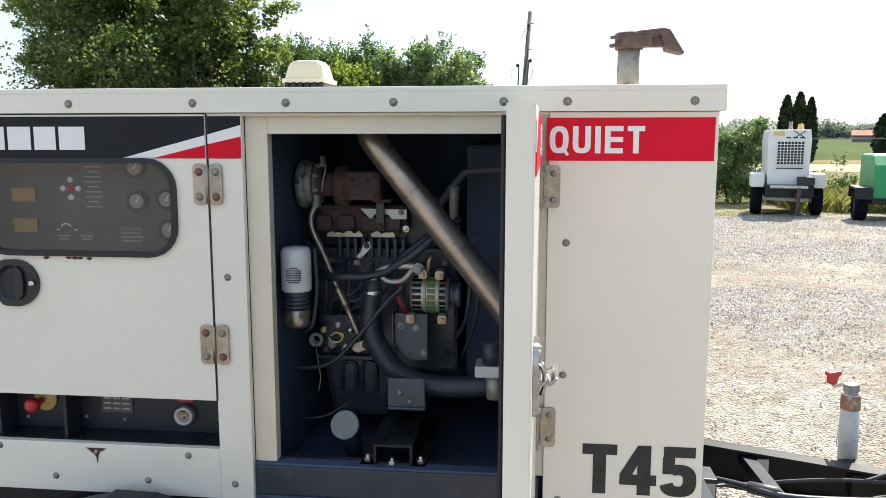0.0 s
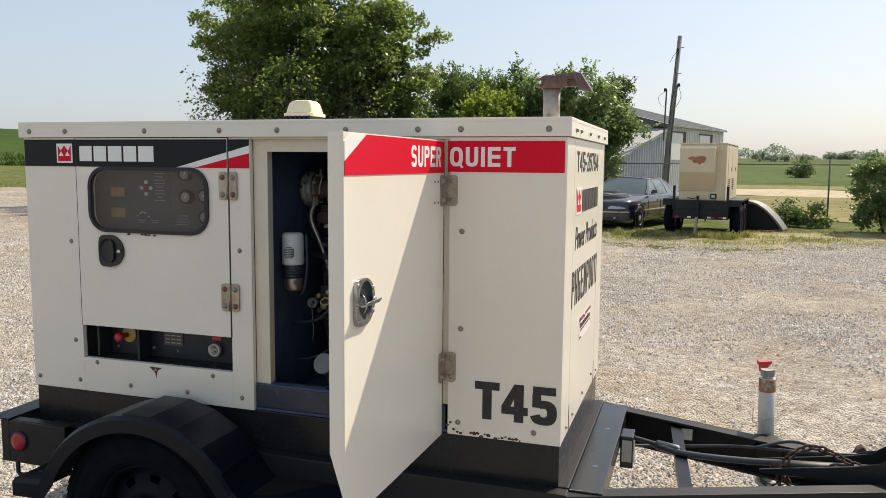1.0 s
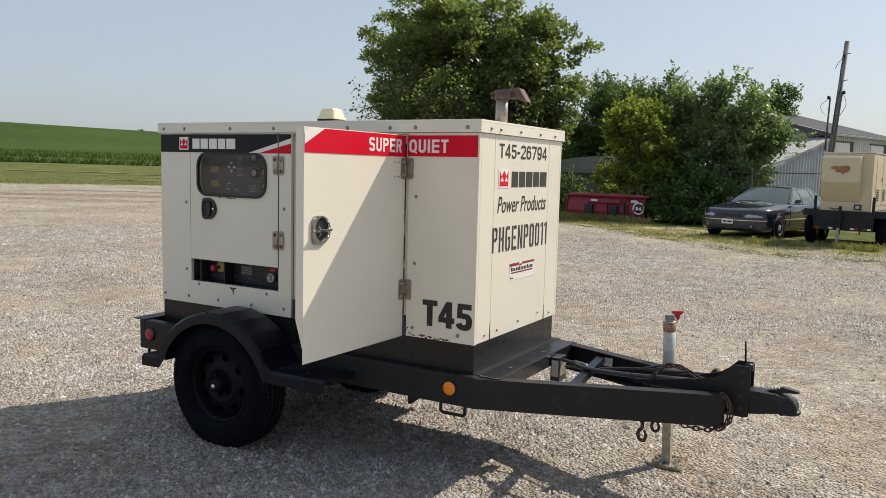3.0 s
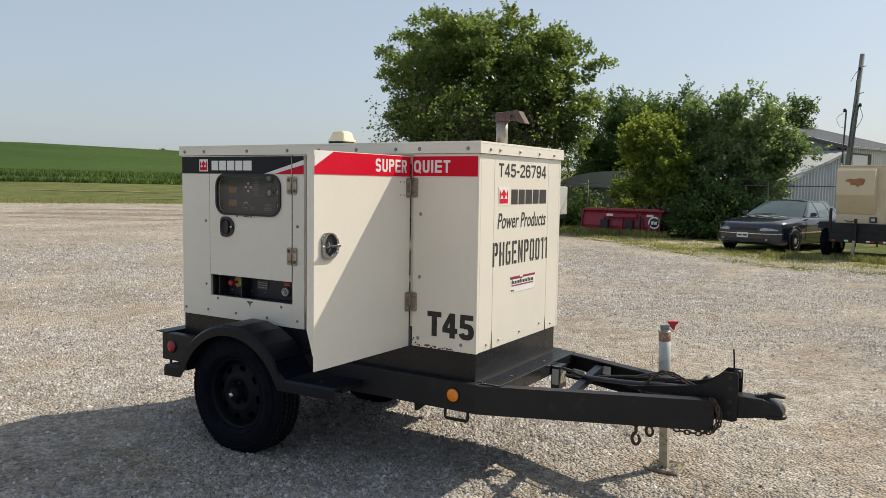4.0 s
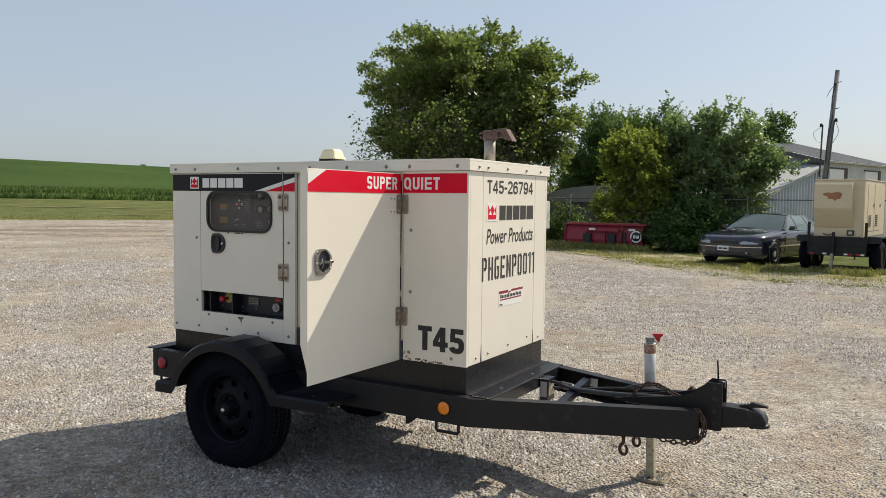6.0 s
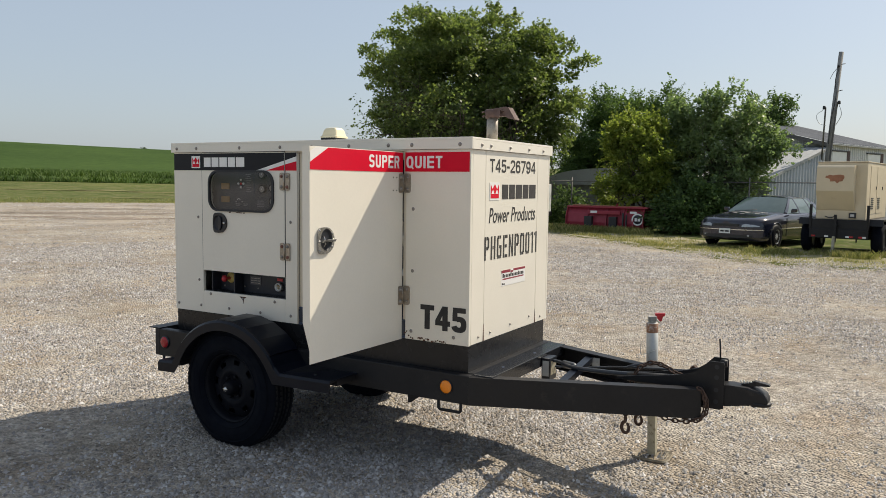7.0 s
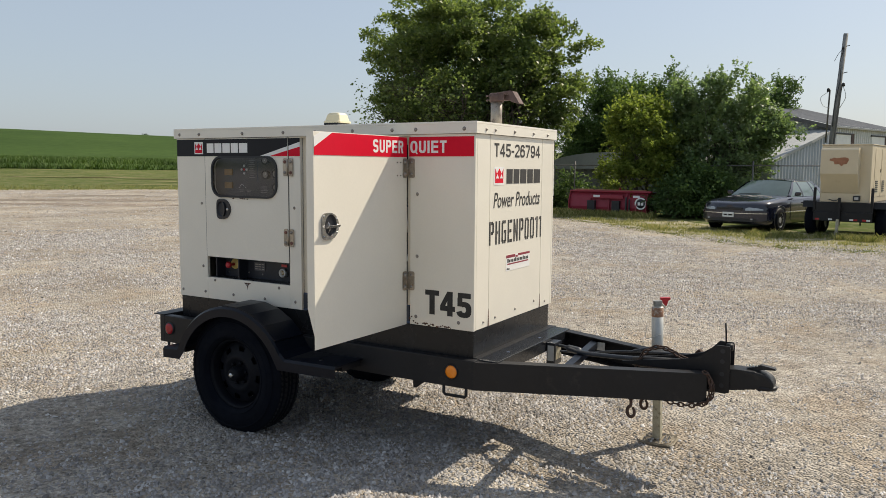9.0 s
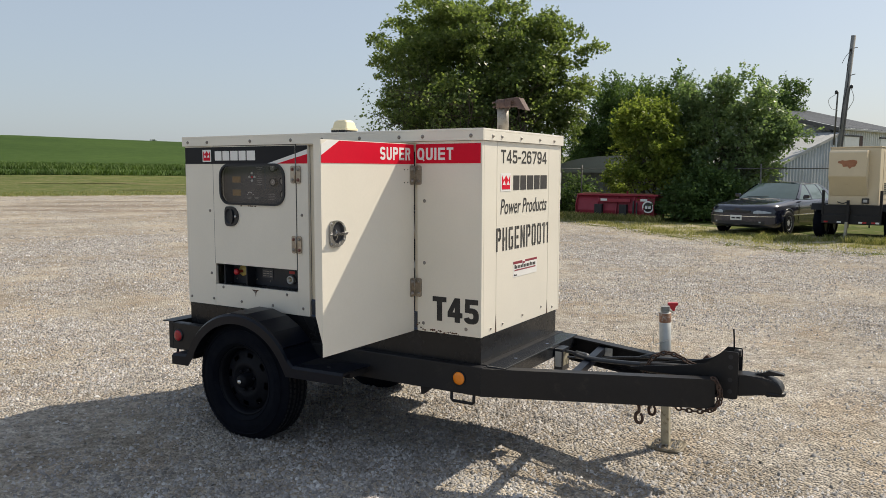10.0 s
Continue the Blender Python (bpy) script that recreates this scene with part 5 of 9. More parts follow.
for x, z in ((-1.768, 0.865), (-1.60, 0.872), (-1.49, 0.868), (-1.225, 0.878)):
    bolt(back, x, 0.099, z, size=0.6)

# ---------------- engine bay ----------------
TUBE_STEEL = surface("heat_browned_steel", (0.42, 0.36, 0.30), 0.36, 0.85, vary=0.2, scale=14, stain=(0.22, 0.16, 0.11), amount=0.36, bump=0.06)
OILY = surface("oily_black_iron", (0.038, 0.046, 0.062), 0.3, vary=0.35, scale=16, stain=(0.06, 0.05, 0.042), amount=0.36, bump=0.2)
E0 = 0.42
engine = P("engine", box(-1.04, -0.62, E0, 0.80, 0.93, 1.30, 0.012), OILY, label="black diesel engine with oily fittings")


def E(name, bm, material=ENGINE, label=""):
    return P(name, bm, material, engine, label)


def stud(x, y, z, r=0.008, out=0.012, material=BRASS, parent=None):
    """A hexagon bolt head that looks out of the bay."""
    return P("stud", lathe([(0.0, r * 1.5), (-0.002, r * 1.5), (-0.002, r), (-out, r), (-out - 0.001, r * 0.5), (-out - 0.001, 0.0)], (x, y, z), "y", 6, smooth=False), material, parent or engine)


for k in range(9):
    E("head_rib", box(-0.972 + k * 0.0235, -0.960 + k * 0.0235, E0 - 0.022, E0 - 0.0005, 1.272, 1.332, 0.003), ENGINE)
E("cylinder_head", box(-1.05, -0.66, 0.44, 0.78, 1.3005, 1.43, 0.01), OILY)
for x, z in ((-0.93, 1.17), (-0.80, 1.165), (-0.70, 1.17), (-0.97, 1.02)):
    E("core_plug", lathe([(0.0, 0.026), (-0.006, 0.026), (-0.006, 0.021), (-0.002, 0.019), (-0.002, 0.0)], (x, E0, z), "y", 20), ENGINE)
for k in range(6):
    E("block_rib", box(-1.02 + k * 0.07, -1.008 + k * 0.07, E0 - 0.012, E0 - 0.0005, 1.09, 1.26, 0.003), OILY)
    stud(-0.985 + k * 0.065, E0, 1.255, 0.007, 0.012, (ENGINE, BRASS)[k % 2])
# oil pan with two arched ribs
E("oil_pan", prism([(-1.02, 0.975), (-0.80, 0.975), (-0.82, 0.80), (-0.99, 0.80)], "y", 0.38, 0.75, bev=0.02), OILY)
E("pan_flange", box(-1.03, -0.79, 0.352, 0.3795, 0.978, 0.990, 0.003), ENGINE)
for x in (-0.958, -0.899):
    E("pan_rib", tube([(x, 0.372, 0.88), (x, 0.370, 0.950), (x + 0.006, 0.368, 0.966), (x + 0.022, 0.367, 0.970), (x + 0.037, 0.368, 0.966), (x + 0.043, 0.370, 0.950), (x + 0.043, 0.372, 0.88)], 0.006, 8), ENGINE)
# exhaust manifold, heat shields, strap
man = E("exhaust_manifold", box(-1.024, -0.762, 0.372, 0.4395, 1.350, 1.430, 0.016), RUST_IRON, "rusty cast-iron exhaust manifold")
for k in range(4):
    x = -1.0 + k * 0.066
    P("manifold_port", prism(round_rect(x - 0.024, x + 0.024, 1.356, 1.40, 0.012, 3), "y", 0.352, 0.3715, bev=0.004), RUST_IRON, man)
    for dx in (-0.018, 0.018):
        stud(x + dx, 0.352, 1.350, 0.006, 0.010, RUST, man)
ragged = np.random.RandomState(12)
for x0, x1 in ((-0.985, -0.883), (-0.858, -0.79)):
    n = 9
    top = [(x0 + (x1 - x0) * k / n, 1.351 + 0.008 * ragged.random() * (0 < k < n)) for k in range(n + 1)]
    E("heat_shield", prism([(x0, 1.342), (x1, 1.342)] + top[::-1], "y", 0.334, 0.340), ALU, "torn pale heat shield")
E("shield_plate", prism([(-0.891, 1.421), (-0.759, 1.419), (-0.759, 1.392), (-0.80, 1.392), (-0.812, 1.405), (-0.85, 1.405), (-0.862, 1.392)], "y", 0.348, 0.352), GALV, "dull grey heat-shield plate")
strap = E("strap", box(-0.843, -0.820, 0.330, 0.3385, 1.360, 1.440, 0.003), PANEL_GREY)
P("strap", box(-0.852, -0.800, 0.325, 0.360, 1.4405, 1.449, 0.002), RUST_IRON, strap)
stud(-0.8315, 0.330, 1.372, 0.008, 0.010, RUST, strap)
stud(-0.775, 0.348, 1.411, 0.006, 0.008, CAST_DIRTY)
stud(-0.765, 0.372, 1.362, 0.007, 0.012, CHROME)
# turbocharger: compressor, centre housing, turbine
turbo = E("turbocharger", lathe([(0.0, 0.022), (0.0, 0.032), (0.006, 0.046), (0.020, 0.060), (0.034, 0.064), (0.050, 0.060), (0.060, 0.050), (0.060, 0.0)], (-1.066, 0.34, 1.492), "x", 32), CAST_DIRTY, "dull turbocharger with a rusty turbine side")
P("volute", tube([(-1.046, 0.34 + 0.054 * math.cos(a), 1.492 + 0.054 * math.sin(a)) for a in (2 * math.pi * k / 24 for k in range(25))], [0.012 + 0.008 * k / 24 for k in range(25)], 10, closed=False), CAST_DIRTY, turbo)
P("clamp", lathe([(0.0, 0.050), (0.002, 0.060), (0.010, 0.060), (0.012, 0.050)], (-1.022, 0.34, 1.492), "x", 28), RUST_IRON, turbo)
for k in range(8):
    a = 2 * math.pi * k / 8 + 0.3
    P("stud", lathe([(0.0, 0.006), (0.012, 0.006), (0.014, 0.0)], (-1.012, 0.34 + 0.052 * math.cos(a), 1.492 + 0.052 * math.sin(a)), "x", 6, smooth=False), ALU, turbo)
P("centre_housing", lathe([(0.0, 0.048), (0.012, 0.050), (0.016, 0.034), (0.050, 0.032), (0.056, 0.047), (0.075, 0.047), (0.080, 0.03)], (-1.010, 0.34, 1.490), "x", 20), RUST_IRON, turbo)
P("turbine_housing", box(-0.930, -0.822, 0.290, 0.41, 1.448, 1.528, 0.012), RUST_IRON, turbo, "rusty turbine housing")
P("turbine_scroll", lathe([(0.0, 0.03), (0.006, 0.052), (0.026, 0.060), (0.044, 0.054), (0.048, 0.03)], (-0.965, 0.35, 1.485), "x", 24), RUST_IRON, turbo)
for x in (-0.898, -0.857):
    P("bolt_hole", lathe([(0.0, 0.0), (0.0, 0.006)], (x, 0.2895, 1.506), "y", 12), DECAL_BLACK, turbo)
for x, z in ((-0.920, 1.515), (-0.832, 1.515), (-0.920, 1.460), (-0.832, 1.460)):
    stud(x, 0.290, z, 0.007, 0.008, RUST, turbo)
P("oil_feed", lathe([(0.0, 0.012), (0.010, 0.012), (0.012, 0.008), (0.030, 0.008), (0.030, 0.0)], (-0.992, 0.33, 1.538), "z", 6, smooth=False), CAST_DIRTY, turbo)
P("oil_feed", tube(curve_path([(-0.992, 0.33, 1.562), (-0.985, 0.315, 1.560), (-0.978, 0.305, 1.535), (-0.985, 0.30, 1.500), (-0.99, 0.305, 1.47)], 6), 0.0035, 6), TUBE_STEEL, turbo)
P("drain_fitting", lathe([(0.0, 0.013), (0.016, 0.013), (0.016, 0.010), (0.034, 0.010), (0.034, 0.0)], (-1.004, 0.30, 1.428), "z", 6, smooth=False), CAST_DIRTY, turbo)
rod = curve_path([(-1.004, 0.30, 1.437), (-1.018, 0.295, 1.405), (-1.014, 0.29, 1.365), (-0.981, 0.29, 1.290), (-0.947, 0.29, 1.203)], 6)
low = [Vector((-0.947 + 0.023 * k / 12, 0.29, 1.203 - 0.048 * k / 12)) for k in range(1, 13)]
end = [Vector((-0.912, 0.29, 1.127)), Vector((-0.893, 0.29, 1.083)), Vector((-0.886, 0.29, 1.048))]
E("oil_return_tube", tube(rod + low + end, [0.0088] * len(rod) + [0.0095 if k % 2 else 0.0148 for k in range(12)] + [0.0088] * 3, 12), TUBE_STEEL, "steel oil return tube with a bellows")
E("tube_flange", prism([(-0.905, 1.030), (-0.888, 1.022), (-0.858, 1.035), (-0.852, 1.052), (-0.868, 1.060), (-0.898, 1.048)], "y", 0.272, 0.284, bev=0.002), ALU)
stud(-0.864, 0.272, 1.046, 0.008, 0.008, RUST)
# oil filter over a fuel bowl
fil = E("oil_filter", lathe([(1.219, 0.0), (1.219, 0.0375), (1.224, 0.040), (1.322, 0.040), (1.330, 0.037), (1.335, 0.032), (1.337, 0.0)], (-1.0245, 0.16, 0), "z", 32), WHITE_FILTER, "white spin-on filter can with dark print")
for k in range(7):
    w = (0.014, 0.019, 0.019, 0.019, 0.019, 0.019, 0.011)[k]
    P("print_bar", prism([(-1.020 - w, 1.246 + k * 0.0062), (-1.020 + w, 1.246 + k * 0.0062), (-1.020 + w, 1.2485 + k * 0.0062), (-1.020 - w, 1.2485 + k * 0.0062)], "y", 0.1192, 0.1255), PANEL_GREY, fil)
E("filter_head", lathe([(1.170, 0.0), (1.170, 0.028), (1.2185, 0.032)], (-1.0245, 0.16, 0), "z", 20), OILY)
for k in range(4):
    E("filter_rib", lathe([(0.0, 0.029), (0.004, 0.036), (0.008, 0.029)], (-1.0245, 0.16, 1.174 + k * 0.011), "z", 20), ENGINE)
E("fuel_bowl", lathe([(1.120, 0.0), (1.120, 0.024), (1.128, 0.033), (1.160, 0.035), (1.1695, 0.030)], (-1.0245, 0.16, 0), "z", 20), TUBE_STEEL, "shiny fuel bowl")
E("water_hose", tube(curve_path([(-0.975, 0.17, 1.33), (-0.972, 0.17, 1.22), (-0.985, 0.17, 1.13), (-1.01, 0.18, 1.105)], 6), 0.006, 8), HOSE)
# injection pump and its lines
inj = E("injection_pump", box(-1.0, -0.86, 0.32, 0.4195, 1.02, 1.12, 0.01), ENGINE)
P("ring_fitting", lathe([(0.0, 0.010), (-0.004, 0.020), (-0.022, 0.021), (-0.024, 0.012), (-0.008, 0.010)], (-1.006, 0.29, 1.057), "y", 20), CAST_DIRTY, inj, "bright ring fitting")
for x, z, r, m in ((-0.985, 1.085, 0.011, BRASS), (-0.962, 1.045, 0.014, CAST_DIRTY), (-0.925, 1.035, 0.012, TUBE_STEEL), (-0.945, 1.10, 0.010, ALU), (-0.91, 1.085, 0.009, CHROME), (-0.98, 1.03, 0.010, RUST_IRON), (-0.935, 1.07, 0.009, BRASS)):
    P("pump_fitting", lathe([(0.272, 0.0), (0.273, r * 0.6), (0.276, r), (0.292, r), (0.295, r * 0.7), (0.32, r * 0.7)], (x, 0, z), "y", 6, smooth=False), m, inj)
P("fuel_line", tube(curve_path([(-0.962, 0.262, 1.072), (-0.945, 0.256, 1.083), (-0.925, 0.256, 1.076), (-0.935, 0.256, 1.058), (-0.958, 0.258, 1.056), (-0.968, 0.262, 1.068)], 6), 0.0026, 6), YELLOW, inj)
P("fuel_line", tube(curve_path([(-1.006, 0.268, 1.035), (-0.995, 0.25, 0.995), (-0.990, 0.25, 0.955), (-0.996, 0.25, 0.915)], 6), 0.0016, 6), TUBE_STEEL, inj)
for pts in (((-0.98, 0.33, 1.12), (-0.96, 0.30, 1.17), (-0.90, 0.31, 1.19), (-0.86, 0.36, 1.26)), ((-0.95, 0.33, 1.12), (-0.93, 0.30, 1.16), (-0.88, 0.31, 1.175), (-0.80, 0.36, 1.26)), ((-0.92, 0.33, 1.12), (-0.90, 0.31, 1.145), (-0.85, 0.31, 1.16), (-0.75, 0.37, 1.26))):
    P("injector_line", tube(curve_path(pts, 6), 0.0038, 6), ENGINE, inj)
E("lift_clip", prism([(-0.895, 1.292), (-0.882, 1.302), (-0.872, 1.328), (-0.856, 1.334), (-0.852, 1.318), (-0.866, 1.300), (-0.884, 1.284)], "y", 0.300, 0.306, bev=0.001), GALV, "small bright clip")
stud(-0.864, 0.300, 1.322, 0.006, 0.006, RUST_IRON)
# alternator: bright bells with dark slots, green windings between
alt = E("alternator", lathe([(0.0, 0.0), (0.0, 0.040), (0.010, 0.050), (0.098, 0.050), (0.107, 0.042), (0.107, 0.0)], (-0.739, 0.30, 1.190), "x", 32), ALU, "dirty alternator with a slotted cage and green coils")
for k in range(9):
    a = radians(-76 + k * 19)
    nrm = (0, -math.cos(a), math.sin(a))
    cy, cz = 0.30 - 0.0495 * math.cos(a), 1.190 + 0.0495 * math.sin(a)
    P("slot", beam((-0.731, cy, cz), (-0.706, cy, cz), 0.010, 0.004, up=nrm), DECAL_BLACK, alt)
    P("slot", beam((-0.656, cy, cz), (-0.640, cy, cz), 0.010, 0.004, up=nrm), DECAL_BLACK, alt)
    P("coil", beam((-0.690, cy, cz), (-0.668, cy, cz), 0.0125, 0.005, up=nrm), GREEN_COIL, alt)
for x in (-0.699, -0.662):
    P("clamp_band", lathe([(0.0, 0.0505), (0.001, 0.0535), (0.005, 0.0535), (0.006, 0.0505)], (x, 0.30, 1.190), "x", 32), ALU, alt)
P("pulley", lathe([(0.0, 0.0), (0.0, 0.033), (0.008, 0.035), (0.014, 0.028), (0.022, 0.035), (0.03, 0.033), (0.03, 0.0)], (-0.630, 0.30, 1.19), "x", 24), ENGINE, alt)
for x, z in ((-0.700, 1.252), (-0.655, 1.250), (-0.735, 1.128), (-0.648, 1.128)):
    P("lug", prism(round_rect(x - 0.012, x + 0.012, z - 0.011, z + 0.013, 0.006, 2), "y", 0.245, 0.300, bev=0.002), ALU, alt)
    stud(x, 0.245, z, 0.007, 0.008, BRASS, alt)
P("bracket_arm", tube([(-0.690, 0.262, 1.255), (-0.684, 0.262, 1.290), (-0.676, 0.266, 1.30)], 0.006, 8), BRASS, alt)
loop = E("alternator_bracket", tube(curve_path([(-0.838, 0.255, 1.215), (-0.835, 0.253, 1.240), (-0.815, 0.252, 1.262), (-0.785, 0.250, 1.272), (-0.745, 0.250, 1.275), (-0.708, 0.252, 1.270)], 6), [0.012] * 10 + [0.009] * 21, 12), ALU, "cast aluminium looped bracket")
P("bracket_arm", tube(curve_path([(-0.818, 0.255, 1.245), (-0.795, 0.252, 1.232), (-0.765, 0.250, 1.232), (-0.745, 0.250, 1.245), (-0.728, 0.252, 1.268)], 6), 0.007, 10), ALU, loop)
stud(-0.712, 0.242, 1.270, 0.011, 0.010, CAST_DIRTY, loop)
for dx in (0.0, 0.006, 0.012):
    E("wire", tube(curve_path([(-0.762 + dx, 0.245, 1.225), (-0.770 + dx, 0.235, 1.20), (-0.758 + dx, 0.24, 1.165), (-0.748 + dx, 0.28, 1.14)], 5), 0.0022, 5), RED_WIRE if dx < 0.01 else HOSE)
gus = E("alternator_plate", prism([(-0.782, 1.140), (-0.690, 1.138), (-0.690, 1.010), (-0.735, 1.005), (-0.765, 1.025), (-0.782, 1.060)], "y", 0.268, 0.276, bev=0.002), ENGINE, "dark steel alternator plate")
P("plate_edge", box(-0.786, -0.7825, 0.250, 0.30, 1.055, 1.142), PANEL_GREY, gus)
for x, z in ((-0.765, 1.105), (-0.722, 1.10), (-0.70, 1.03)):
    stud(x, 0.268, z, 0.007, 0.006, CAST_DIRTY, gus)
# hoses, pipes and brackets
P("crossover_pipe", tube(curve_path([(-0.845, 0.26, 1.66), (-0.83, 0.215, 1.625), (-0.79, 0.20, 1.57), (-0.60, 0.20, 1.33), (-0.50, 0.20, 1.20), (-0.41, 0.20, 1.08)], 6), [0.036] * 31, 20), TUBE_STEEL, gen, "large dull steel exhaust crossover pipe")
neck = [Vector((-0.836, 0.25, 1.235)), Vector((-0.838, 0.248, 1.20)), Vector((-0.842, 0.246, 1.165))]
path = curve_path([(-0.844, 0.245, 1.145), (-0.842, 0.243, 1.10), (-0.825, 0.24, 1.055), (-0.775, 0.24, 0.987), (-0.697, 0.24, 0.949), (-0.588, 0.24, 0.945), (-0.496, 0.24, 0.955), (-0.40, 0.24, 0.955)], 15)
P("radiator_hose", tube(neck + path, [0.024, 0.025, 0.027] + [0.0275 + 0.0045 * (k % 2) for k in range(len(path))], 18), HOSE, gen, "thick ribbed black radiator hose")
P("hose_clamp", lathe([(0.0, 0.025), (0.003, 0.028), (0.010, 0.028), (0.013, 0.025)], (-0.838, 0.248, 1.195), "z", 20), CHROME, gen)
for pts, r in ((((-1.03, 0.33, 1.235), (-0.98, 0.28, 1.238), (-0.932, 0.25, 1.242), (-0.837, 0.25, 1.247), (-0.759, 0.25, 1.284), (-0.697, 0.25, 1.331), (-0.64, 0.27, 1.38)), 0.012), (((-0.84, 0.30, 1.22), (-0.794, 0.27, 1.257), (-0.747, 0.27, 1.305), (-0.684, 0.27, 1.352), (-0.60, 0.29, 1.40)), 0.011), (((-0.747, 0.22, 1.228), (-0.801, 0.22, 1.173), (-0.88, 0.21, 1.077), (-0.944, 0.21, 1.014), (-1.0, 0.21, 0.996), (-1.06, 0.22, 0.991)), 0.0065), (((-1.05, 0.33, 1.33), (-0.98, 0.3, 1.285), (-0.93, 0.33, 1.27)), 0.010), (((-0.62, 0.35, 1.05), (-0.585, 0.29, 1.13), (-0.57, 0.28, 1.25)), 0.006), (((-0.60, 0.35, 1.00), (-0.56, 0.29, 1.12), (-0.55, 0.28, 1.26)), 0.005), (((-0.90, 0.20, 0.90), (-0.96, 0.18, 0.87), (-1.02, 0.18, 0.86)), 0.003)):
    P("cable", tube(curve_path(pts, 8), r, 8), HOSE, gen)
P("coolant_tube", tube(curve_path([(-0.70, 0.38, 1.39), (-0.646, 0.34, 1.462), (-0.607, 0.34, 1.51), (-0.575, 0.34, 1.528), (-0.42, 0.34, 1.533)], 6), 0.010, 10), PANEL_GREY, gen)
P("thermostat_fitting", lathe([(1.34, 0.0), (1.34, 0.014), (1.37, 0.017), (1.40, 0.012), (1.45, 0.014), (1.485, 0.018), (1.49, 0.0)], (-0.625, 0.34, 0), "z", 12), STEEL, gen, "steel coolant fitting")
P("fan_shroud", box(-0.60, -0.376, 0.47, 0.88, 0.90, 1.60, 0.01), BLACK_IN, gen, "black fan shroud")
P("drain_riser", lathe([(1.0455, 0.0), (1.0455, 0.024), (1.10, 0.024), (1.105, 0.0)], (-0.507, 0.13, 0), "z", 20), HOSE, gen, "black drain fitting")
bm = box(-0.548, -0.45, 0.10, 0.18, 1.015, 1.045, 0.004)
P("drain_valve", bm, GALV, gen, "grey drain valve with a black riser")
P("drain_valve", lathe([(0.95, 0.0), (0.95, 0.02), (1.014, 0.022), (1.014, 0.0)], (-0.50, 0.14, 0), "z", 8), STEEL, gen)
P("filler_cap", lathe([(0.0, 0.0), (0.0, 0.037), (0.004, 0.039), (0.018, 0.038), (0.02, 0.0)], (0, 0, 0), "y", 28, smooth=False), surface("dull_grey_cap", (0.20, 0.21, 0.21), 0.5, vary=0.15, scale=30), gen, "round grey filler cap").matrix_basis = pose(-0.897, 0.14, 0.862, -25, 0, 0)
P("filler_neck", tube([(-0.897, 0.16, 0.855), (-0.897, 0.22, 0.80), (-0.897, 0.26, 0.72)], 0.025, 12), ENGINE, gen)
bm = prism([(-0.832, 0.797), (-0.79, 0.797), (-0.79, 0.85), (-0.705, 0.85), (-0.705, 0.797), (-0.665, 0.797), (-0.665, 0.803), (-0.698, 0.803), (-0.698, 0.857), (-0.797, 0.857), (-0.797, 0.803), (-0.832, 0.803)], "y", 0.03, 0.40)
P("engine_mount", bm, SKIRT, gen, "bent black engine mount rail")
for x, y in ((-0.815, 0.05), (-0.75, 0.035), (-0.68, 0.05)):
    P("nut", lathe([(0.796 if x == -0.75 else 0.803, 0.0), (0.803, 0.012), (0.815, 0.012), (0.815, 0.006), (0.822, 0.006), (0.822, 0.0)], (x, y, 0), "z", 6, smooth=False), CHROME, gen)
P("mount_bracket", box(-0.785, -0.685, 0.17, 0.18, 0.905, 0.985, 0.004), ENGINE, gen)
P("mount_bracket", box(-0.785, -0.685, 0.17, 0.42, 0.897, 0.905, 0.003), ENGINE, gen)
bolt(gen, -0.752, 0.17, 0.945, size=0.9)
bolt(gen, -0.725, 0.17, 0.92, size=0.7)
P("side_box", box(-1.0745, -1.062, 0.20, 0.27, 1.25, 1.31, 0.003), GALV, gen, "small grey box on the bay wall")

# ---------------- trailer frame ----------------
RZ0, RZ1 = 0.425, 0.570
for y in (-0.045, 0.945):
    P("frame_rail", box(-2.0, 0.03, y, y + 0.05, RZ0, RZ1, 0.004), CHARCOAL, label="charcoal steel frame rail")
P("front_crossmember", box(0.0305, 0.135, 0.0, 0.95, 0.505, 0.572, 0.004), FRAME_GLOSS)
P("front_crossmember", box(-0.02, 0.0295, 0.0055, 0.9445, 0.44, 0.5745, 0.003), CHARCOAL)
for x in (0.085,):
    for y in (0.22, 0.62):
        P("hole_plug", lathe([(0.5721, 0.0), (0.5725, 0.008), (0.5721, 0.0095)], (x, y, 0), "z", 10), BLACK_IN)
for x in (-0.55, -1.0, -1.4, -1.8):
    P("crossmember", box(x - 0.03, x + 0.03, 0.0055, 0.9445, 0.44, 0.56, 0.003), CHARCOAL)
# rear end of the frame
P("rear_bumper", box(-2.170, -2.13, -0.10, 1.05, 0.42, 0.5855, 0.004), CHARCOAL, label="charcoal rear frame with lamps")
P("rear_flange", box(-2.225, -2.13, -0.10, 1.05, 0.586, 0.592, 0.001), CHARCOAL)
bm = box(-2.1295, -1.86, -0.10, -0.09, 0.42, 0.585, 0.003)
box(-2.1295, -1.86, -0.0895, -0.05, 0.580, 0.586, 0.001, bm)
P("rear_rail", bm, CHARCOAL)
P("rear_rail", box(-2.1295, -1.86, 1.0, 1.05, 0.42, 0.585, 0.003), CHARCOAL)
lamp = P("tail_lamp", lathe([(0.0, 0.040), (-0.004, 0.040), (-0.008, 0.034)], (-2.080, -0.101, 0.508), "y", 24), BLACK_PLASTIC, gen)
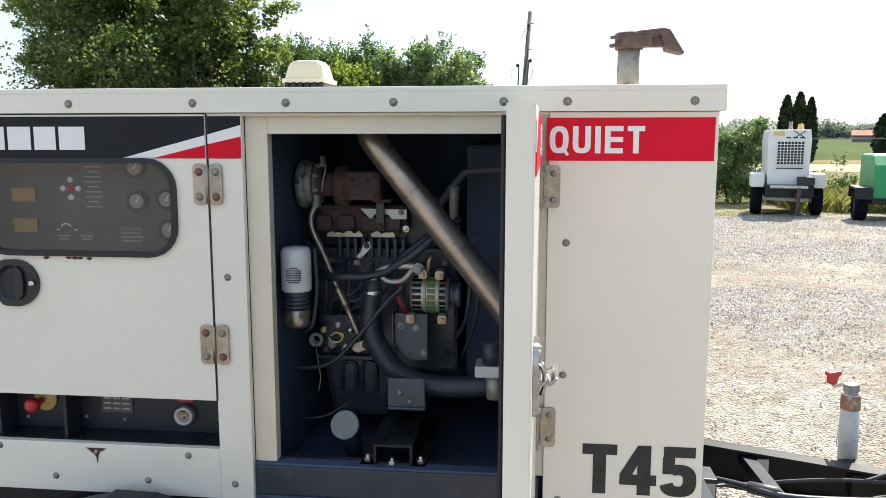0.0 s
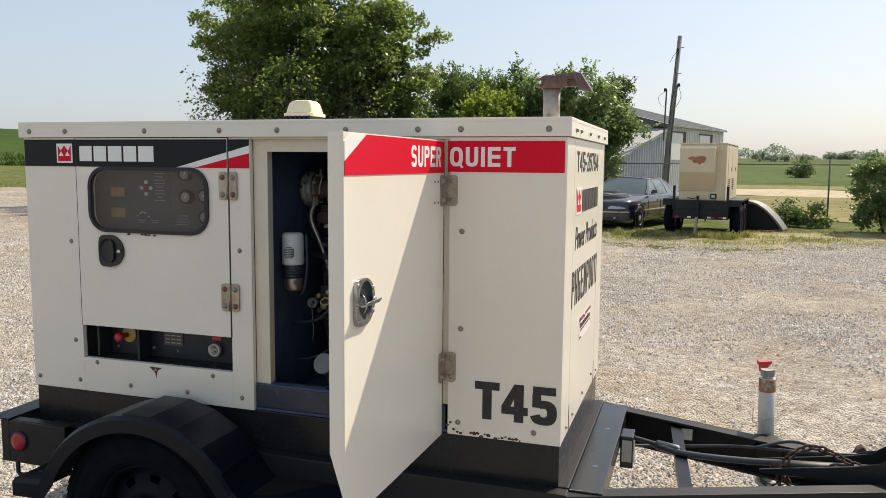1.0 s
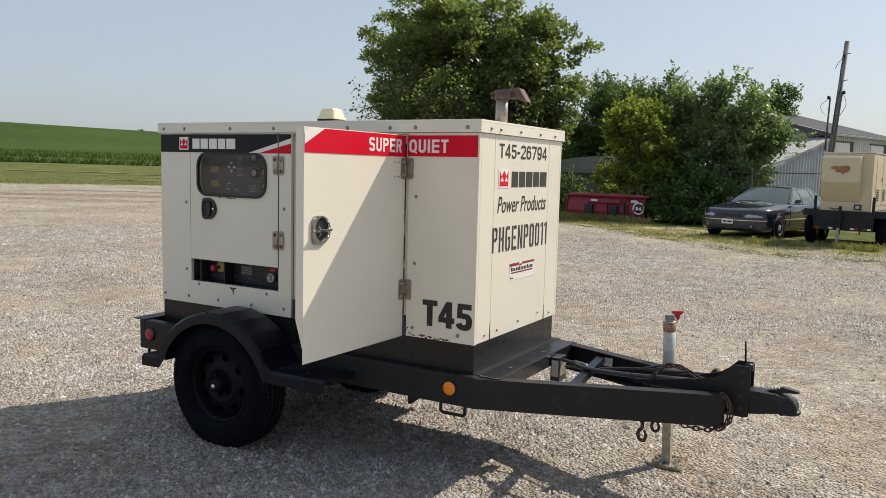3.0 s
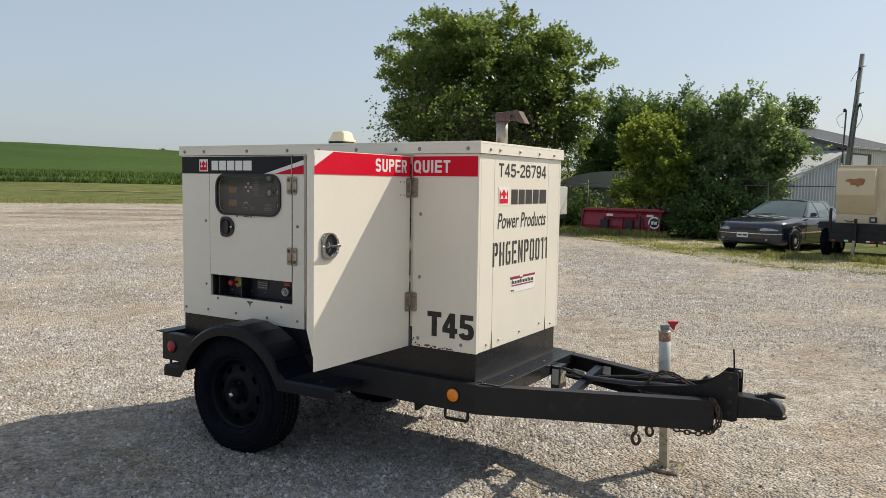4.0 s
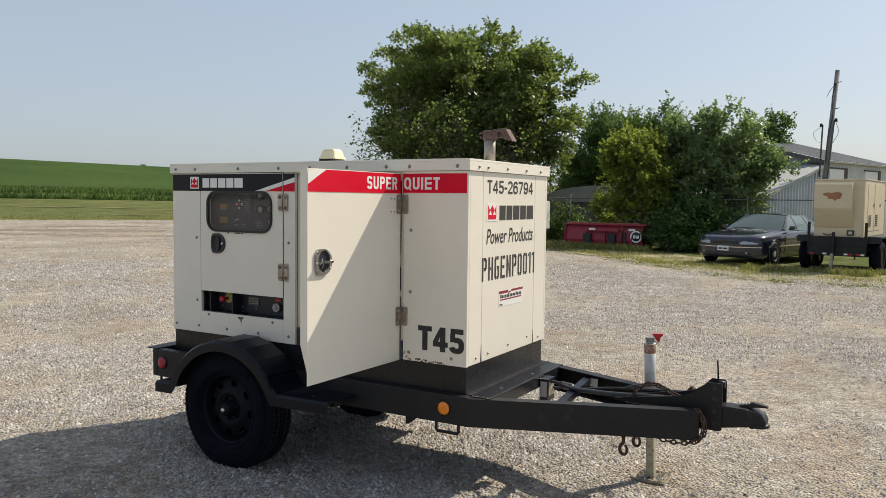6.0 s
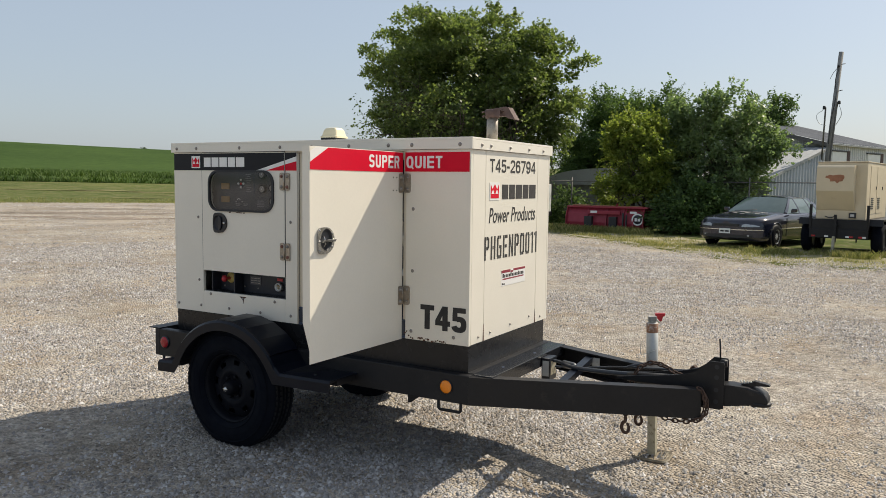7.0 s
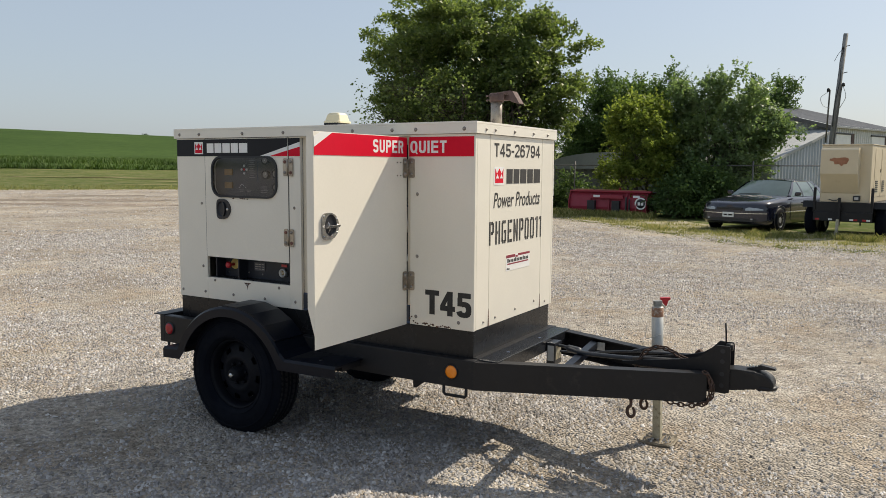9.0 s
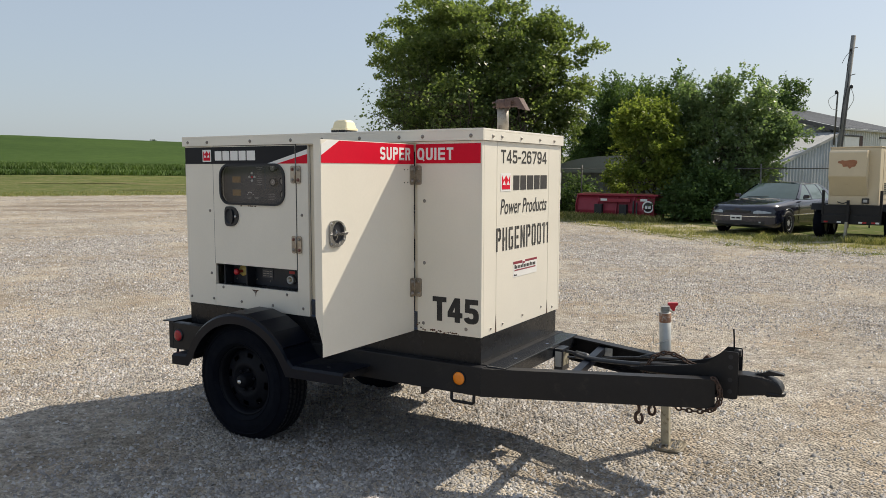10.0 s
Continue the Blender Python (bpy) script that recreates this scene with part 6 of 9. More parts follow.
P("lens", lathe([(-0.006, 0.034), (-0.010, 0.031), (-0.012, 0.018), (-0.0125, 0.0)], (-2.080, -0.101, 0.508), "y", 24), RED_LENS, lamp, "round red lens")
lamp = P("marker_lamp", lathe([(0.0, 0.037), (-0.004, 0.037), (-0.008, 0.034)], (-0.097, -0.0455, 0.502), "y", 24), BLACK_PLASTIC, gen)
P("lens", lathe([(-0.005, 0.033), (-0.011, 0.030), (-0.013, 0.016), (-0.0135, 0.0)], (-0.097, -0.0455, 0.502), "y", 24), AMBER, lamp, "round amber reflector")
P("tie_loop", tube([(-0.150, -0.03, 0.43), (-0.150, -0.03, 0.385), (-0.142, -0.03, 0.378), (-0.03, -0.03, 0.378), (-0.022, -0.03, 0.385), (-0.022, -0.03, 0.43)], 0.008, 8), CHARCOAL, label="bent steel tie-down loop")
P("tie_loop", tube([(-2.10, -0.094, 0.425), (-2.10, -0.094, 0.38), (-2.092, -0.094, 0.372), (-1.99, -0.094, 0.372), (-1.982, -0.094, 0.38), (-1.982, -0.094, 0.425)], 0.008, 8), CHARCOAL)
P("frame_tab", prism([(-0.355, 0.426), (-0.265, 0.426), (-0.335, 0.374), (-0.352, 0.372)], "y", 0.0, 0.008), CHARCOAL)
# wheels
TREAD = surface("dusty_tread_rubber", (0.016, 0.017, 0.020), 0.9, vary=0.3, scale=12, bump=0.1, spec=0.15)
WX = -1.41
for side, yo in ((-1, -0.245), (1, 1.20)):
    wheel = new("wheel")
    wheel.parent = gen
    wheel["label"] = "black trailer wheel"
    wheel.location = (WX, yo, 0.342)
    t = -side
    prof = [(0.045, 0.195), (0.012, 0.205), (0.002, 0.235), (0.004, 0.275), (0.014, 0.312), (0.028, 0.330), (0.032, 0.3405), (0.052, 0.343), (0.054, 0.336), (0.062, 0.336), (0.064, 0.3445), (0.090, 0.345), (0.092, 0.337), (0.100, 0.337), (0.102, 0.345), (0.118, 0.345), (0.120, 0.337), (0.128, 0.337), (0.130, 0.345), (0.156, 0.3445), (0.158, 0.336), (0.166, 0.336), (0.168, 0.343), (0.188, 0.3405), (0.192, 0.330), (0.206, 0.312), (0.216, 0.275), (0.218, 0.235), (0.208, 0.205), (0.175, 0.195)]
    tyre = P("tyre", lathe([(a * t * 0.93, r) for a, r in prof], (0, 0, 0), "y", 64), RUBBER, wheel, "worn black trailer tyre with grooved tread")
    if side < 0:
        # tread blocks between the grooves
        bm = bmesh.new()
        for k in range(72):
            a = 2 * math.pi * k / 72
            for y0, y1, sh in ((0.033, 0.050, 0.0), (0.168, 0.187, 0.5), (0.104, 0.116, 0.25), (0.066, 0.088, 0.4), (0.132, 0.154, 0.1)):
                b = a + sh * 2 * math.pi / 72
                q = []
                for rr in (0.3435, 0.3468):
                    for aa, yy in ((b, y0), (b + 0.056, y0 + 0.004), (b + 0.056, y1), (b, y1 - 0.004)):
                        q.append(bm.verts.new((rr * math.sin(aa), yy * 0.93, rr * math.cos(aa))))
                for f in ((4, 5, 6, 7), (0, 1, 5, 4), (1, 2, 6, 5), (2, 3, 7, 6), (3, 0, 4, 7)):
                    bm.faces.new([q[i] for i in f])
        tr = P("tread", bm, TREAD, wheel)
        tr["kind"] = "stuff"
        # raised rings on the sidewall
        for r0 in (0.222, 0.262, 0.300):
            P("sidewall_ring", lathe([(0.006, r0 - 0.004), (0.0005, r0), (0.006, r0 + 0.004)], (0, 0, 0), "y", 64), RUBBER, tyre)
    # rim: barrel, dished disc with hand holes, hub
    rim = P("rim", lathe([(a * t, r) for a, r in ((0.040, 0.196), (0.030, 0.200), (0.028, 0.192), (0.050, 0.184), (0.085, 0.178), (0.185, 0.178), (0.19, 0.196))], (0, 0, 0), "y", 48), RIM_BLACK, wheel, "black steel rim")
    bm = bmesh.new()
    nseg = 64
    rings = []
    for a, r in ((0.085, 0.178), (0.064, 0.153), (0.060, 0.128), (0.048, 0.105), (0.040, 0.085), (0.062, 0.070), (0.062, 0.046)):
        rings.append([bm.verts.new((r * math.sin(2 * math.pi * k / nseg), a * t, r * math.cos(2 * math.pi * k / nseg))) for k in range(nseg)])
    for i, (p, q) in enumerate(zip(rings, rings[1:])):
        for k in range(nseg):
            if i == 1 and k % 8 in (0, 1, 2):
                continue
            bm.faces.new((p[k], p[(k + 1) % nseg], q[(k + 1) % nseg], q[k])).smooth = True
    P("disc", bm, RIM_BLACK, rim)
    # added disc that stops light showing through the hand holes
    P("hole_backing", lathe([(0.10 * t, 0.0), (0.10 * t, 0.146), (0.17 * t, 0.146)], (0, 0, 0), "y", 32), RIM_BLACK, rim)
    P("hub", lathe([(a * t, r) for a, r in ((0.062, 0.046), (0.020, 0.040), (0.006, 0.034), (0.0, 0.022), (0.0, 0.0))], (0, 0, 0), "y", 24), RIM_BLACK, rim)
    P("grease_cap", lathe([(a * t, r) for a, r in ((0.0, 0.014), (-0.012, 0.013), (-0.016, 0.0))], (0, 0, 0), "y", 16), CHROME, rim, "small bright grease cap")
    for k in range(6):
        a = 2 * math.pi * k / 6 + 0.3
        P("lug_nut", lathe([(0.062 * t, 0.010), (0.046 * t, 0.010), (0.040 * t, 0.0)], (0.060 * math.sin(a), 0, 0.060 * math.cos(a)), "y", 6, smooth=False), RIM_BLACK, rim)
P("axle", tube([(WX, 0.0, 0.342), (WX, 0.955, 0.342)], 0.032, 12), CHARCOAL)
for y in (0.02, 0.90):
    P("leaf_spring", tube(curve_path([(WX - 0.33, y, 0.42), (WX, y, 0.315), (WX + 0.33, y, 0.42)], 6), 0.022, 8), CHARCOAL)
    for s in (-0.33, 0.33):
        P("spring_hanger", box(WX + s - 0.03, WX + s + 0.03, y - 0.03, y + 0.03, 0.375 if y < 0.5 and s > 0 else 0.425, 0.4395, 0.004), CHARCOAL)
# fenders: a folded arch with a deep outer lip
FX, FZ = -1.395, 0.297
arch = [(-1.925, 0.448), (-1.805, 0.455)] + [(FX + 0.437 * math.cos(radians(a)), FZ + 0.437 * math.sin(radians(a))) for a in range(157, 30, -6)] + [(-0.985, 0.492), (-0.645, 0.497)]
inner = [(-1.925, 0.388), (-1.790, 0.392)] + [(FX + 0.383 * math.cos(radians(a)), FZ + 0.383 * math.sin(radians(a))) for a in range(157, 30, -6)] + [(-1.03, 0.432), (-0.645, 0.438)]
for yo, yi, s in ((-0.285, -0.046, 1), (1.24, 0.996, -1)):
    bm = bmesh.new()
    lip = 0.004 * s
    loops = [[bm.verts.new((x, y, z)) for x, z in pts] for y, pts in ((yi, arch), (yo + 0.012 * s, [(x, z + 0.003) for x, z in arch]), (yo, [(x * 1.0, z - 0.010) for x, z in arch]), (yo, inner), (yo + lip, inner), (yo + 0.012 * s, [(x, z - 0.010) for x, z in arch]), (yi, [(x, z - 0.006) for x, z in arch]))]
    for a, b in zip(loops, loops[1:]):
        for k in range(len(arch) - 1):
            bm.faces.new((a[k], a[k + 1], b[k + 1], b[k]))
    for k in (0, len(arch) - 1):
        bm.faces.new([l[k] for l in loops])
    bm.normal_update()
    P("fender", bm, GLOSS_BLACK, label="black folded steel fender")
for yo, yi in ((-0.2735, -0.05), (1.228, 1.0)):
    bm = bmesh.new()
    rows = [[bm.verts.new((FX + rr * math.cos(radians(a)), y, FZ + rr * math.sin(radians(a)))) for y in (yo, yi)] for rr, aa in ((0.4375, (96, 82, 68, 54, 40)), (0.4465, (40, 54, 68, 82, 96))) for a in aa]
    for a, b in zip(rows, rows[1:] + rows[:1]):
        bm.faces.new((a[0], a[1], b[1], b[0]))
    bm.faces.new([r[0] for r in rows])
    bm.faces.new([r[1] for r in rows][::-1])
    P("lap_plate", bm, GLOSS_BLACK, label="lapped plate welded on the fender")
for x in (-1.93, -1.40, -0.80):
    P("fender_bolt", lathe([(0.0, 0.0), (0.006, 0.010), (0.0, 0.012)], (x + (0.06 if x < -1.9 else 0), -0.20, {-1.93: 0.452, -1.40: 0.735, -0.80: 0.497}[x]), "z", 8), CHARCOAL)
P("fender_stay", box(-1.0, -0.66, -0.20, -0.0455, 0.455, 0.495, 0.003), CHARCOAL)
P("fender_stay", box(-1.91, -1.83, -0.20, -0.1005, 0.41, 0.446, 0.003), CHARCOAL)

# ---------------- drawbar ----------------
C = 0.475
for s, lab in ((-1, "charcoal steel drawbar beam, channel section"), (1, "")):
    a = Vector((0.022, C + s * 0.517, 0))
    b = Vector((1.048, C + s * 0.1216, 0))
    inn = Vector((0, -s * 0.055, 0))
    mid = (RZ0 + RZ1 - 0.005) / 2
    bm = beam(a + Vector((0, 0, mid)), b + Vector((0, 0, mid)), 0.008, 0.140, 0.001)
    web = P("drawbar_beam", bm, CHARCOAL, label=lab)
    for z in (RZ0 + 0.0045, 0.560):
        P("flange", beam(a + inn * 0.55 + Vector((0, 0, z)), b + inn * 0.55 + Vector((0, 0, z)), 0.055, 0.009, 0.001), CHARCOAL, web)
P("plate_sticker", prism([(0.355, 0.50), (0.40, 0.50), (0.40, 0.545), (0.355, 0.545)], "y", 0.8, 0.802), GALV).matrix_basis = Matrix.Identity(4)
bm = beam((0.333, 0.85, 0.545), (0.393, 0.14, 0.515), 0.036, 0.008)
beam((0.316, 0.85, 0.532), (0.376, 0.14, 0.502), 0.008, 0.034, 0.0, bm)
beam((0.350, 0.85, 0.532), (0.410, 0.14, 0.502), 0.008, 0.034, 0.0, bm)
P("cross_channel", bm, GLOSS_BLACK, label="channel strap between the beams")
P("junction_box", box(0.136, 0.185, 0.60, 0.70, 0.43, 0.555, 0.004), BLACK_PLASTIC, label="small black box with a pale sticker")
P("sticker", box(0.1851, 0.1862, 0.615, 0.685, 0.46, 0.535), JACK_LEG)
P("sticker", box(0.143, 0.180, 0.5982, 0.5997, 0.455, 0.54), JACK_PAINT)
# loom from the body to the coupler
loom = curve_path([(0.12, 0.72, 0.52), (0.24, 0.60, 0.545), (0.36, 0.52, 0.545), (0.55, 0.50, 0.55), (0.75, 0.50, 0.56), (0.95, 0.49, 0.565)], 8)
P("cable_loom", tube(loom, [0.009 if k < 10 else 0.012 for k in range(len(loom))], 10), HOSE, label="sleeved wiring loom")
P("cable", tube(curve_path([(0.14, 0.66, 0.50), (0.30, 0.70, 0.50), (0.55, 0.66, 0.545), (0.80, 0.55, 0.59), (0.98, 0.56, 0.60)], 8), 0.006, 8), HOSE)
P("cable", tube(curve_path([(0.62, 0.60, 0.57), (0.75, 0.62, 0.60), (0.88, 0.58, 0.585), (1.0, 0.55, 0.62)], 8), 0.006, 8), HOSE)
P("loom_sleeve", lathe([(0.0, 0.012), (0.005, 0.019), (0.09, 0.021), (0.10, 0.012)], (0, 0, 0), "x", 14), HOSE).matrix_basis = pose(0.27, 0.58, 0.545, 0, 0, -28)
# coupler housing
for y in (C - 0.055, C + 0.047):
    P("coupler_plate", prism([(0.62, 0.545), (0.62, 0.556), (0.72, 0.572), (0.90, 0.600), (0.985, 0.618), (1.03, 0.650), (1.065, 0.690), (1.13, 0.690), (1.135, 0.675), (1.135, 0.470), (1.115, 0.462), (1.065, 0.465), (1.04, 0.490), (1.035, 0.545)], "y", y, y + 0.008, bev=0.002), CHARCOAL, label="charcoal coupler side plate with bolt holes")
    for z in (0.665, 0.615, 0.555, 0.50):
        P("plate_hole", lathe([(-0.0006, 0.0), (-0.0006, 0.011)], (1.10, y if y < C else y + 0.009, z), "y", 14), SEAL)
P("coupler_tube", tube([(0.66, C, 0.548), (0.72, C, 0.552), (1.05, C, 0.570)], [0.022, 0.028, 0.030], 16), CHARCOAL, label="black brake actuator tube")
P("coupler_body", prism([(1.04, 0.482), (1.04, 0.580), (1.17, 0.584), (1.24, 0.584), (1.29, 0.574), (1.314, 0.558), (1.327, 0.536), (1.327, 0.512), (1.262, 0.506), (1.245, 0.496), (1.20, 0.492), (1.14, 0.482)], "y", C - 0.046, C + 0.046, bev=0.012), CHARCOAL, label="black ball coupler head")
P("coupler_lip", lathe([(0.500, 0.0), (0.500, 0.050), (0.510, 0.054), (0.516, 0.050), (0.516, 0.0)], (1.285, C, 0), "z", 24), CHARCOAL)
P("coupler_latch", prism([(1.20, 0.590), (1.245, 0.598), (1.262, 0.612), (1.325, 0.602), (1.33, 0.593), (1.27, 0.592), (1.255, 0.580), (1.225, 0.580)], "y", C - 0.016, C + 0.016, bev=0.003), CHARCOAL, label="coupler latch lever")
P("latch_spring", tube([(1.195 + 0.0022 * k, C + 0.009 * math.cos(k * 0.9), 0.597 + 0.009 * math.sin(k * 0.9)) for k in range(36)], 0.0022, 5), GALV)
P("brake_lever", tube([(1.10, C + 0.02, 0.69), (1.098, C + 0.02, 0.74), (1.094, C + 0.02, 0.785)], 0.004, 8), CHARCOAL, label="thin upright breakaway rod")
P("lever_knob", lathe([(0.0, 0.0), (0.0, 0.018), (0.03, 0.018), (0.03, 0.0)], (1.105, C + 0.005, 0.675), "x", 10), CHARCOAL)
P("brake_box", prism([(0.935, 0.590), (0.985, 0.590), (0.978, 0.612), (0.962, 0.628), (0.945, 0.615)], "y", 0.56, 0.60, bev=0.006), DARK_RUST, label="small rusty brake fitting")


def chain(points, link=0.034, wire=0.0045, label="rusty safety chain"):
    """Oval links along a line, each turned a quarter against the last."""
    pts = curve_path(points, 10)
    acc, last = 0.0, pts[0]
    first = None
    k = 0
    for p in pts[1:]:
        acc += (p - last).length
        if acc >= link * 0.72:
            d = (p - last).normalized()
            oval = [(0.5 * link * math.cos(2 * math.pi * i / 10), 0.3 * link * math.sin(2 * math.pi * i / 10)) for i in range(11)]
            q = d.to_track_quat("X", "Z").to_matrix().to_4x4()
            mm = Matrix.Translation(p) @ q @ Matrix.Rotation(math.pi / 2 * (k % 2) + 0.3, 4, "X")
            o = P("chain_link", tube([mm @ Vector((a, b, 0)) for a, b in oval], wire, 6, closed=False), DARK_RUST, first or gen, label if first is None else "")
            if first is None:
                first = o
            k += 1
            acc = 0.0
        last = p


chain([(0.70, 0.47, 0.44), (0.69, 0.45, 0.53), (0.72, 0.46, 0.60), (0.78, 0.47, 0.635), (0.84, 0.48, 0.625), (0.90, 0.47, 0.60), (1.0, 0.43, 0.58)])
chain([(1.02, 0.36, 0.575), (1.056, 0.345, 0.555), (1.068, 0.34, 0.50), (1.058, 0.34, 0.44), (1.01, 0.335, 0.412), (0.93, 0.33, 0.405), (0.86, 0.34, 0.41)], 0.03, 0.004)
chain([(1.03, 0.365, 0.57), (1.068, 0.355, 0.53), (1.075, 0.35, 0.47), (1.045, 0.345, 0.425), (0.98, 0.345, 0.418)], 0.026, 0.0036)
chain([(0.88, 0.36, 0.42), (0.80, 0.42, 0.41), (0.74, 0.47, 0.45), (0.72, 0.55, 0.50)], 0.03, 0.004)


def hook(x, y, z, s=1.0):
    pts = [(0, 0, 0.075), (0, 0, 0.045), (-0.014, 0, 0.03), (-0.020, 0, 0.006), (-0.010, 0, -0.018), (0.010, 0, -0.020), (0.021, 0, -0.002), (0.019, 0, 0.018), (0.010, 0, 0.034)]
    bm = tube([Vector(p) * s + Vector((x, y, z)) for p in curve_path(pts, 4)], [0.0095 * s] * 20 + [0.0085 * s] * 8 + [0.007 * s] * 5, 8)
    lathe([(-0.006 * s, 0.008 * s), (-0.006 * s, 0.018 * s), (0.006 * s, 0.018 * s), (0.006 * s, 0.008 * s)], (x, y, z + 0.09 * s), "y", 14, bm)
    P("safety_hook", bm, DARK_RUST, label="rusty safety hook")


hook(0.724, 0.245, 0.352, 0.85)
hook(0.742, 0.40, 0.352, 0.80)
# jack
JX, JY = 0.0, 0.0
jack = new("jack")
jack.parent = gen
jack["label"] = "grey trailer jack with a red crank handle, foot on the ground"
jack.matrix_basis = Matrix.Translation((0.688, 0.880, 0)) @ Matrix.Rotation(radians(1.6), 4, "X") @ Matrix.Rotation(radians(-1.3), 4, "Y")


def J(name, bm, material, label=""):
    return P(name, bm, material, jack, label)


J("jack_tube", lathe([(0.34, 0.0), (0.34, 0.031), (0.768, 0.031), (0.768, 0.0)], (JX, JY, 0), "z", 20), JACK_PAINT, "grey jack tube, rusty at the top")
J("jack_tube", lathe([(0.715, 0.0313), (0.766, 0.0316), (0.7684, 0.026)], (JX, JY, 0), "z", 20), surface("brown_rust_wash", (0.24, 0.125, 0.075), 0.85, vary=0.45, scale=22, stain=(0.40, 0.36, 0.32), amount=0.42, bump=0.15), "rust-stained rim")
J("jack_gear", prism(round_rect(-0.023, 0.023, -0.019, 0.019, 0.010, 3), "z", 0.776, 0.802), CAST_DIRTY, "grey jack gear cap").matrix_basis = pose(JX, JY, 0, 0, 0, 30)
J("jack_gear", lathe([(0.768, 0.0), (0.768, 0.022), (0.776, 0.022)], (JX, JY, 0), "z", 16), GALV)
J("jack_crank", tube([(0.0, 0.0, 0.790), (0.0, 0.05, 0.786), (0.0, 0.145, 0.742), (0.0, 0.156, 0.744), (0.0, 0.158, 0.760)], 0.006, 8), GALV)
J("jack_handle", prism([(-0.017, 0.0), (0.008, 0.0), (0.010, 0.028), (0.026, 0.032), (0.027, 0.046), (-0.029, 0.046), (-0.028, 0.032), (-0.015, 0.028)], "y", -0.012, 0.012, bev=0.003), RED_PLASTIC, "red plastic crank handle").matrix_basis = pose(0.0, 0.158, 0.748, 0, 0, 25)
J("jack_leg", box(JX + 0.002 - 0.022, JX + 0.002 + 0.022, JY - 0.022, JY + 0.022, 0.03, 0.345, 0.004), JACK_LEG, "muddy square jack leg")
J("jack_leg", lathe([(0.335, 0.036), (0.35, 0.036), (0.35, 0.0)], (JX, JY, 0), "z", 16), JACK_PAINT)
bm = bmesh.new()
rows = []
for z, s in ((0.016, 0.092), (0.026, 0.098), (0.034, 0.092), (0.026, 0.078), (0.024, 0.03)):
    rows.append([bm.verts.new((JX + 0.01 + a, JY - 0.005 + b, z)) for a, b in round_rect(-s, s, -s * 0.92, s * 0.92, s * 0.45, 4)])
for a, b in zip(rows, rows[1:]):
    for k in range(len(a)):
        bm.faces.new((a[k], a[(k + 1) % len(a)], b[(k + 1) % len(a)], b[k]))
bm.faces.new(rows[0][::-1])
bm.faces.new(rows[-1])
J("jack_foot", bm, surface("muddy_rusty_foot", (0.20, 0.165, 0.115), 0.9, vary=0.35, scale=25, stain=(0.36, 0.33, 0.26), amount=0.42, bump=0.3), "dished steel foot full of gravel")
bm = bmesh.new()
rngj = np.random.RandomState(6)
for k in range(60):
    a, q = rngj.uniform(0, 2 * math.pi), 0.080 * rngj.random() ** 0.5
    c = rngj.uniform(0.005, 0.012)
    vs = [bm.verts.new((0.01 + q * math.cos(a) + rngj.uniform(-c, c), -0.005 + q * math.sin(a) * 0.9 + rngj.uniform(-c, c), 0.027 + (c * 1.4 if i > 2 else 0.0) + rngj.uniform(0, 0.004))) for i in range(5)]
    bmesh.ops.convex_hull(bm, input=vs)
J("foot_gravel", bm, STONES, "gravel heaped in the foot")["kind"] = "stuff"
J("jack_wire", tube(curve_path([(-0.034, -0.02, 0.415), (-0.02, -0.045, 0.375), (0.03, -0.045, 0.352), (0.07, -0.04, 0.385), (0.075, -0.03, 0.43)], 5), 0.0035, 5), HOSE)
J("jack_wire", tube(curve_path([(-0.036, -0.02, 0.40), (0.0, -0.048, 0.345), (0.045, -0.04, 0.36), (0.05, -0.03, 0.42)], 5), 0.003, 5), HOSE)
J("jack_bracket", box(-0.045, 0.045, -0.16, -0.032, 0.47, 0.55, 0.005), CHARCOAL)
J("jack_wire", tube(curve_path([(JX - 0.05, JY - 0.04, 0.66), (JX - 0.052, JY - 0.04, 0.60), (JX - 0.03, JY - 0.035, 0.60), (JX + 0.03, JY - 0.036, 0.625)], 4), 0.0015, 5), JACK_PAINT)
J("jack_wire", tube(curve_path([(JX - 0.03, JY - 0.04, 0.40), (JX + 0.02, JY - 0.05, 0.33), (JX + 0.06, JY - 0.06, 0.36), (JX + 0.16, JY - 0.1, 0.42)], 5), 0.003, 5), HOSE)

# ---------------- parked machines, buildings, fence ----------------
TAN = surface("tan_enamel", (0.60, 0.51, 0.36), 0.5, vary=0.06, scale=3, stain=(0.42, 0.33, 0.20), amount=0.30, bump=0.04)
CAR_PAINT = surface("dusty_dark_blue_car_paint", (0.016, 0.018, 0.033), 0.13, 0.0, vary=0.25, scale=3, stain=(0.030, 0.030, 0.038), amount=0.36, bump=0.003, coat=0.4)
PEELED = surface("peeled_clear_coat", (0.19, 0.185, 0.18), 0.7, vary=0.4, scale=14, bump=0.1)
CAR_TRIM = surface("dark_car_trim", (0.018, 0.018, 0.02), 0.5, vary=0.2)
# opaque panes: reflections and see-through brightness are put into an even teal
CAR_GLASS = surface("car_glass_reflection_tint", (0.060, 0.090, 0.088), 0.08, vary=0.1, bump=0.0)
CAR_SIDE_GLASS = surface("side_glass_view_tint", (0.13, 0.18, 0.18), 0.1, vary=0.1, bump=0.0)
LAMP_GLASS = surface("hazed_headlamp", (0.36, 0.38, 0.40), 0.2, 0.3, vary=0.15, scale=20, coat=0.5)
HUBCAP = surface("dulled_silver_hubcap", (0.66, 0.67, 0.67), 0.45, 0.1, vary=0.15, scale=14, bump=0.05)
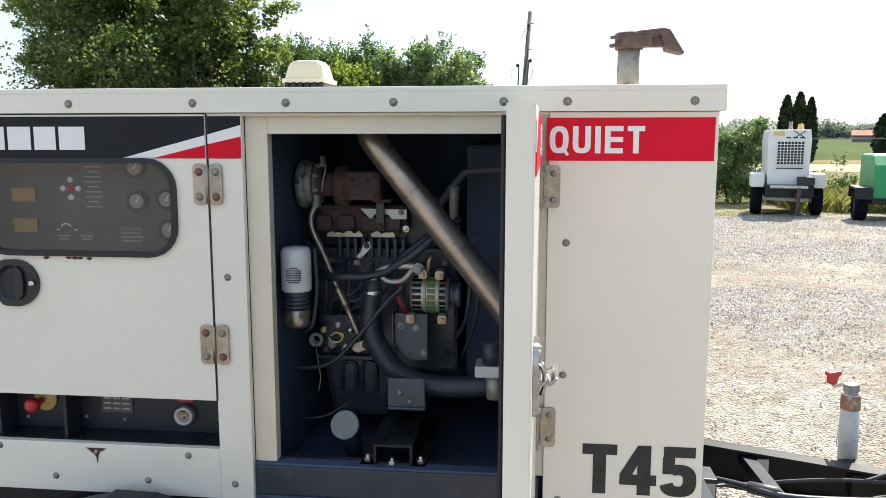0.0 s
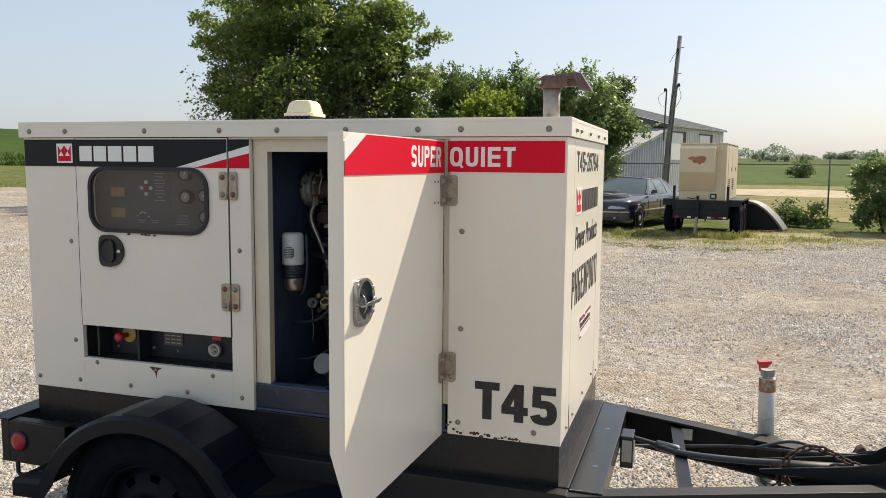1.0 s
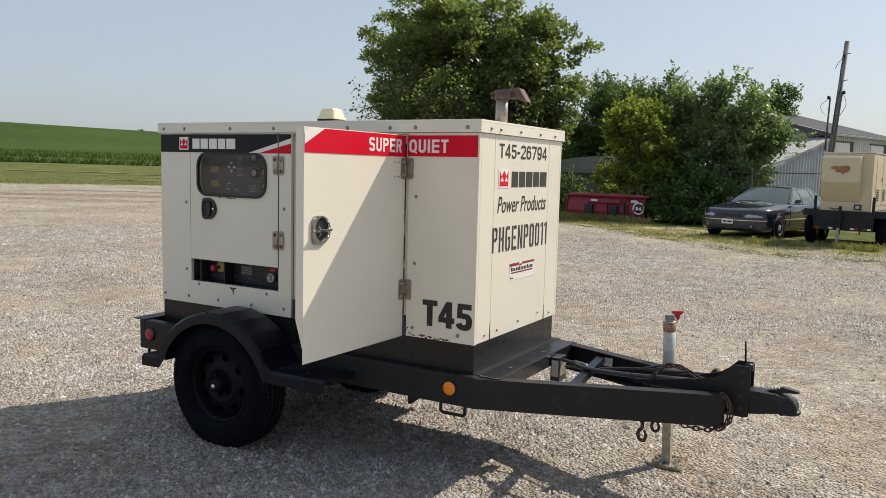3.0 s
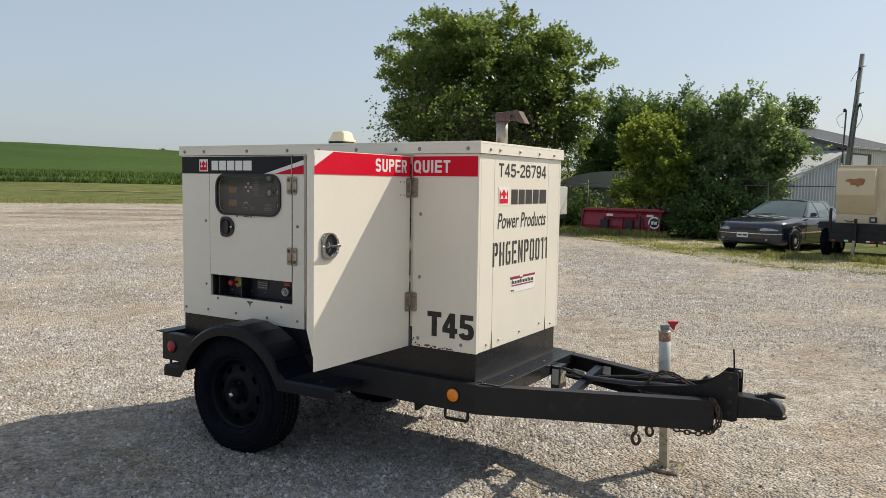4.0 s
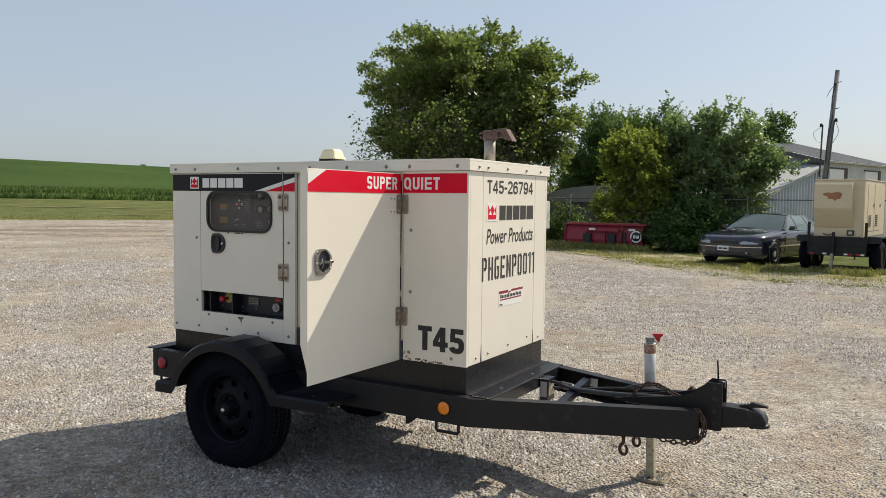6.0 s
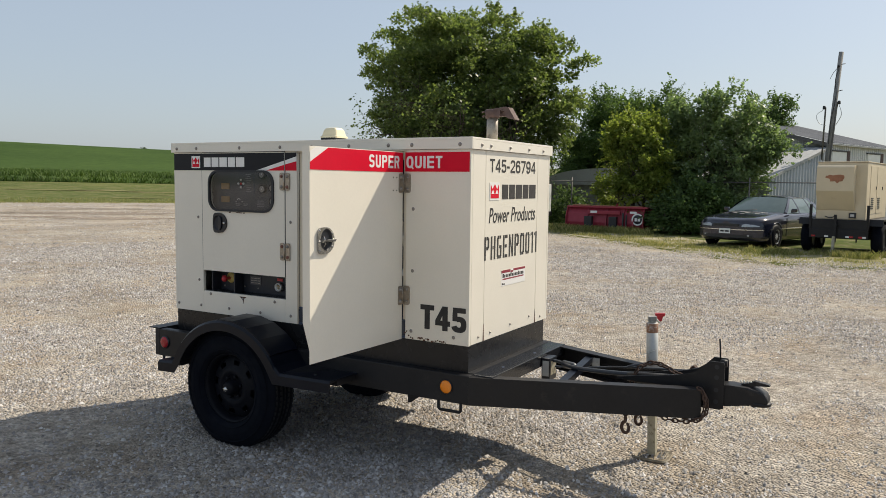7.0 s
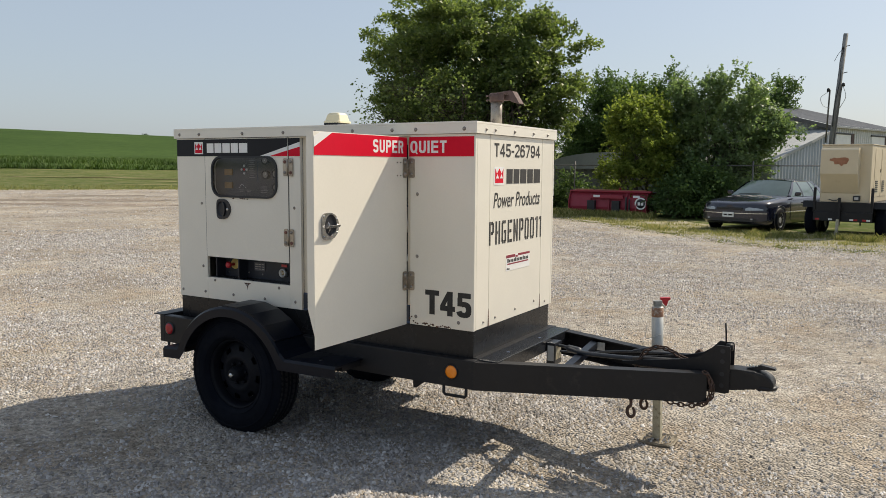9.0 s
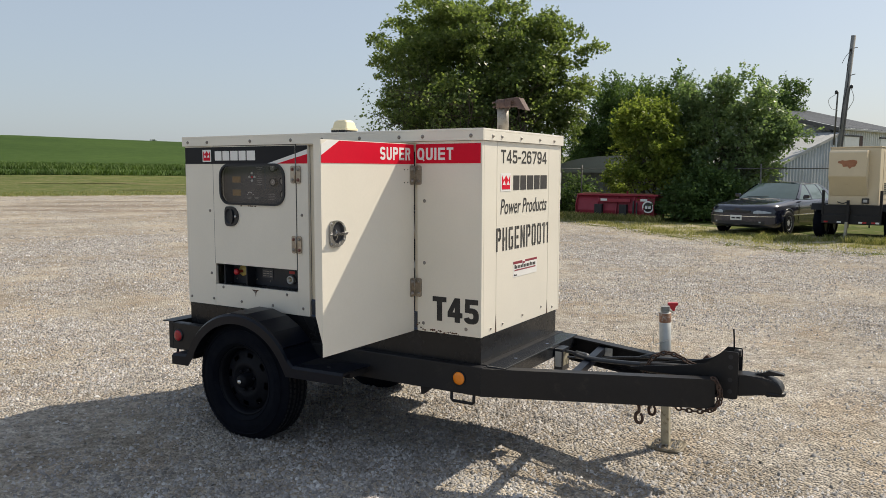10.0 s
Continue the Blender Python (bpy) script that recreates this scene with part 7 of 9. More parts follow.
PUSHER_RED = surface("faded_red_paint", (0.29, 0.022, 0.042), 0.5, vary=0.18, scale=3, stain=(0.12, 0.03, 0.03), amount=0.33, bump=0.05)
WHITE_PAINT = surface("chalky_white_paint", (0.72, 0.73, 0.72), 0.5, vary=0.05, scale=4, stain=(0.55, 0.52, 0.47), amount=0.30, bump=0.03)
GREEN_PAINT = surface("green_machine_paint", (0.020, 0.27, 0.10), 0.4, vary=0.1, scale=4, bump=0.03)
SIDING = surface("weathered_metal_siding", (0.42, 0.455, 0.51), 0.4, 0.4, vary=0.12, scale=1.2, stain=(0.36, 0.35, 0.34), amount=0.36, bump=0.04)
PALE_SIDING = surface("pale_painted_siding", (0.58, 0.59, 0.58), 0.6, 0.0, vary=0.10, scale=1.2, stain=(0.46, 0.44, 0.41), amount=0.34, bump=0.04)
ROOFING = surface("dull_metal_roofing", (0.118, 0.126, 0.142), 0.9, 0.0, vary=0.14, scale=0.8, stain=(0.085, 0.08, 0.075), amount=0.38, bump=0.04, spec=0.1)
DARK_FENCE = surface("weathered_fence_steel", (0.13, 0.125, 0.12), 0.6, 0.3, vary=0.25, scale=8, stain=(0.10, 0.07, 0.05), amount=0.36)
LEAN_ROOF = surface("pale_metal_roof_sheet", (0.36, 0.37, 0.375), 0.85, 0.0, vary=0.12, scale=1.0, stain=(0.26, 0.255, 0.24), amount=0.36, spec=0.15)
OLD_WALL = surface("stained_concrete_wall", (0.20, 0.20, 0.195), 0.9, vary=0.2, scale=1.5, stain=(0.10, 0.10, 0.09), amount=0.42, bump=0.1)


def small_wheel(parent, x, y, r=0.36, w=0.22, rim_mat=None, axis="x"):
    t = part("wheel", lathe([(-w / 2, r * 0.62), (-w / 2 - 0.005, r * 0.85), (-w / 2 + 0.03, r * 0.98), (-w * 0.2, r), (w * 0.2, r), (w / 2 - 0.03, r * 0.98), (w / 2 + 0.005, r * 0.85), (w / 2, r * 0.62)], (x, y, r), axis, 28), RUBBER, parent)
    part("rim", lathe([(-w / 2 + 0.01, r * 0.63), (-w / 2 + 0.03, r * 0.5), (-w / 2 + 0.02, r * 0.2), (-w / 2, 0.0), (w / 2, 0.0), (w / 2 - 0.02, r * 0.2), (w / 2 - 0.03, r * 0.5), (w / 2 - 0.01, r * 0.63)], (x, y, r), axis, 24), rim_mat or CHARCOAL, t)
    return t


# -- parked saloon car; its nose points along -y
car = thing("car", "old dark blue four-door saloon car parked on weeds, dusty", "car", spot(-2.21, 18.4), -16.0)


def nose(x):
    """How far the rounded front lies back at half width x."""
    return 0.36 * (abs(x) / 0.92) ** 3.0


def patch(grid, name, material, parent, label=""):
    """A curved panel from rows of points."""
    bm = bmesh.new()
    rows = [[bm.verts.new(p) for p in r] for r in grid]
    for a, b in zip(rows, rows[1:]):
        for k in range(len(a) - 1):
            bm.faces.new((a[k], a[k + 1], b[k + 1], b[k])).smooth = True
    return part(name, bm, material, parent, label)


def car_side(s, y, v):
    """A point on the greenhouse's side: v 0 at the belt, 1 at the roof rail."""
    belt = 0.845 - 0.05 * max(0.0, (2.3 - y) / 0.7) ** 2 - 0.06 * max(0.0, (y - 3.6) / 0.8) ** 2
    return (s * (belt + (0.605 - belt) * v ** 1.15), y, 0.915 + 0.42 * v + 0.02 * math.sin(math.pi * v))


def car_pane(s, b0, b1, t0, t1, name, material, out=0.0):
    g = [[(lambda p: (p[0] + s * out, p[1], p[2]))(car_side(s, (b0 + (b1 - b0) * u) * (1 - v) + (t0 + (t1 - t0) * u) * v, v)) for u in (0, 0.33, 0.67, 1)] for v in (0, 0.25, 0.5, 0.75, 1)]
    return patch(g, name, material, car)


stations = [0.0, 0.015, 0.05, 0.11, 0.20, 0.32, 0.5, 0.75, 1.05, 1.35, 1.65, 2.2, 3.0, 3.8, 4.3, 4.65, 4.85, 4.95, 5.0]
bm = bmesh.new()
loops = []
for y in stations:
    w = 0.92 * min(1.0, (max(y, 0.0004) / 0.36) ** (1 / 3.0)) if y < 0.36 else (0.93 if y < 4.2 else 0.93 - 0.20 * ((y - 4.2) / 0.8) ** 2.5)
    h = float(np.interp(y, [0, 0.05, 0.2, 0.5, 1.05, 1.65, 2.2, 3.0, 3.8, 4.3, 4.85, 5.0], [0.675, 0.715, 0.765, 0.812, 0.868, 0.92, 0.92, 0.925, 0.93, 0.955, 0.93, 0.80]))
    lo = float(np.interp(y, [0, 0.3, 1.0, 4.0, 5.0], [0.27, 0.20, 0.18, 0.20, 0.32]))
    crown = 0.045 if y < 1.7 or y > 4.2 else 0.0
    half = [(0.0, h + crown), (w * 0.3, h + crown * 0.95), (w * 0.6, h + crown * 0.75), (w * 0.80, h + crown * 0.35), (w * 0.93, h - 0.025), (w * 0.985, h - 0.085), (w * 1.005, h - 0.20), (w * 1.0, lo + 0.20), (w * 0.97, lo + 0.05), (w * 0.92, lo), (0.0, lo)]
    loops.append([bm.verts.new((a, y, b)) for a, b in half] + [bm.verts.new((-a, y, b)) for a, b in half[-2:0:-1]])
n = len(loops[0])
for a, b in zip(loops, loops[1:]):
    for k in range(n):
        bm.faces.new((a[k], a[(k + 1) % n], b[(k + 1) % n], b[k])).smooth = True
bm.faces.new(loops[0][::-1])
bm.faces.new(loops[-1])
body = part("body", bm, CAR_PAINT, car, "dark blue dusty bodywork")
us = [-1 + 0.25 * k for k in range(9)]
patch([[(u * (0.80 - 0.20 * v), 1.52 + 0.16 * u * u + (0.86 - 0.08 * u * u) * v, 0.925 + 0.435 * v ** 0.92 - 0.03 * u * u * v) for u in us] for v in (0, 0.25, 0.5, 0.75, 1)], "windscreen", CAR_GLASS, car, "dusty windscreen, pale reflection in its colour")
patch([[(u * 0.605, 2.37 + 0.08 * u * u + (1.30 - 0.16 * u * u) * v, 1.335 + (0.028 + 0.03 * math.sin(math.pi * min(1, v * 1.1))) * (1 - u * u) ** 0.7 + 0.012 * math.sin(math.pi * v)) for u in us] for v in (0, 0.1, 0.25, 0.5, 0.75, 0.9, 1)], "roof", CAR_PAINT, car)
patch([[(u * (0.60 + 0.17 * v), 3.64 + 0.72 * v - 0.06 * u * u, 1.358 - 0.03 * u * u - 0.41 * v) for u in us] for v in (0, 0.25, 0.5, 0.75, 1)], "rear_window", CAR_GLASS, car)
for s in (-1, 1):
    car_pane(s, 1.66, 1.86, 2.40, 2.50, "pillar", CAR_PAINT)
    car_pane(s, 1.86, 2.62, 2.50, 2.62, "side_glass", CAR_SIDE_GLASS, -0.006)
    car_pane(s, 2.62, 2.69, 2.62, 2.69, "pillar", CAR_PAINT)
    car_pane(s, 2.69, 3.45, 2.69, 3.36, "side_glass", CAR_SIDE_GLASS, -0.006)
    car_pane(s, 3.45, 3.52, 3.36, 3.43, "pillar", CAR_PAINT)
    car_pane(s, 3.52, 3.98, 3.43, 3.56, "side_glass", CAR_SIDE_GLASS, -0.006)
    car_pane(s, 3.98, 4.36, 3.56, 3.66, "pillar", CAR_PAINT)
    part("drip_rail", tube([car_side(s, y, 0.985) for y in (2.42, 2.65, 3.0, 3.36, 3.58)], 0.009, 6), CHROME, car, "thin bright drip rail")
    xs = [0.42 + 0.055 * k for k in range(8)]
    lens = [(x, 0.578 + 0.012 * k / 7, 0.664 - 0.045 * (k / 7) ** 2.5 - (0.022 if k == 0 else 0.0)) for k, x in enumerate(xs)]
    bm = bmesh.new()
    loops = [[bm.verts.new(q) for q in ((s * x, nose(x) + 0.05, a), (s * x, nose(x) - 0.016, a), (s * x, nose(x) - 0.012, (a + b) / 2), (s * x, nose(x) + 0.010, b), (s * x, nose(x) + 0.05, b))] for x, a, b in lens]
    for q, w in zip(loops, loops[1:]):
        for k in range(5):
            bm.faces.new((q[k], q[(k + 1) % 5], w[(k + 1) % 5], w[k]))
    bm.faces.new(loops[0][::-1])
    bm.faces.new(loops[-1])
    part("headlamp", bm, LAMP_GLASS, car, "clear hazed headlamp")
    part("fog_lamp", box(min(s * 0.50, s * 0.62), max(s * 0.50, s * 0.62), nose(0.56) - 0.055, nose(0.56), 0.335, 0.375, 0.004), LAMP_GLASS, car)
    part("mirror", prism([(s * 0.88, 0.935), (s * 1.04, 0.95), (s * 1.05, 1.05), (s * 0.91, 1.05)], "y", 1.92, 2.02, bev=0.025), CAR_PAINT, car)
    part("trim_strip", box(min(s * 0.930, s * 0.946), max(s * 0.930, s * 0.946), 0.62, 4.3, 0.50, 0.53, 0.004), CHROME, car, "bright side moulding")
    for y in (0.98, 3.82):
        part("wheel_arch", lathe([(0.0, 0.352), (0.006, 0.352), (0.006, 0.0)], (s * 0.932 - (0.006 if s < 0 else 0), y, 0.335), "x", 28), CAR_TRIM, car)
        part("arch_lip", tube([(s * 0.937, y + 0.36 * math.cos(a), 0.335 + 0.36 * math.sin(a)) for a in (math.pi * k / 16 for k in range(17))], 0.014, 6), CAR_PAINT, car)
        wheel = small_wheel(car, s * 0.86, y, 0.318, 0.20, HUBCAP)
        for k in range(10):
            a = math.pi * k / 5
            part("hubcap_slot", beam((s * 0.952, y + 0.10 * math.cos(a), 0.325 + 0.10 * math.sin(a)), (s * 0.952, y + 0.165 * math.cos(a), 0.325 + 0.165 * math.sin(a)), 0.016, 0.02), CAR_TRIM, wheel)
    for y in (1.62, 2.64, 3.50):
        part("door_line", box(min(s * 0.934, s * 0.941), max(s * 0.934, s * 0.941), y, y + 0.01, 0.30, 0.80), CAR_TRIM, car)
    part("door_handle", box(min(s * 0.93, s * 0.955), max(s * 0.93, s * 0.955), 2.36, 2.52, 0.74, 0.77, 0.005), CAR_PAINT, car)
xs = [-0.90 + 0.1 * k for k in range(19)]
part("bumper", prism([(x, nose(x) - 0.055) for x in xs] + [(x, nose(x) + 0.10) for x in xs[::-1]], "z", 0.30, 0.565, bev=0.02), CAR_PAINT, car, "body-coloured bumper")
part("bumper_strip", prism([(x, nose(x) - 0.063) for x in xs] + [(x, nose(x) + 0.05) for x in xs[::-1]], "z", 0.495, 0.515), CHROME, car, "bright bumper strip")
part("lower_grille", prism([(x, nose(x) - 0.062) for x in xs[2:-2]] + [(x, nose(x) + 0.05) for x in xs[2:-2][::-1]], "z", 0.292, 0.372, bev=0.006), CAR_TRIM, car, "dark air intake under the bumper")
part("grille", prism([(-0.34, 0.595), (0.34, 0.595), (0.36, 0.655), (-0.36, 0.655)], "y", -0.015, 0.05, bev=0.008), CAR_TRIM, car)
plate = part("number_plate", box(-0.155, 0.155, -0.078, -0.064, 0.40, 0.53, 0.004), WHITE_PAINT, car, "white number plate with plain bars")
for a, b in ((-0.12, -0.02), (0.01, 0.12)):
    part("bar", box(a, b, -0.082, -0.0785, 0.44, 0.48), SKIRT, plate)
part("wiper", tube([(-0.55, 1.62, 0.965), (0.10, 1.60, 1.0)], 0.008, 6), CAR_TRIM, car)


def hood_z(x, y):
    """Height of the bonnet's skin."""
    h = float(np.interp(y, [0, 0.05, 0.2, 0.5, 1.05, 1.65], [0.675, 0.715, 0.765, 0.812, 0.868, 0.92]))
    return h + 0.045 * float(np.interp(abs(x) / 0.92, [0, 0.3, 0.6, 0.8], [1.0, 0.95, 0.75, 0.35]))


rngc = np.random.RandomState(9)
for x0, y0, rx, ry in ((-0.42, 1.28, 0.16, 0.07), (-0.16, 1.34, 0.20, 0.06), (0.16, 1.36, 0.24, 0.05), (0.44, 1.30, 0.14, 0.08), (-0.28, 1.08, 0.09, 0.10), (0.10, 1.12, 0.16, 0.06), (0.36, 1.04, 0.12, 0.07), (-0.52, 0.98, 0.10, 0.05), (0.0, 0.90, 0.10, 0.04), (-0.02, 1.22, 0.06, 0.07), (0.58, 1.12, 0.07, 0.05)):
    bm = bmesh.new()
    ring = []
    for i in range(14):
        q = rngc.uniform(0.45, 1.05)
        x, y = x0 + rx * q * math.cos(i * math.pi / 7), y0 + ry * q * math.sin(i * math.pi / 7)
        ring.append(bm.verts.new((x, y, hood_z(x, y) + 0.004)))
    heart = bm.verts.new((x0, y0, hood_z(x0, y0) + 0.005))
    for i in range(14):
        bm.faces.new((heart, ring[i], ring[(i + 1) % 14]))
    part("peeled_patch", bm, PEELED, body, "")

# -- tan generator trailer; its face points along -y
tan = thing("generator_trailer", "tan generator on a dark trailer with a peeled emblem patch", "generator", spot(0.50, 18.25), -8.0)
part("housing", box(-0.56, 0.56, 0.0, 2.7, 0.86, 2.26, 0.02), TAN, tan, "tan sheet-metal housing")
part("roof_cap", box(-0.575, 0.575, -0.015, 2.72, 2.2605, 2.285, 0.006), TAN, tan)
part("air_hood", prism([(-0.02, 1.10), (-0.001, 1.08), (-0.001, 2.19), (-0.24, 2.19), (-0.29, 2.14), (-0.29, 1.56)], "x", -0.52, 0.32, bev=0.012), TAN, tan, "deep tan air hood, hollowed below")
ragged = np.random.RandomState(41)
edge = [(-0.30, 1.93), (-0.22, 1.955), (-0.10, 1.945), (0.02, 1.96), (0.10, 1.94), (0.105, 1.87), (0.07, 1.80), (0.0, 1.79), (-0.05, 1.745), (-0.10, 1.80), (-0.20, 1.79), (-0.225, 1.86), (-0.315, 1.885)]
edge = [q for (x0, z0), (x1, z1) in zip(edge, edge[1:] + edge[:1]) for q in ((x0, z0), ((x0 + x1) / 2 + ragged.uniform(-0.012, 0.012), (z0 + z1) / 2 + ragged.uniform(-0.012, 0.012)))]
part("emblem_patch", prism(edge, "y", -0.2945, -0.2895), RUST_PAINT, tan, "rusty peeled patch")
for y in (0.40, 1.25):
    dp = part("door_panel", box(0.5605, 0.568, y, y + 0.8, 1.0, 2.18, 0.003), TAN, tan)
    for k in range(6):
        part("louvre", box(0.5685, 0.578, y + 0.12, y + 0.42, 1.12 + k * 0.05, 1.145 + k * 0.05), CAR_TRIM, dp)
    part("latch", box(0.5685, 0.582, y + 0.7, y + 0.74, 1.6, 1.68), CAR_TRIM, dp)
part("trailer_frame", box(-0.62, 0.62, -0.10, 2.8, 0.60, 0.8595, 0.01), CHARCOAL, tan, "dark trailer frame")
for x in (-0.66, 0.63):
    part("stake", box(x - 0.03, x + 0.03, -0.08, -0.02, 0.62, 1.22, 0.005), CHARCOAL, tan)
# added dark box that stands in for the shade below the frame
part("shade_block", box(-0.60, 0.60, 0.35, 2.6, 0.36, 0.5995, 0.02), CHARCOAL, tan, "added dark block for the shade under the frame")
part("light_bar", box(-0.66, 0.66, -0.14, -0.101, 0.40, 0.62, 0.005), CHARCOAL, tan)
for x, m in ((-0.56, RED_LENS), (-0.26, DECAL_WHITE), (0.22, DECAL_WHITE), (0.30, RED_LENS), (0.50, RED_LENS), (0.58, DECAL_WHITE)):
    part("reflector", box(x - 0.045, x + 0.045, -0.146, -0.1405, 0.42, 0.46), m, tan)
part("hitch_post", beam((-0.06, -0.20, 0.30), (-0.06, -0.20, 0.98), 0.06, 0.06), CHARCOAL, tan)
part("hitch_arm", beam((-0.06, -0.20, 0.70), (-0.06, -0.05, 0.70), 0.1, 0.08), CHARCOAL, tan)
part("hitch_post", beam((-0.08, -0.28, 0.0), (-0.07, -0.24, 0.45), 0.06, 0.05), JACK_LEG, tan)
lamp = part("lamp_housing", box(0.20, 0.36, -0.05, -0.0005, 0.90, 1.03, 0.012), CAR_TRIM, tan, "square black lamp on the housing")
part("lens", box(0.235, 0.325, -0.055, -0.0505, 0.93, 1.0, 0.003), LAMP_GLASS, lamp)
part("cable", tube(curve_path([(-0.34, -0.012, 0.93), (-0.20, -0.10, 0.90), (-0.06, -0.16, 0.95)], 6), 0.012, 6), CAR_TRIM, tan)
for x in (-0.80, 0.80):
    part("fender", prism([(0.0, 0.72), (0.06, 0.88), (1.96, 0.88), (2.02, 0.72), (1.98, 0.72), (1.94, 0.84), (0.08, 0.84), (0.04, 0.72)], "x", x - 0.15, x + 0.15), CHARCOAL, tan)
    for y in (0.50, 1.38):
        small_wheel(tan, x, y, 0.39, 0.25)

# -- loader bucket lying behind
DULL_STEEL = surface("scuffed_grey_steel", (0.17, 0.17, 0.165), 0.6, 0.3, vary=0.2, scale=4, stain=(0.08, 0.07, 0.06), amount=0.4, bump=0.08)
bucket = thing("loader_bucket", "worn grey steel loader bucket lying on grass", "bucket", spot(1.62, 20.3), -14)
bucket.scale = (0.82, 0.82, 0.92)
curl = [(-0.05, 0.70), (-0.03, 0.80)] + [(0.05 + 1.20 * (k / 12), 0.86 - 0.82 * (k / 12) ** 1.9) for k in range(13)]
thick = [(x + (0.42 - x) * 0.10, z + (0.25 - z) * 0.10 - 0.01) for x, z in curl]
part("shell", prism(curl + [(1.22, 0.0), (1.14, 0.0)] + thick[::-1], "y", 0.0, 0.95, bev=0.006), DULL_STEEL, bucket, "grey scuffed curved bucket shell")
part("side_plate", prism([(0.0, 0.0)] + [(x, z + 0.004) for x, z in thick[:-1]] + [(1.08, 0.0)], "y", 0.10, 0.115), CHARCOAL, bucket, "dark recessed side plate")
part("side_plate", prism([(0.0, 0.0)] + [(x, z + 0.004) for x, z in thick[:-1]] + [(1.08, 0.0)], "y", 0.90, 0.915), CHARCOAL, bucket)
part("cutting_edge", beam((1.05, -0.01, 0.03), (1.05, 0.96, 0.03), 0.14, 0.03), DULL_STEEL, bucket)
part("loose_plate", box(0.5, 1.0, -0.35, -0.12, 0.0, 0.03, 0.005), RUST_PAINT, bucket)

# -- white compressor trailer; its face points along -y
wt = thing("light_tower", "white towable compressor with a square grille and yellow beacon", "compressor", spot(5.50, 17.0), -12.0)
wt.scale = (0.97, 1.0, 1.085)
part("housing", prism([(-0.45, 0.66), (0.45, 0.66), (0.48, 1.60), (0.45, 1.82), (-0.45, 1.82), (-0.48, 1.60)], "y", 0.0, 1.9, bev=0.02), WHITE_PAINT, wt, "chalky white housing")
grille = part("grille", box(-0.27, 0.33, -0.02, -0.0005, 1.08, 1.58, 0.004), CAR_TRIM, wt, "dark square radiator grille")
for k in range(9):
    part("grille_bar", box(-0.27 + k * 0.0733, -0.257 + k * 0.0733, -0.032, -0.0205, 1.08, 1.58), WHITE_PAINT, grille)
    part("grille_bar", box(-0.27, 0.33, -0.032, -0.0205, 1.085 + k * 0.06, 1.097 + k * 0.06), WHITE_PAINT, grille)
part("grille_sill", box(-0.27, 0.32, -0.02, -0.0005, 1.0, 1.02), CAR_TRIM, wt)
part("sticker", box(-0.36, -0.12, -0.006, -0.0005, 1.69, 1.79), YELLOW, wt, "yellow warning sticker")
for k in range(3):
    part("bar", box(-0.08 + k * 0.15, 0.02 + k * 0.15, -0.006, -0.0005, 1.64, 1.67), CAR_TRIM, wt)
part("bar", beam((0.08, -0.004, 1.64), (0.34, -0.004, 1.80), 0.008, 0.018), CAR_TRIM, wt)
part("bar", beam((0.08, -0.004, 1.80), (0.34, -0.004, 1.64), 0.008, 0.018), CAR_TRIM, wt)
part("beacon", lathe([(1.8205, 0.0), (1.8205, 0.075), (1.94, 0.065), (1.95, 0.0)], (0.26, 0.35, 0), "z", 16), YELLOW, wt, "yellow beacon")
part("beacon_post", lathe([(1.8205, 0.0), (1.8205, 0.05), (2.0, 0.045), (2.0, 0.0)], (0.06, 0.6, 0), "z", 12), EXH, wt)
part("trailer_frame", box(-0.50, 0.56, -0.25, 2.0, 0.40, 0.6595, 0.02), CHARCOAL, wt, "dark trailer frame")
part("step_bar", box(-0.40, 0.42, -0.33, -0.2505, 0.60, 0.66, 0.006), GALV, wt)
part("battery_box", box(0.20, 0.56, -0.30, -0.01, 0.67, 0.84, 0.01), CAR_TRIM, wt)
part("tow_post", beam((0.18, -0.55, 0.05), (0.22, -0.50, 0.62), 0.07, 0.06), RUST_IRON, wt)
part("tow_bar", beam((0.16, -0.5, 0.45), (0.10, 0.0, 0.50), 0.10, 0.10), CHARCOAL, wt)
part("axle", beam((-0.62, 0.25, 0.36), (0.66, 0.25, 0.32), 0.08, 0.08), GALV, wt)
for x in (-0.66, 0.68):
    small_wheel(wt, x, 0.3, 0.34, 0.24)
    part("fender", box(x - 0.15, x + 0.15, -0.05, 0.70, 0.60, 0.90, 0.03), WHITE_PAINT, wt)

# -- green machine at the edge of the yard
gm = thing("generator_trailer", "green towable machine with a dark wheel", "compressor", spot(6.85, 15.7), -12)
part("housing", prism([(0.0, 0.50), (0.0, 1.20), (0.25, 1.42), (1.6, 1.42), (1.6, 0.50)], "x", 0.0, 1.5, bev=0.02), GREEN_PAINT, gm, "green sheet-metal housing")
part("roof_strip", box(0.05, 1.45, 0.30, 1.55, 1.4205, 1.44, 0.004), WHITE_PAINT, gm)
part("sticker", box(0.35, 0.9, -0.006, -0.0005, 0.72, 0.78), GALV, gm)
part("frame", box(-0.02, 1.52, -0.05, 1.65, 0.38, 0.4995, 0.01), CHARCOAL, gm)
small_wheel(gm, -0.20, 0.25, 0.34, 0.24)
small_wheel(gm, 1.70, 0.25, 0.34, 0.24)
part("fender", prism([(-0.22, 0.50), (-0.16, 0.74), (0.66, 0.76), (0.72, 0.50), (0.68, 0.50), (0.62, 0.72), (-0.12, 0.70), (-0.18, 0.50)], "x", -0.36, -0.03), CHARCOAL, gm)

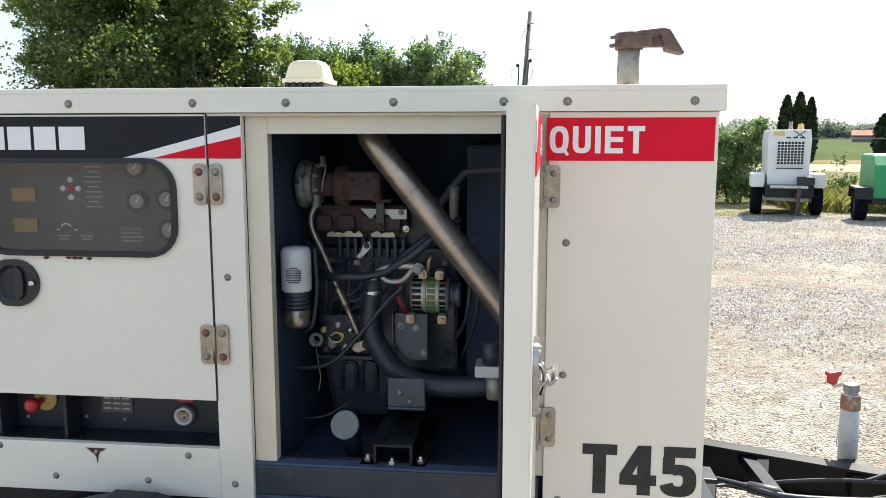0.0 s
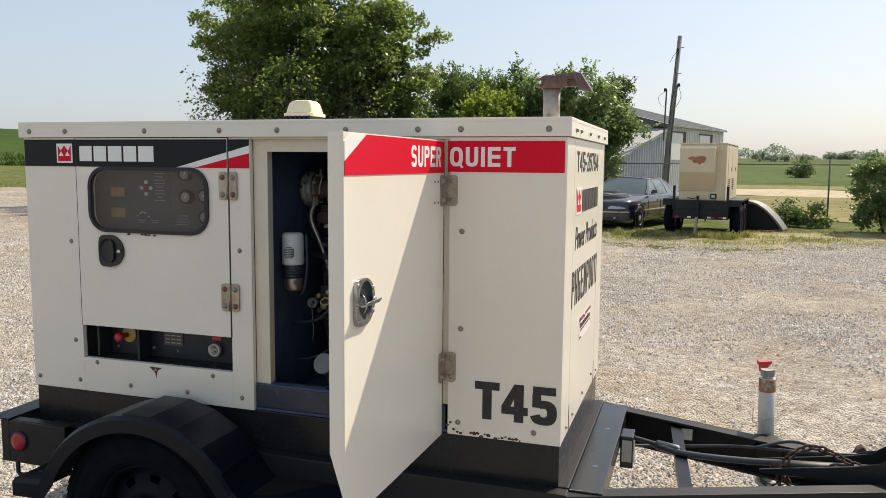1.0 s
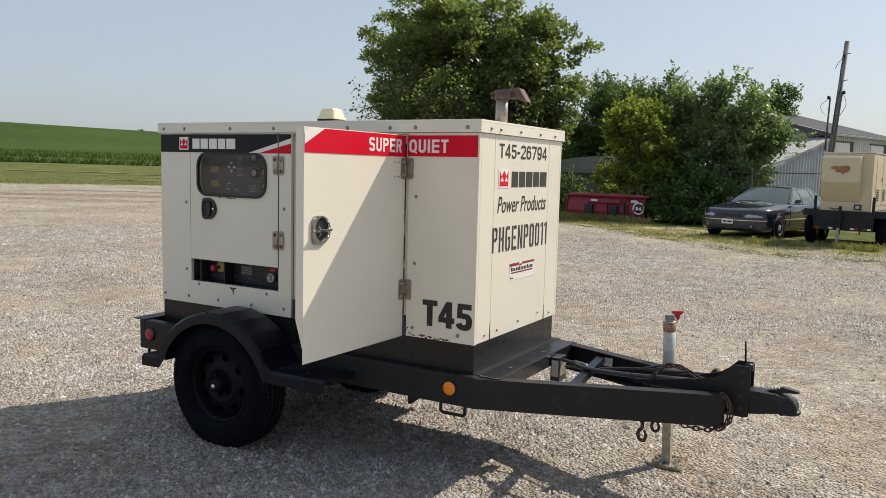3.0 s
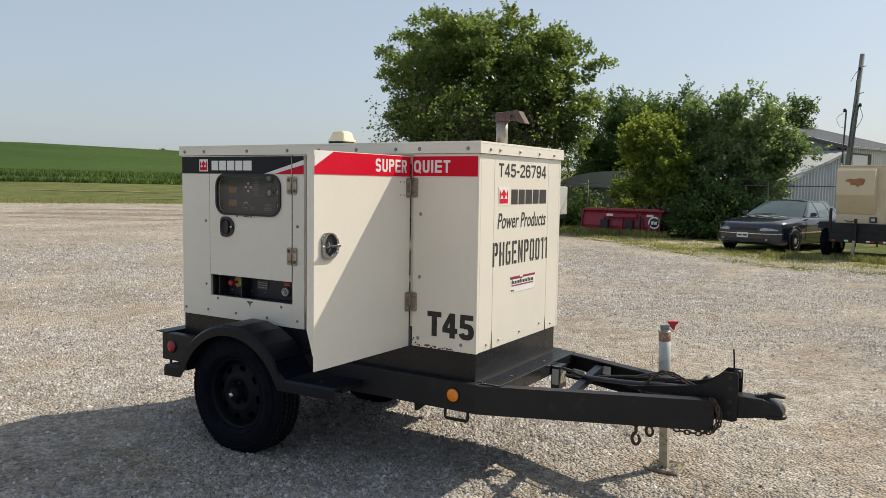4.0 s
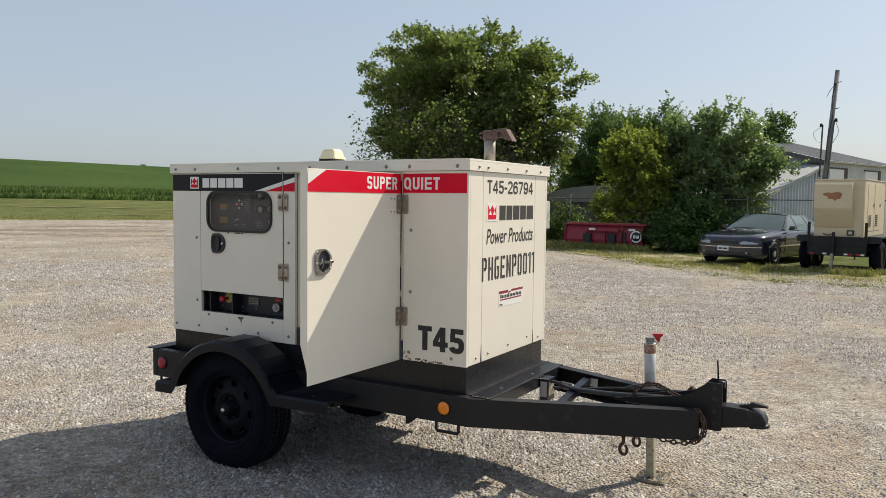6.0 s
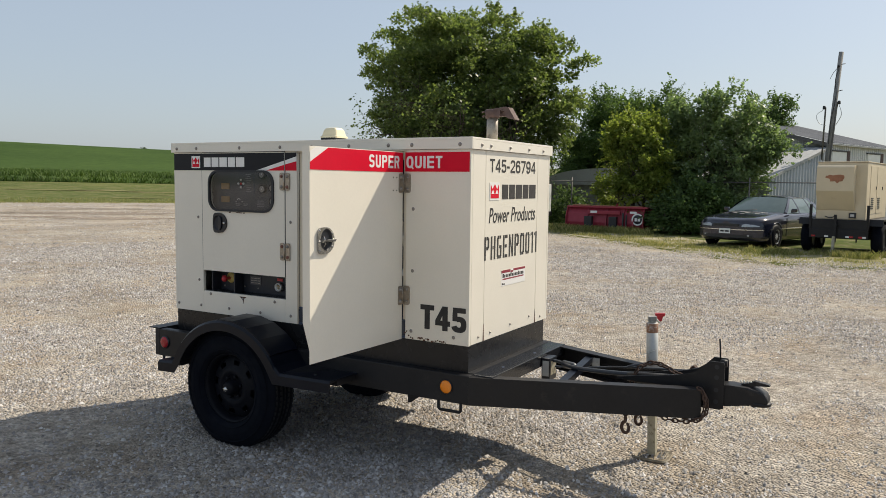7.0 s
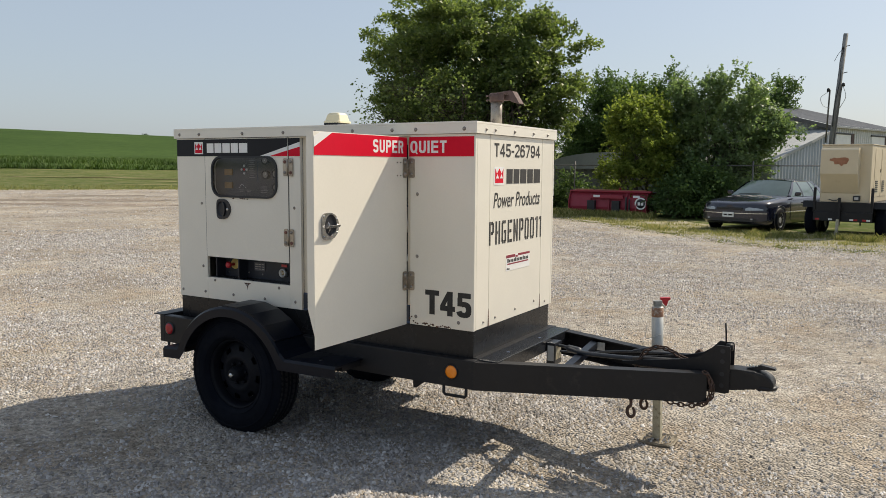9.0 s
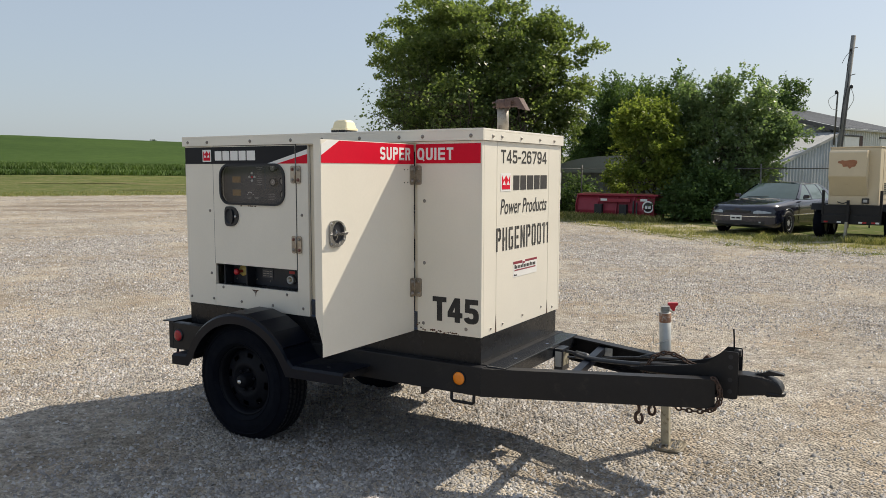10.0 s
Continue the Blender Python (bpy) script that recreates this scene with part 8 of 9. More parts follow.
# -- red snow pusher
sp = thing("snow_pusher", "faded red steel snow pusher box lying in weeds", "snow pusher", spot(-7.25, 23.55), -3)
part("moldboard", prism([(0.0, 0.06), (-0.05, 0.30), (0.02, 0.62), (0.12, 0.82), (0.20, 0.82), (0.12, 0.6), (0.05, 0.30), (0.10, 0.06)], "x", -1.50, 1.35), PUSHER_RED, sp, "curved red moldboard")
part("top_tube", box(-1.50, 1.50, -0.02, 0.20, 0.8205, 0.88, 0.01), PUSHER_RED, sp)
part("rubber_edge", box(-1.30, -0.62, 0.02, 0.14, 0.8805, 0.925, 0.008), RUST_PAINT, sp, "worn brown edge strip")
part("rubber_edge", box(-0.55, 1.30, 0.02, 0.14, 0.8805, 0.91, 0.008), RUST_PAINT, sp, "worn brown edge strip")
part("lifting_eye", lathe([(-0.015, 0.03), (-0.015, 0.06), (0.015, 0.06), (0.015, 0.03)], (0.38, 0.05, 0.93), "x", 14), PUSHER_RED, sp)
part("wear_shoe", beam((1.10, -0.22, 0.10), (1.44, -0.16, 0.06), 0.12, 0.05), DARK_RUST, sp, "dark worn skid shoe")
part("brace", beam((0.66, -0.13, 0.16), (0.66, -0.10, 0.66), 0.05, 0.05), CAR_TRIM, sp)
part("brace", beam((0.78, -0.13, 0.16), (0.78, -0.10, 0.60), 0.04, 0.05), CAR_TRIM, sp)
for x in (-1.53, 1.36):
    part("end_plate", prism([(-0.10, 0.03), (-0.12, 0.5), (0.05, 0.86), (0.95, 0.80), (1.05, 0.1), (0.95, 0.03)], "x", x, x + 0.03, bev=0.005), PUSHER_RED, sp)
for x in (-0.72, 0.0, 0.62, 1.0):
    part("rib", prism([(-0.14, 0.10), (-0.10, 0.45), (0.04, 0.80), (0.06, 0.80), (-0.04, 0.3), (0.0, 0.10)], "x", x, x + 0.04), PUSHER_RED, sp)
for x in (-0.62, 0.30):
    part("coupler_pocket", box(x - 0.14, x + 0.14, -0.20, -0.04, 0.12, 0.52, 0.01), CAR_TRIM, sp)
part("cross_tube", box(-0.65, 0.55, -0.14, -0.02, 0.60, 0.72, 0.01), PUSHER_RED, sp)
for x in (-0.42, 1.0):
    part("sticker", box(x - 0.12, x + 0.12, -0.016, -0.0005, 0.64, 0.72), DECAL_WHITE, sp).location = (0, -0.145 if x < 0.6 else -0.02, 0)
part("disc_sticker", lathe([(0.0, 0.16), (-0.004, 0.17), (-0.004, 0.20), (0.0, 0.21)], (1.18, -0.10, 0.45), "y", 28), DECAL_WHITE, sp, "round white ring with plain bars")
part("disc_field", lathe([(0.0, 0.0), (0.0, 0.16), (0.05, 0.21)], (1.18, -0.098, 0.45), "y", 28), CAR_TRIM, sp)
for a, b in ((1.08, 1.16), (1.19, 1.28)):
    part("bar", box(a, b, -0.106, -0.099, 0.39, 0.50), DECAL_WHITE, sp)

# -- corrugated sheet helper


def corrugated(p0, along, up, length, height_a, height_b, material, name, parent, pitch=0.30, depth=0.06, top_only=False):
    """A ribbed sheet: along its length the upper edge runs from height_a to height_b."""
    bm = bmesh.new()
    p0, along, up = Vector(p0), Vector(along).normalized(), Vector(up).normalized()
    out = along.cross(up).normalized()
    n = max(2, int(length / pitch))
    lower, upper = [], []
    for k in range(n):
        for f, d in ((0.0, 0.0), (0.35, 0.0), (0.5, 1.0), (0.85, 1.0)):
            s = (k + f) / n
            q = p0 + along * (s * length) + out * (depth * d)
            lower.append(bm.verts.new(q))
            upper.append(bm.verts.new(q + up * (height_a + (height_b - height_a) * s)))
    for k in range(len(lower) - 1):
        bm.faces.new((lower[k], lower[k + 1], upper[k + 1], upper[k]))
    return part(name, bm, material, parent)


# -- large metal shed; its corner E by the pole, its long wall along +y
shed = thing("metal_shed", "large weathered corrugated metal shed with a low gable roof", "shed", spot(-0.806, 31.463), -19.25)
SH, SL, HALF, RISE = 3.38, 6.95, 5.15, 1.40
corrugated((0, 0, 0), (0, 1, 0), (0, 0, 1), SL, SH, SH, PALE_SIDING, "wall", shed, 0.20, 0.035)
corrugated((-HALF, 0, 0), (1, 0, 0), (0, 0, 1), HALF, SH + RISE, SH, PALE_SIDING, "wall", shed, 0.20, 0.035)
corrugated((-2 * HALF, 0, 0), (1, 0, 0), (0, 0, 1), HALF, SH, SH + RISE, PALE_SIDING, "wall", shed, 0.20, 0.035)
part("wall", box(-2 * HALF, -0.01, SL, SL + 0.1, 0, SH), SIDING, shed)
part("wall", box(-2 * HALF - 0.1, -2 * HALF - 0.001, 0, SL + 0.1, 0, SH), SIDING, shed)
run = HALF + 0.18
slope = math.hypot(run, RISE)
corrugated((0.18, -0.35, SH + 0.01), (0, 1, 0), (-run, 0, RISE), SL + 0.42, slope, slope, ROOFING, "roof", shed, 0.30, 0.02)
corrugated((-2 * HALF - 0.18, SL + 0.07, SH + 0.01), (0, -1, 0), (run, 0, RISE), SL + 0.42, slope, slope, ROOFING, "roof", shed, 0.30, 0.02)
part("fascia", box(0.155, 0.175, -0.34, SL + 0.06, SH - 0.06, SH + 0.005, 0.002), LEAN_ROOF, shed)
part("verge_board", prism([(0.18, SH - 0.16), (0.18, SH), (-HALF, SH + RISE - 0.005), (-2 * HALF - 0.18, SH), (-2 * HALF - 0.18, SH - 0.16), (-HALF, SH + RISE - 0.17)], "y", -0.39, -0.352), DARK_FENCE, shed, "dark board along the verge")
for y in (0.16, 3.60):
    wd = part("window", box(0.0005, 0.055, y, y + 1.35, 1.95, 3.08), WHITE_PAINT, shed, "boarded pale window")
    part("frame", box(0.0005, 0.075, y + 1.3505, y + 1.62, 1.90, 3.14), RUST_IRON, wd)
    part("frame", box(0.0005, 0.075, y - 0.05, y + 1.35, 3.0805, 3.14), CAR_TRIM, wd)
# lean-to against its gable, sloping down towards the yard
lt = thing("lean_to_shed", "corrugated metal lean-to with a single-pitch pale roof", "shed", spot(-0.806, 31.463), -19.25)
LD, LW = 4.75, 3.1
corrugated((0.0, -LD, 0), (0, 1, 0), (0, 0, 1), LD - 0.02, 2.0, 3.28, SIDING, "wall", lt, 0.235, 0.06)
part("wall", box(-LW, -0.02, -LD - 0.04, -LD, 0, 1.98), SIDING, lt)
part("wall", box(-LW - 0.05, -LW - 0.005, -LD, -0.05, 0, 1.98), SIDING, lt)
pitch = math.hypot(LD + 0.35, 1.37)
corrugated((0.12, -LD - 0.35, 1.93), (-1, 0, 0), (0, -LD - 0.35, -1.37), LW + 0.3, -pitch, -pitch, LEAN_ROOF, "roof", lt, 0.30, 0.02)
part("fascia", prism([(-LD - 0.35, 1.84), (-0.04, 3.21), (-0.04, 3.315), (-LD - 0.35, 1.945)], "x", 0.122, 0.150), LEAN_ROOF, lt, "pale flashing along the roof edge")
# low outbuilding behind the trees
ob = thing("low_shed", "low grey outbuilding with a shallow curved roof", "shed", spot(-12.4, 30.5), 0)
part("wall", box(0, 5.6, 0.0, 4.0, 0, 1.75), OLD_WALL, ob, "stained grey wall")
arc = [(2.8 + 3.1 * math.cos(a), 1.62 + 0.75 * math.sin(a)) for a in (math.pi * k / 12 for k in range(13))]
part("roof", prism(arc, "y", -0.2, 4.2), LEAN_ROOF, ob, "shallow curved metal roof")

# -- leaning service pole with conduits
pole = thing("utility_pole", "weathered wooden pole, leaning, with conduits and loose wires", "utility pole", spot(-0.96, 30.3))
tip = Vector((0.47, 0.0, 6.78))
part("post", tube([(0, 0, -0.2), tip * 0.5, tip], [0.10, 0.092, 0.086], 14), POLE_WOOD, pole)
part("conduit", tube([(0.20, -0.2, 0.0), (0.28, -0.2, 2.6), (0.42, -0.2, 4.65), (0.45, -0.2, 4.86), (0.53, -0.22, 4.88)], 0.035, 10), DARK_FENCE, pole)
part("weatherhead", lathe([(0.0, 0.0), (0.0, 0.06), (0.12, 0.05), (0.14, 0.0)], (0.50, -0.22, 4.80), "z", 10), CAR_TRIM, pole)
part("conduit", tube([(0.0, -0.2, 2.7), (0.045, -0.2, 4.55), (0.05, -0.2, 4.68), (-0.02, -0.22, 4.7)], 0.03, 10), DARK_FENCE, pole)
part("weatherhead", lathe([(0.0, 0.0), (0.0, 0.06), (0.12, 0.05), (0.14, 0.0)], (0.0, -0.22, 4.62), "z", 10), CAR_TRIM, pole)
part("wire", tube(curve_path([(0.50, -0.25, 4.8), (0.60, -0.25, 4.4), (0.42, -0.25, 4.0)], 6), 0.012, 6), GALV, pole)
part("wire", tube(curve_path([(-0.02, -0.25, 4.6), (-0.25, -0.25, 4.4), (-0.15, -0.25, 4.1), (0.08, -0.25, 4.0)], 6), 0.010, 6), GALV, pole)
part("wire", tube(curve_path([(0.45, -0.16, 6.2), (0.33, -0.2, 5.7), (0.38, -0.18, 5.1), (0.25, -0.18, 4.2), (0.20, -0.18, 3.3)], 6), 0.014, 6), CAR_TRIM, pole)
part("insulator", lathe([(0.0, 0.0), (0.0, 0.05), (0.08, 0.03), (0.10, 0.0)], (0.41, -0.12, 6.2), "z", 8), CAR_TRIM, pole)
part("wire", tube(curve_path([(0.42, -0.14, 6.22), (0.26, -0.2, 6.0), (0.14, -0.2, 5.75)], 4), 0.010, 6), CAR_TRIM, pole)
part("bolt_arm", tube([(0.50, -0.1, 6.3), (0.64, -0.1, 6.32)], 0.015, 6), CAR_TRIM, pole)
part("bolt_arm", tube([(0.44, -0.1, 5.3), (0.60, -0.1, 5.34)], 0.015, 6), CAR_TRIM, pole)

# -- chain-link fence behind the yard
FENCE = [(-17.0, 27.6), (-9.6, 26.2), (-2.6, 24.3), (3.95, 22.1), (9.5, 20.8), (17.0, 19.6)]
fence = thing("fence", "galvanised chain-link fence with a top rail", "fence", spot(0, 0), 0)
wires_v, wires_f = [], []


def thin_bar(p, q, r):
    d = (q - p).normalized()
    s = d.cross(Vector((0.31, 0.9, 0.2))).normalized() * r
    u = d.cross(s)
    k = len(wires_v)
    for c in (p, q):
        for w in (s, -s * 0.5 + u * 0.87, -s * 0.5 - u * 0.87):
            wires_v.append(tuple(c + w))
    for i in range(3):
        wires_f.append((k + i, k + (i + 1) % 3, k + 3 + (i + 1) % 3, k + 3 + i))


FH = 1.78
for (x0, y0), (x1, y1) in zip(FENCE, FENCE[1:]):
    a, b = Vector((x0, y0, 0)), Vector((x1, y1, 0))
    L = (b - a).length
    d = (b - a) / L
    n = max(1, round(L / 2.9))
    for k in range(n):
        p = a + d * (L * k / n)
        p.z = land(p.x, p.y)
        nxt = a + d * (L * (k + 1) / n)
        nxt.z = land(nxt.x, nxt.y)
        tall = 0.16
        part("post", tube([p + Vector((0, 0, -0.2)), p + Vector((0.02 * math.sin(7 * k + x0), 0, FH + tall))], 0.024, 8), DARK_FENCE, fence)
        part("top_rail", tube([p + Vector((0, 0, FH)), nxt + Vector((0, 0, FH))], 0.017, 8), DARK_FENCE, fence)
    step = 0.105
    for k in range(int(L / step)):
        p = a + d * (k * step)
        q = a + d * min(L, k * step + FH)
        thin_bar(p + Vector((0, 0, 0.04)), q + Vector((0, 0, 0.04 + (q - p).length)), 0.0010)
        q2 = a + d * min(L, k * step + FH)
        thin_bar(p + Vector((0, 0, FH)), q2 + Vector((0, 0, FH - (q2 - p).length)), 0.0010)
loose_mesh("chain_link", wires_v, wires_f, DARK_FENCE, fence, "", "", "stuff")

# -- a piece of machinery half hidden behind the tree row
ut = thing("trailer", "white machine end with dark slots behind the fence corner", "trailer", spot(-11.05, 24.3), -4)
part("housing", box(-0.6, 0.62, 0.0, 1.6, 0.55, 1.65, 0.03), WHITE_PAINT, ut)
for k in range(3):
    part("slot", box(0.2, 0.52, -0.006, -0.0005, 0.85 + k * 0.22, 0.93 + k * 0.22), CAR_TRIM, ut)
part("frame", box(-0.62, 0.64, -0.05, 1.65, 0.38, 0.5495, 0.01), CHARCOAL, ut)
small_wheel(ut, 0.45, 0.3, 0.30, 0.2)
small_wheel(ut, -0.45, 0.3, 0.30, 0.2)

# -- distance: columnar conifers, tree rows, farm buildings


def conifer(x, y, h, r, seed):
    rng = np.random.RandomState(seed)
    z0 = land(x, y)
    root = thing("conifer", "dark columnar conifer in a farm row", "tree", (x, y, z0), 0.0, "conifers in a farm row")
    part("trunk", tube([(0, 0, -0.2), (0, 0, h * 0.8)], [0.14, 0.04], 6), BARK, root)
    n = 2600
    t = rng.random(n)
    prof = np.clip(1 - t ** 3, 0, 1) ** 0.75 * np.clip(0.6 + 1.5 * t, 0, 1)
    a = rng.random(n) * 2 * np.pi
    rr = r * prof * (0.6 + 0.5 * rng.random(n)) * (1 + 0.15 * np.sin(5 * a + 9 * t))
    v, f = leaf_mesh(np.stack([rr * np.cos(a), rr * np.sin(a), 0.1 + h * t], 1), 0.28, rng)
    loose_mesh("crown", v, f, LEAF_DARK, root, "", "", "")


for k, (az, h, r) in enumerate(((17.3, 4.6, 0.54), (18.1, 4.8, 0.56), (18.8, 4.4, 0.44))):
    conifer(60 * math.sin(radians(az)), 60 * math.cos(radians(az)), h, r, 40 + k)
conifer(78 * math.sin(radians(23.1)), 78 * math.cos(radians(23.1)), 3.6, 0.75, 50)


def far_tree(az, d, h, r, seed):
    rng = np.random.RandomState(seed)
    x, y = d * math.sin(radians(az)), d * math.cos(radians(az))
    root = thing("tree", "distant hazy farm tree", "tree", (x, y, land(x, y)), 0.0, "distant farm trees")
    part("trunk", tube([(0, 0, -0.3), (0, 0, h * 0.5)], [r * 0.08, r * 0.04], 6), BARK, root)
    c = rng.normal(size=(26, 3)) * np.array([r * 0.45, r * 0.45, h * 0.17]) + np.array([0, 0, h * 0.55])
    p = c[rng.randint(0, 26, 2600)] + rng.normal(size=(2600, 3)) * r * 0.13
    v, f = leaf_mesh(p, r * 0.10, rng)
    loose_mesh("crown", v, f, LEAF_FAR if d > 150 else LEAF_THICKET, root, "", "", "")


for k, (az, d, h, r) in enumerate(((4.1, 210, 2.7, 1.7), (4.9, 210, 2.4, 1.6), (5.7, 215, 2.3, 1.5), (6.9, 210, 2.4, 1.7), (8.4, 320, 2.6, 3), (9.4, 320, 2.8, 4), (10.8, 330, 2.4, 4), (2.0, 330, 2.4, 4), (19.8, 190, 3.4, 4), (21.0, 190, 3.0, 4), (22.6, 200, 3.0, 5), (24.5, 200, 3.4, 5), (26.5, 210, 3.4, 5), (6.95, 84, 1.9, 1.7), (-51.6, 306, 1.3, 1.2))):
    far_tree(az, d, h, r, 60 + k)
# a far line of woods behind the fields
rngw = np.random.RandomState(90)
az = np.radians(rngw.uniform(-10, 62, 22000))
dist = rngw.uniform(520, 640, 22000)
hh = 11.0 + 4.0 * np.sin(az * 31) + 3.0 * np.sin(az * 73 + 1) + 2.0 * np.sin(az * 160)
pw = np.stack([dist * np.sin(az), dist * np.cos(az), 0 * az], 1)
pw[:, 2] = [land(q[0], q[1]) for q in pw]
pw[:, 2] += hh * rngw.random(22000) ** 0.6 * 0.72
v, f = leaf_mesh(pw, 1.3, rngw, 0.2)
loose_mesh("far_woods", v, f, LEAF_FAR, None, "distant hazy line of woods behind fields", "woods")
bx, by = 150 * math.sin(radians(22.0)), 150 * math.cos(radians(22.0))
fb = thing("farm_building", "low grey farm building across the fields", "shed", (bx, by, land(bx, by)), -20)
fb.scale = (0.62, 0.8, 0.75)
part("wall", box(-3.2, 3.2, 0, 5, 0, 1.9), OLD_WALL, fb)
part("roof", prism([(-0.4, 1.85), (2.5, 3.0), (5.4, 1.85), (5.4, 1.95), (2.5, 3.12), (-0.4, 1.95)], "x", -3.5, 3.5), RUST_PAINT, fb)

# ---------------- gravel stones, weeds, maize ----------------
rng = np.random.RandomState(77)


def stones(n, eye, az, reach, smin, smax, seed, name, grow_far):
    """Loose stones bedded in the yard, thinning out with distance: uneven wedge-shaped chips bedded in the ground."""
    r = np.random.RandomState(seed)
    base = np.array([(-0.9, -0.8, -0.4), (0.9, -0.8, -0.4), (0.9, 0.8, -0.4), (-0.9, 0.8, -0.4), (-0.45, -0.1, 0.78), (0.45, 0.1, 0.78)])
    tri = np.array([(0, 1, 5), (0, 5, 4), (1, 2, 5), (2, 3, 4), (2, 4, 5), (3, 0, 4)])
    d = reach[0] + (reach[1] - reach[0]) * r.random(n) ** 1.35
    a = np.radians(r.uniform(*az, n))
    c = np.stack([eye[0] + d * np.sin(a), eye[1] + d * np.cos(a), np.zeros(n)], 1)
    far = np.hypot(c[:, 0], c[:, 1]) - np.array([yard_edge(q) for q in np.degrees(np.arctan2(c[:, 0], c[:, 1]))])
    worn = np.array([noise.noise((q[0] * 0.42, q[1] * 0.42, 7.0)) + 0.5 * noise.noise((q[0] * 1.3, q[1] * 1.3, 2.0)) for q in c])
    keep = np.clip(0.62 + 1.35 * worn, 0.10, 1.0)
    c = c[((far < 0.3) | ((far < 1.6) & (r.random(n) < 0.4))) & (r.random(n) < keep)]
    n = len(c)
    d = np.hypot(c[:, 0] - eye[0], c[:, 1] - eye[1])
    s = (smin + (smax - smin) * r.random(n) ** 2.2) * (0.80 + grow_far * d)
    a = r.random(n) * 2 * np.pi
    v = base[None] * (1 + 0.25 * r.normal(size=(n, 6, 1)).clip(-1.2, 1.2))
    v = v + np.array([0.20, 0.24, 0.16]) * r.normal(size=(n, 6, 3))
    v *= s[:, None, None]
    ca, sa = np.cos(a)[:, None], np.sin(a)[:, None]
    x = v[:, :, 0] * ca - v[:, :, 1] * sa
    y = v[:, :, 0] * sa + v[:, :, 1] * ca
    t = r.normal(size=(n, 1)) * 0.35
    z = v[:, :, 2] + t * x
    p = np.stack([x, y, z], 2) + c[:, None, :]
    p[:, :, 2] += np.array([land(q[0], q[1]) for q in c])[:, None] + 0.015 + s[:, None] * 0.32
    f = (tri[None] + 6 * np.arange(n)[:, None, None]).reshape(-1, 3)
    loose_mesh(name, p.reshape(-1, 3), f, STONES, None, "loose crushed limestone chips covering the yard", "gravel")


stones(430000, (1.2, -2.8), (-78, 32), (1.5, 20.0), 0.0036, 0.0112, 1, "gravel", 0.045)
stones(42000, (1.2, -2.8), (-78, 32), (1.5, 16.0), 0.0085, 0.0175, 4, "gravel", 0.01)
stones(80000, (1.2, -2.8), (-80, 30), (13.0, 50.0), 0.007, 0.016, 2, "gravel", 0.025)


def blades(pts, h, w, seed, material, label, category, name, lean=0.35):
    """Grass blades: narrow bent triangles in tufts."""
    r = np.random.RandomState(seed)
    n = len(pts)
    a = r.random(n) * 2 * np.pi
    hh = h * (0.45 + 0.9 * r.random(n))
    ww = w * (0.6 + 0.8 * r.random(n))
    dx, dy = np.cos(a), np.sin(a)
    l = lean * hh * r.random(n) * 2
    b0 = pts + np.stack([-dy * ww, dx * ww, 0 * a], 1)
    b1 = pts + np.stack([dy * ww, -dx * ww, 0 * a], 1)
    m1 = pts + np.stack([dx * l * 0.4 + dy * ww * 0.6, dy * l * 0.4 - dx * ww * 0.6, hh * 0.6], 1)
    tp = pts + np.stack([dx * l, dy * l, hh], 1)
    v = np.stack([b0, b1, m1, tp], 1).reshape(-1, 3)
    f = np.arange(4 * n).reshape(n, 4)
    loose_mesh(name, v, f, material, None, label, category)


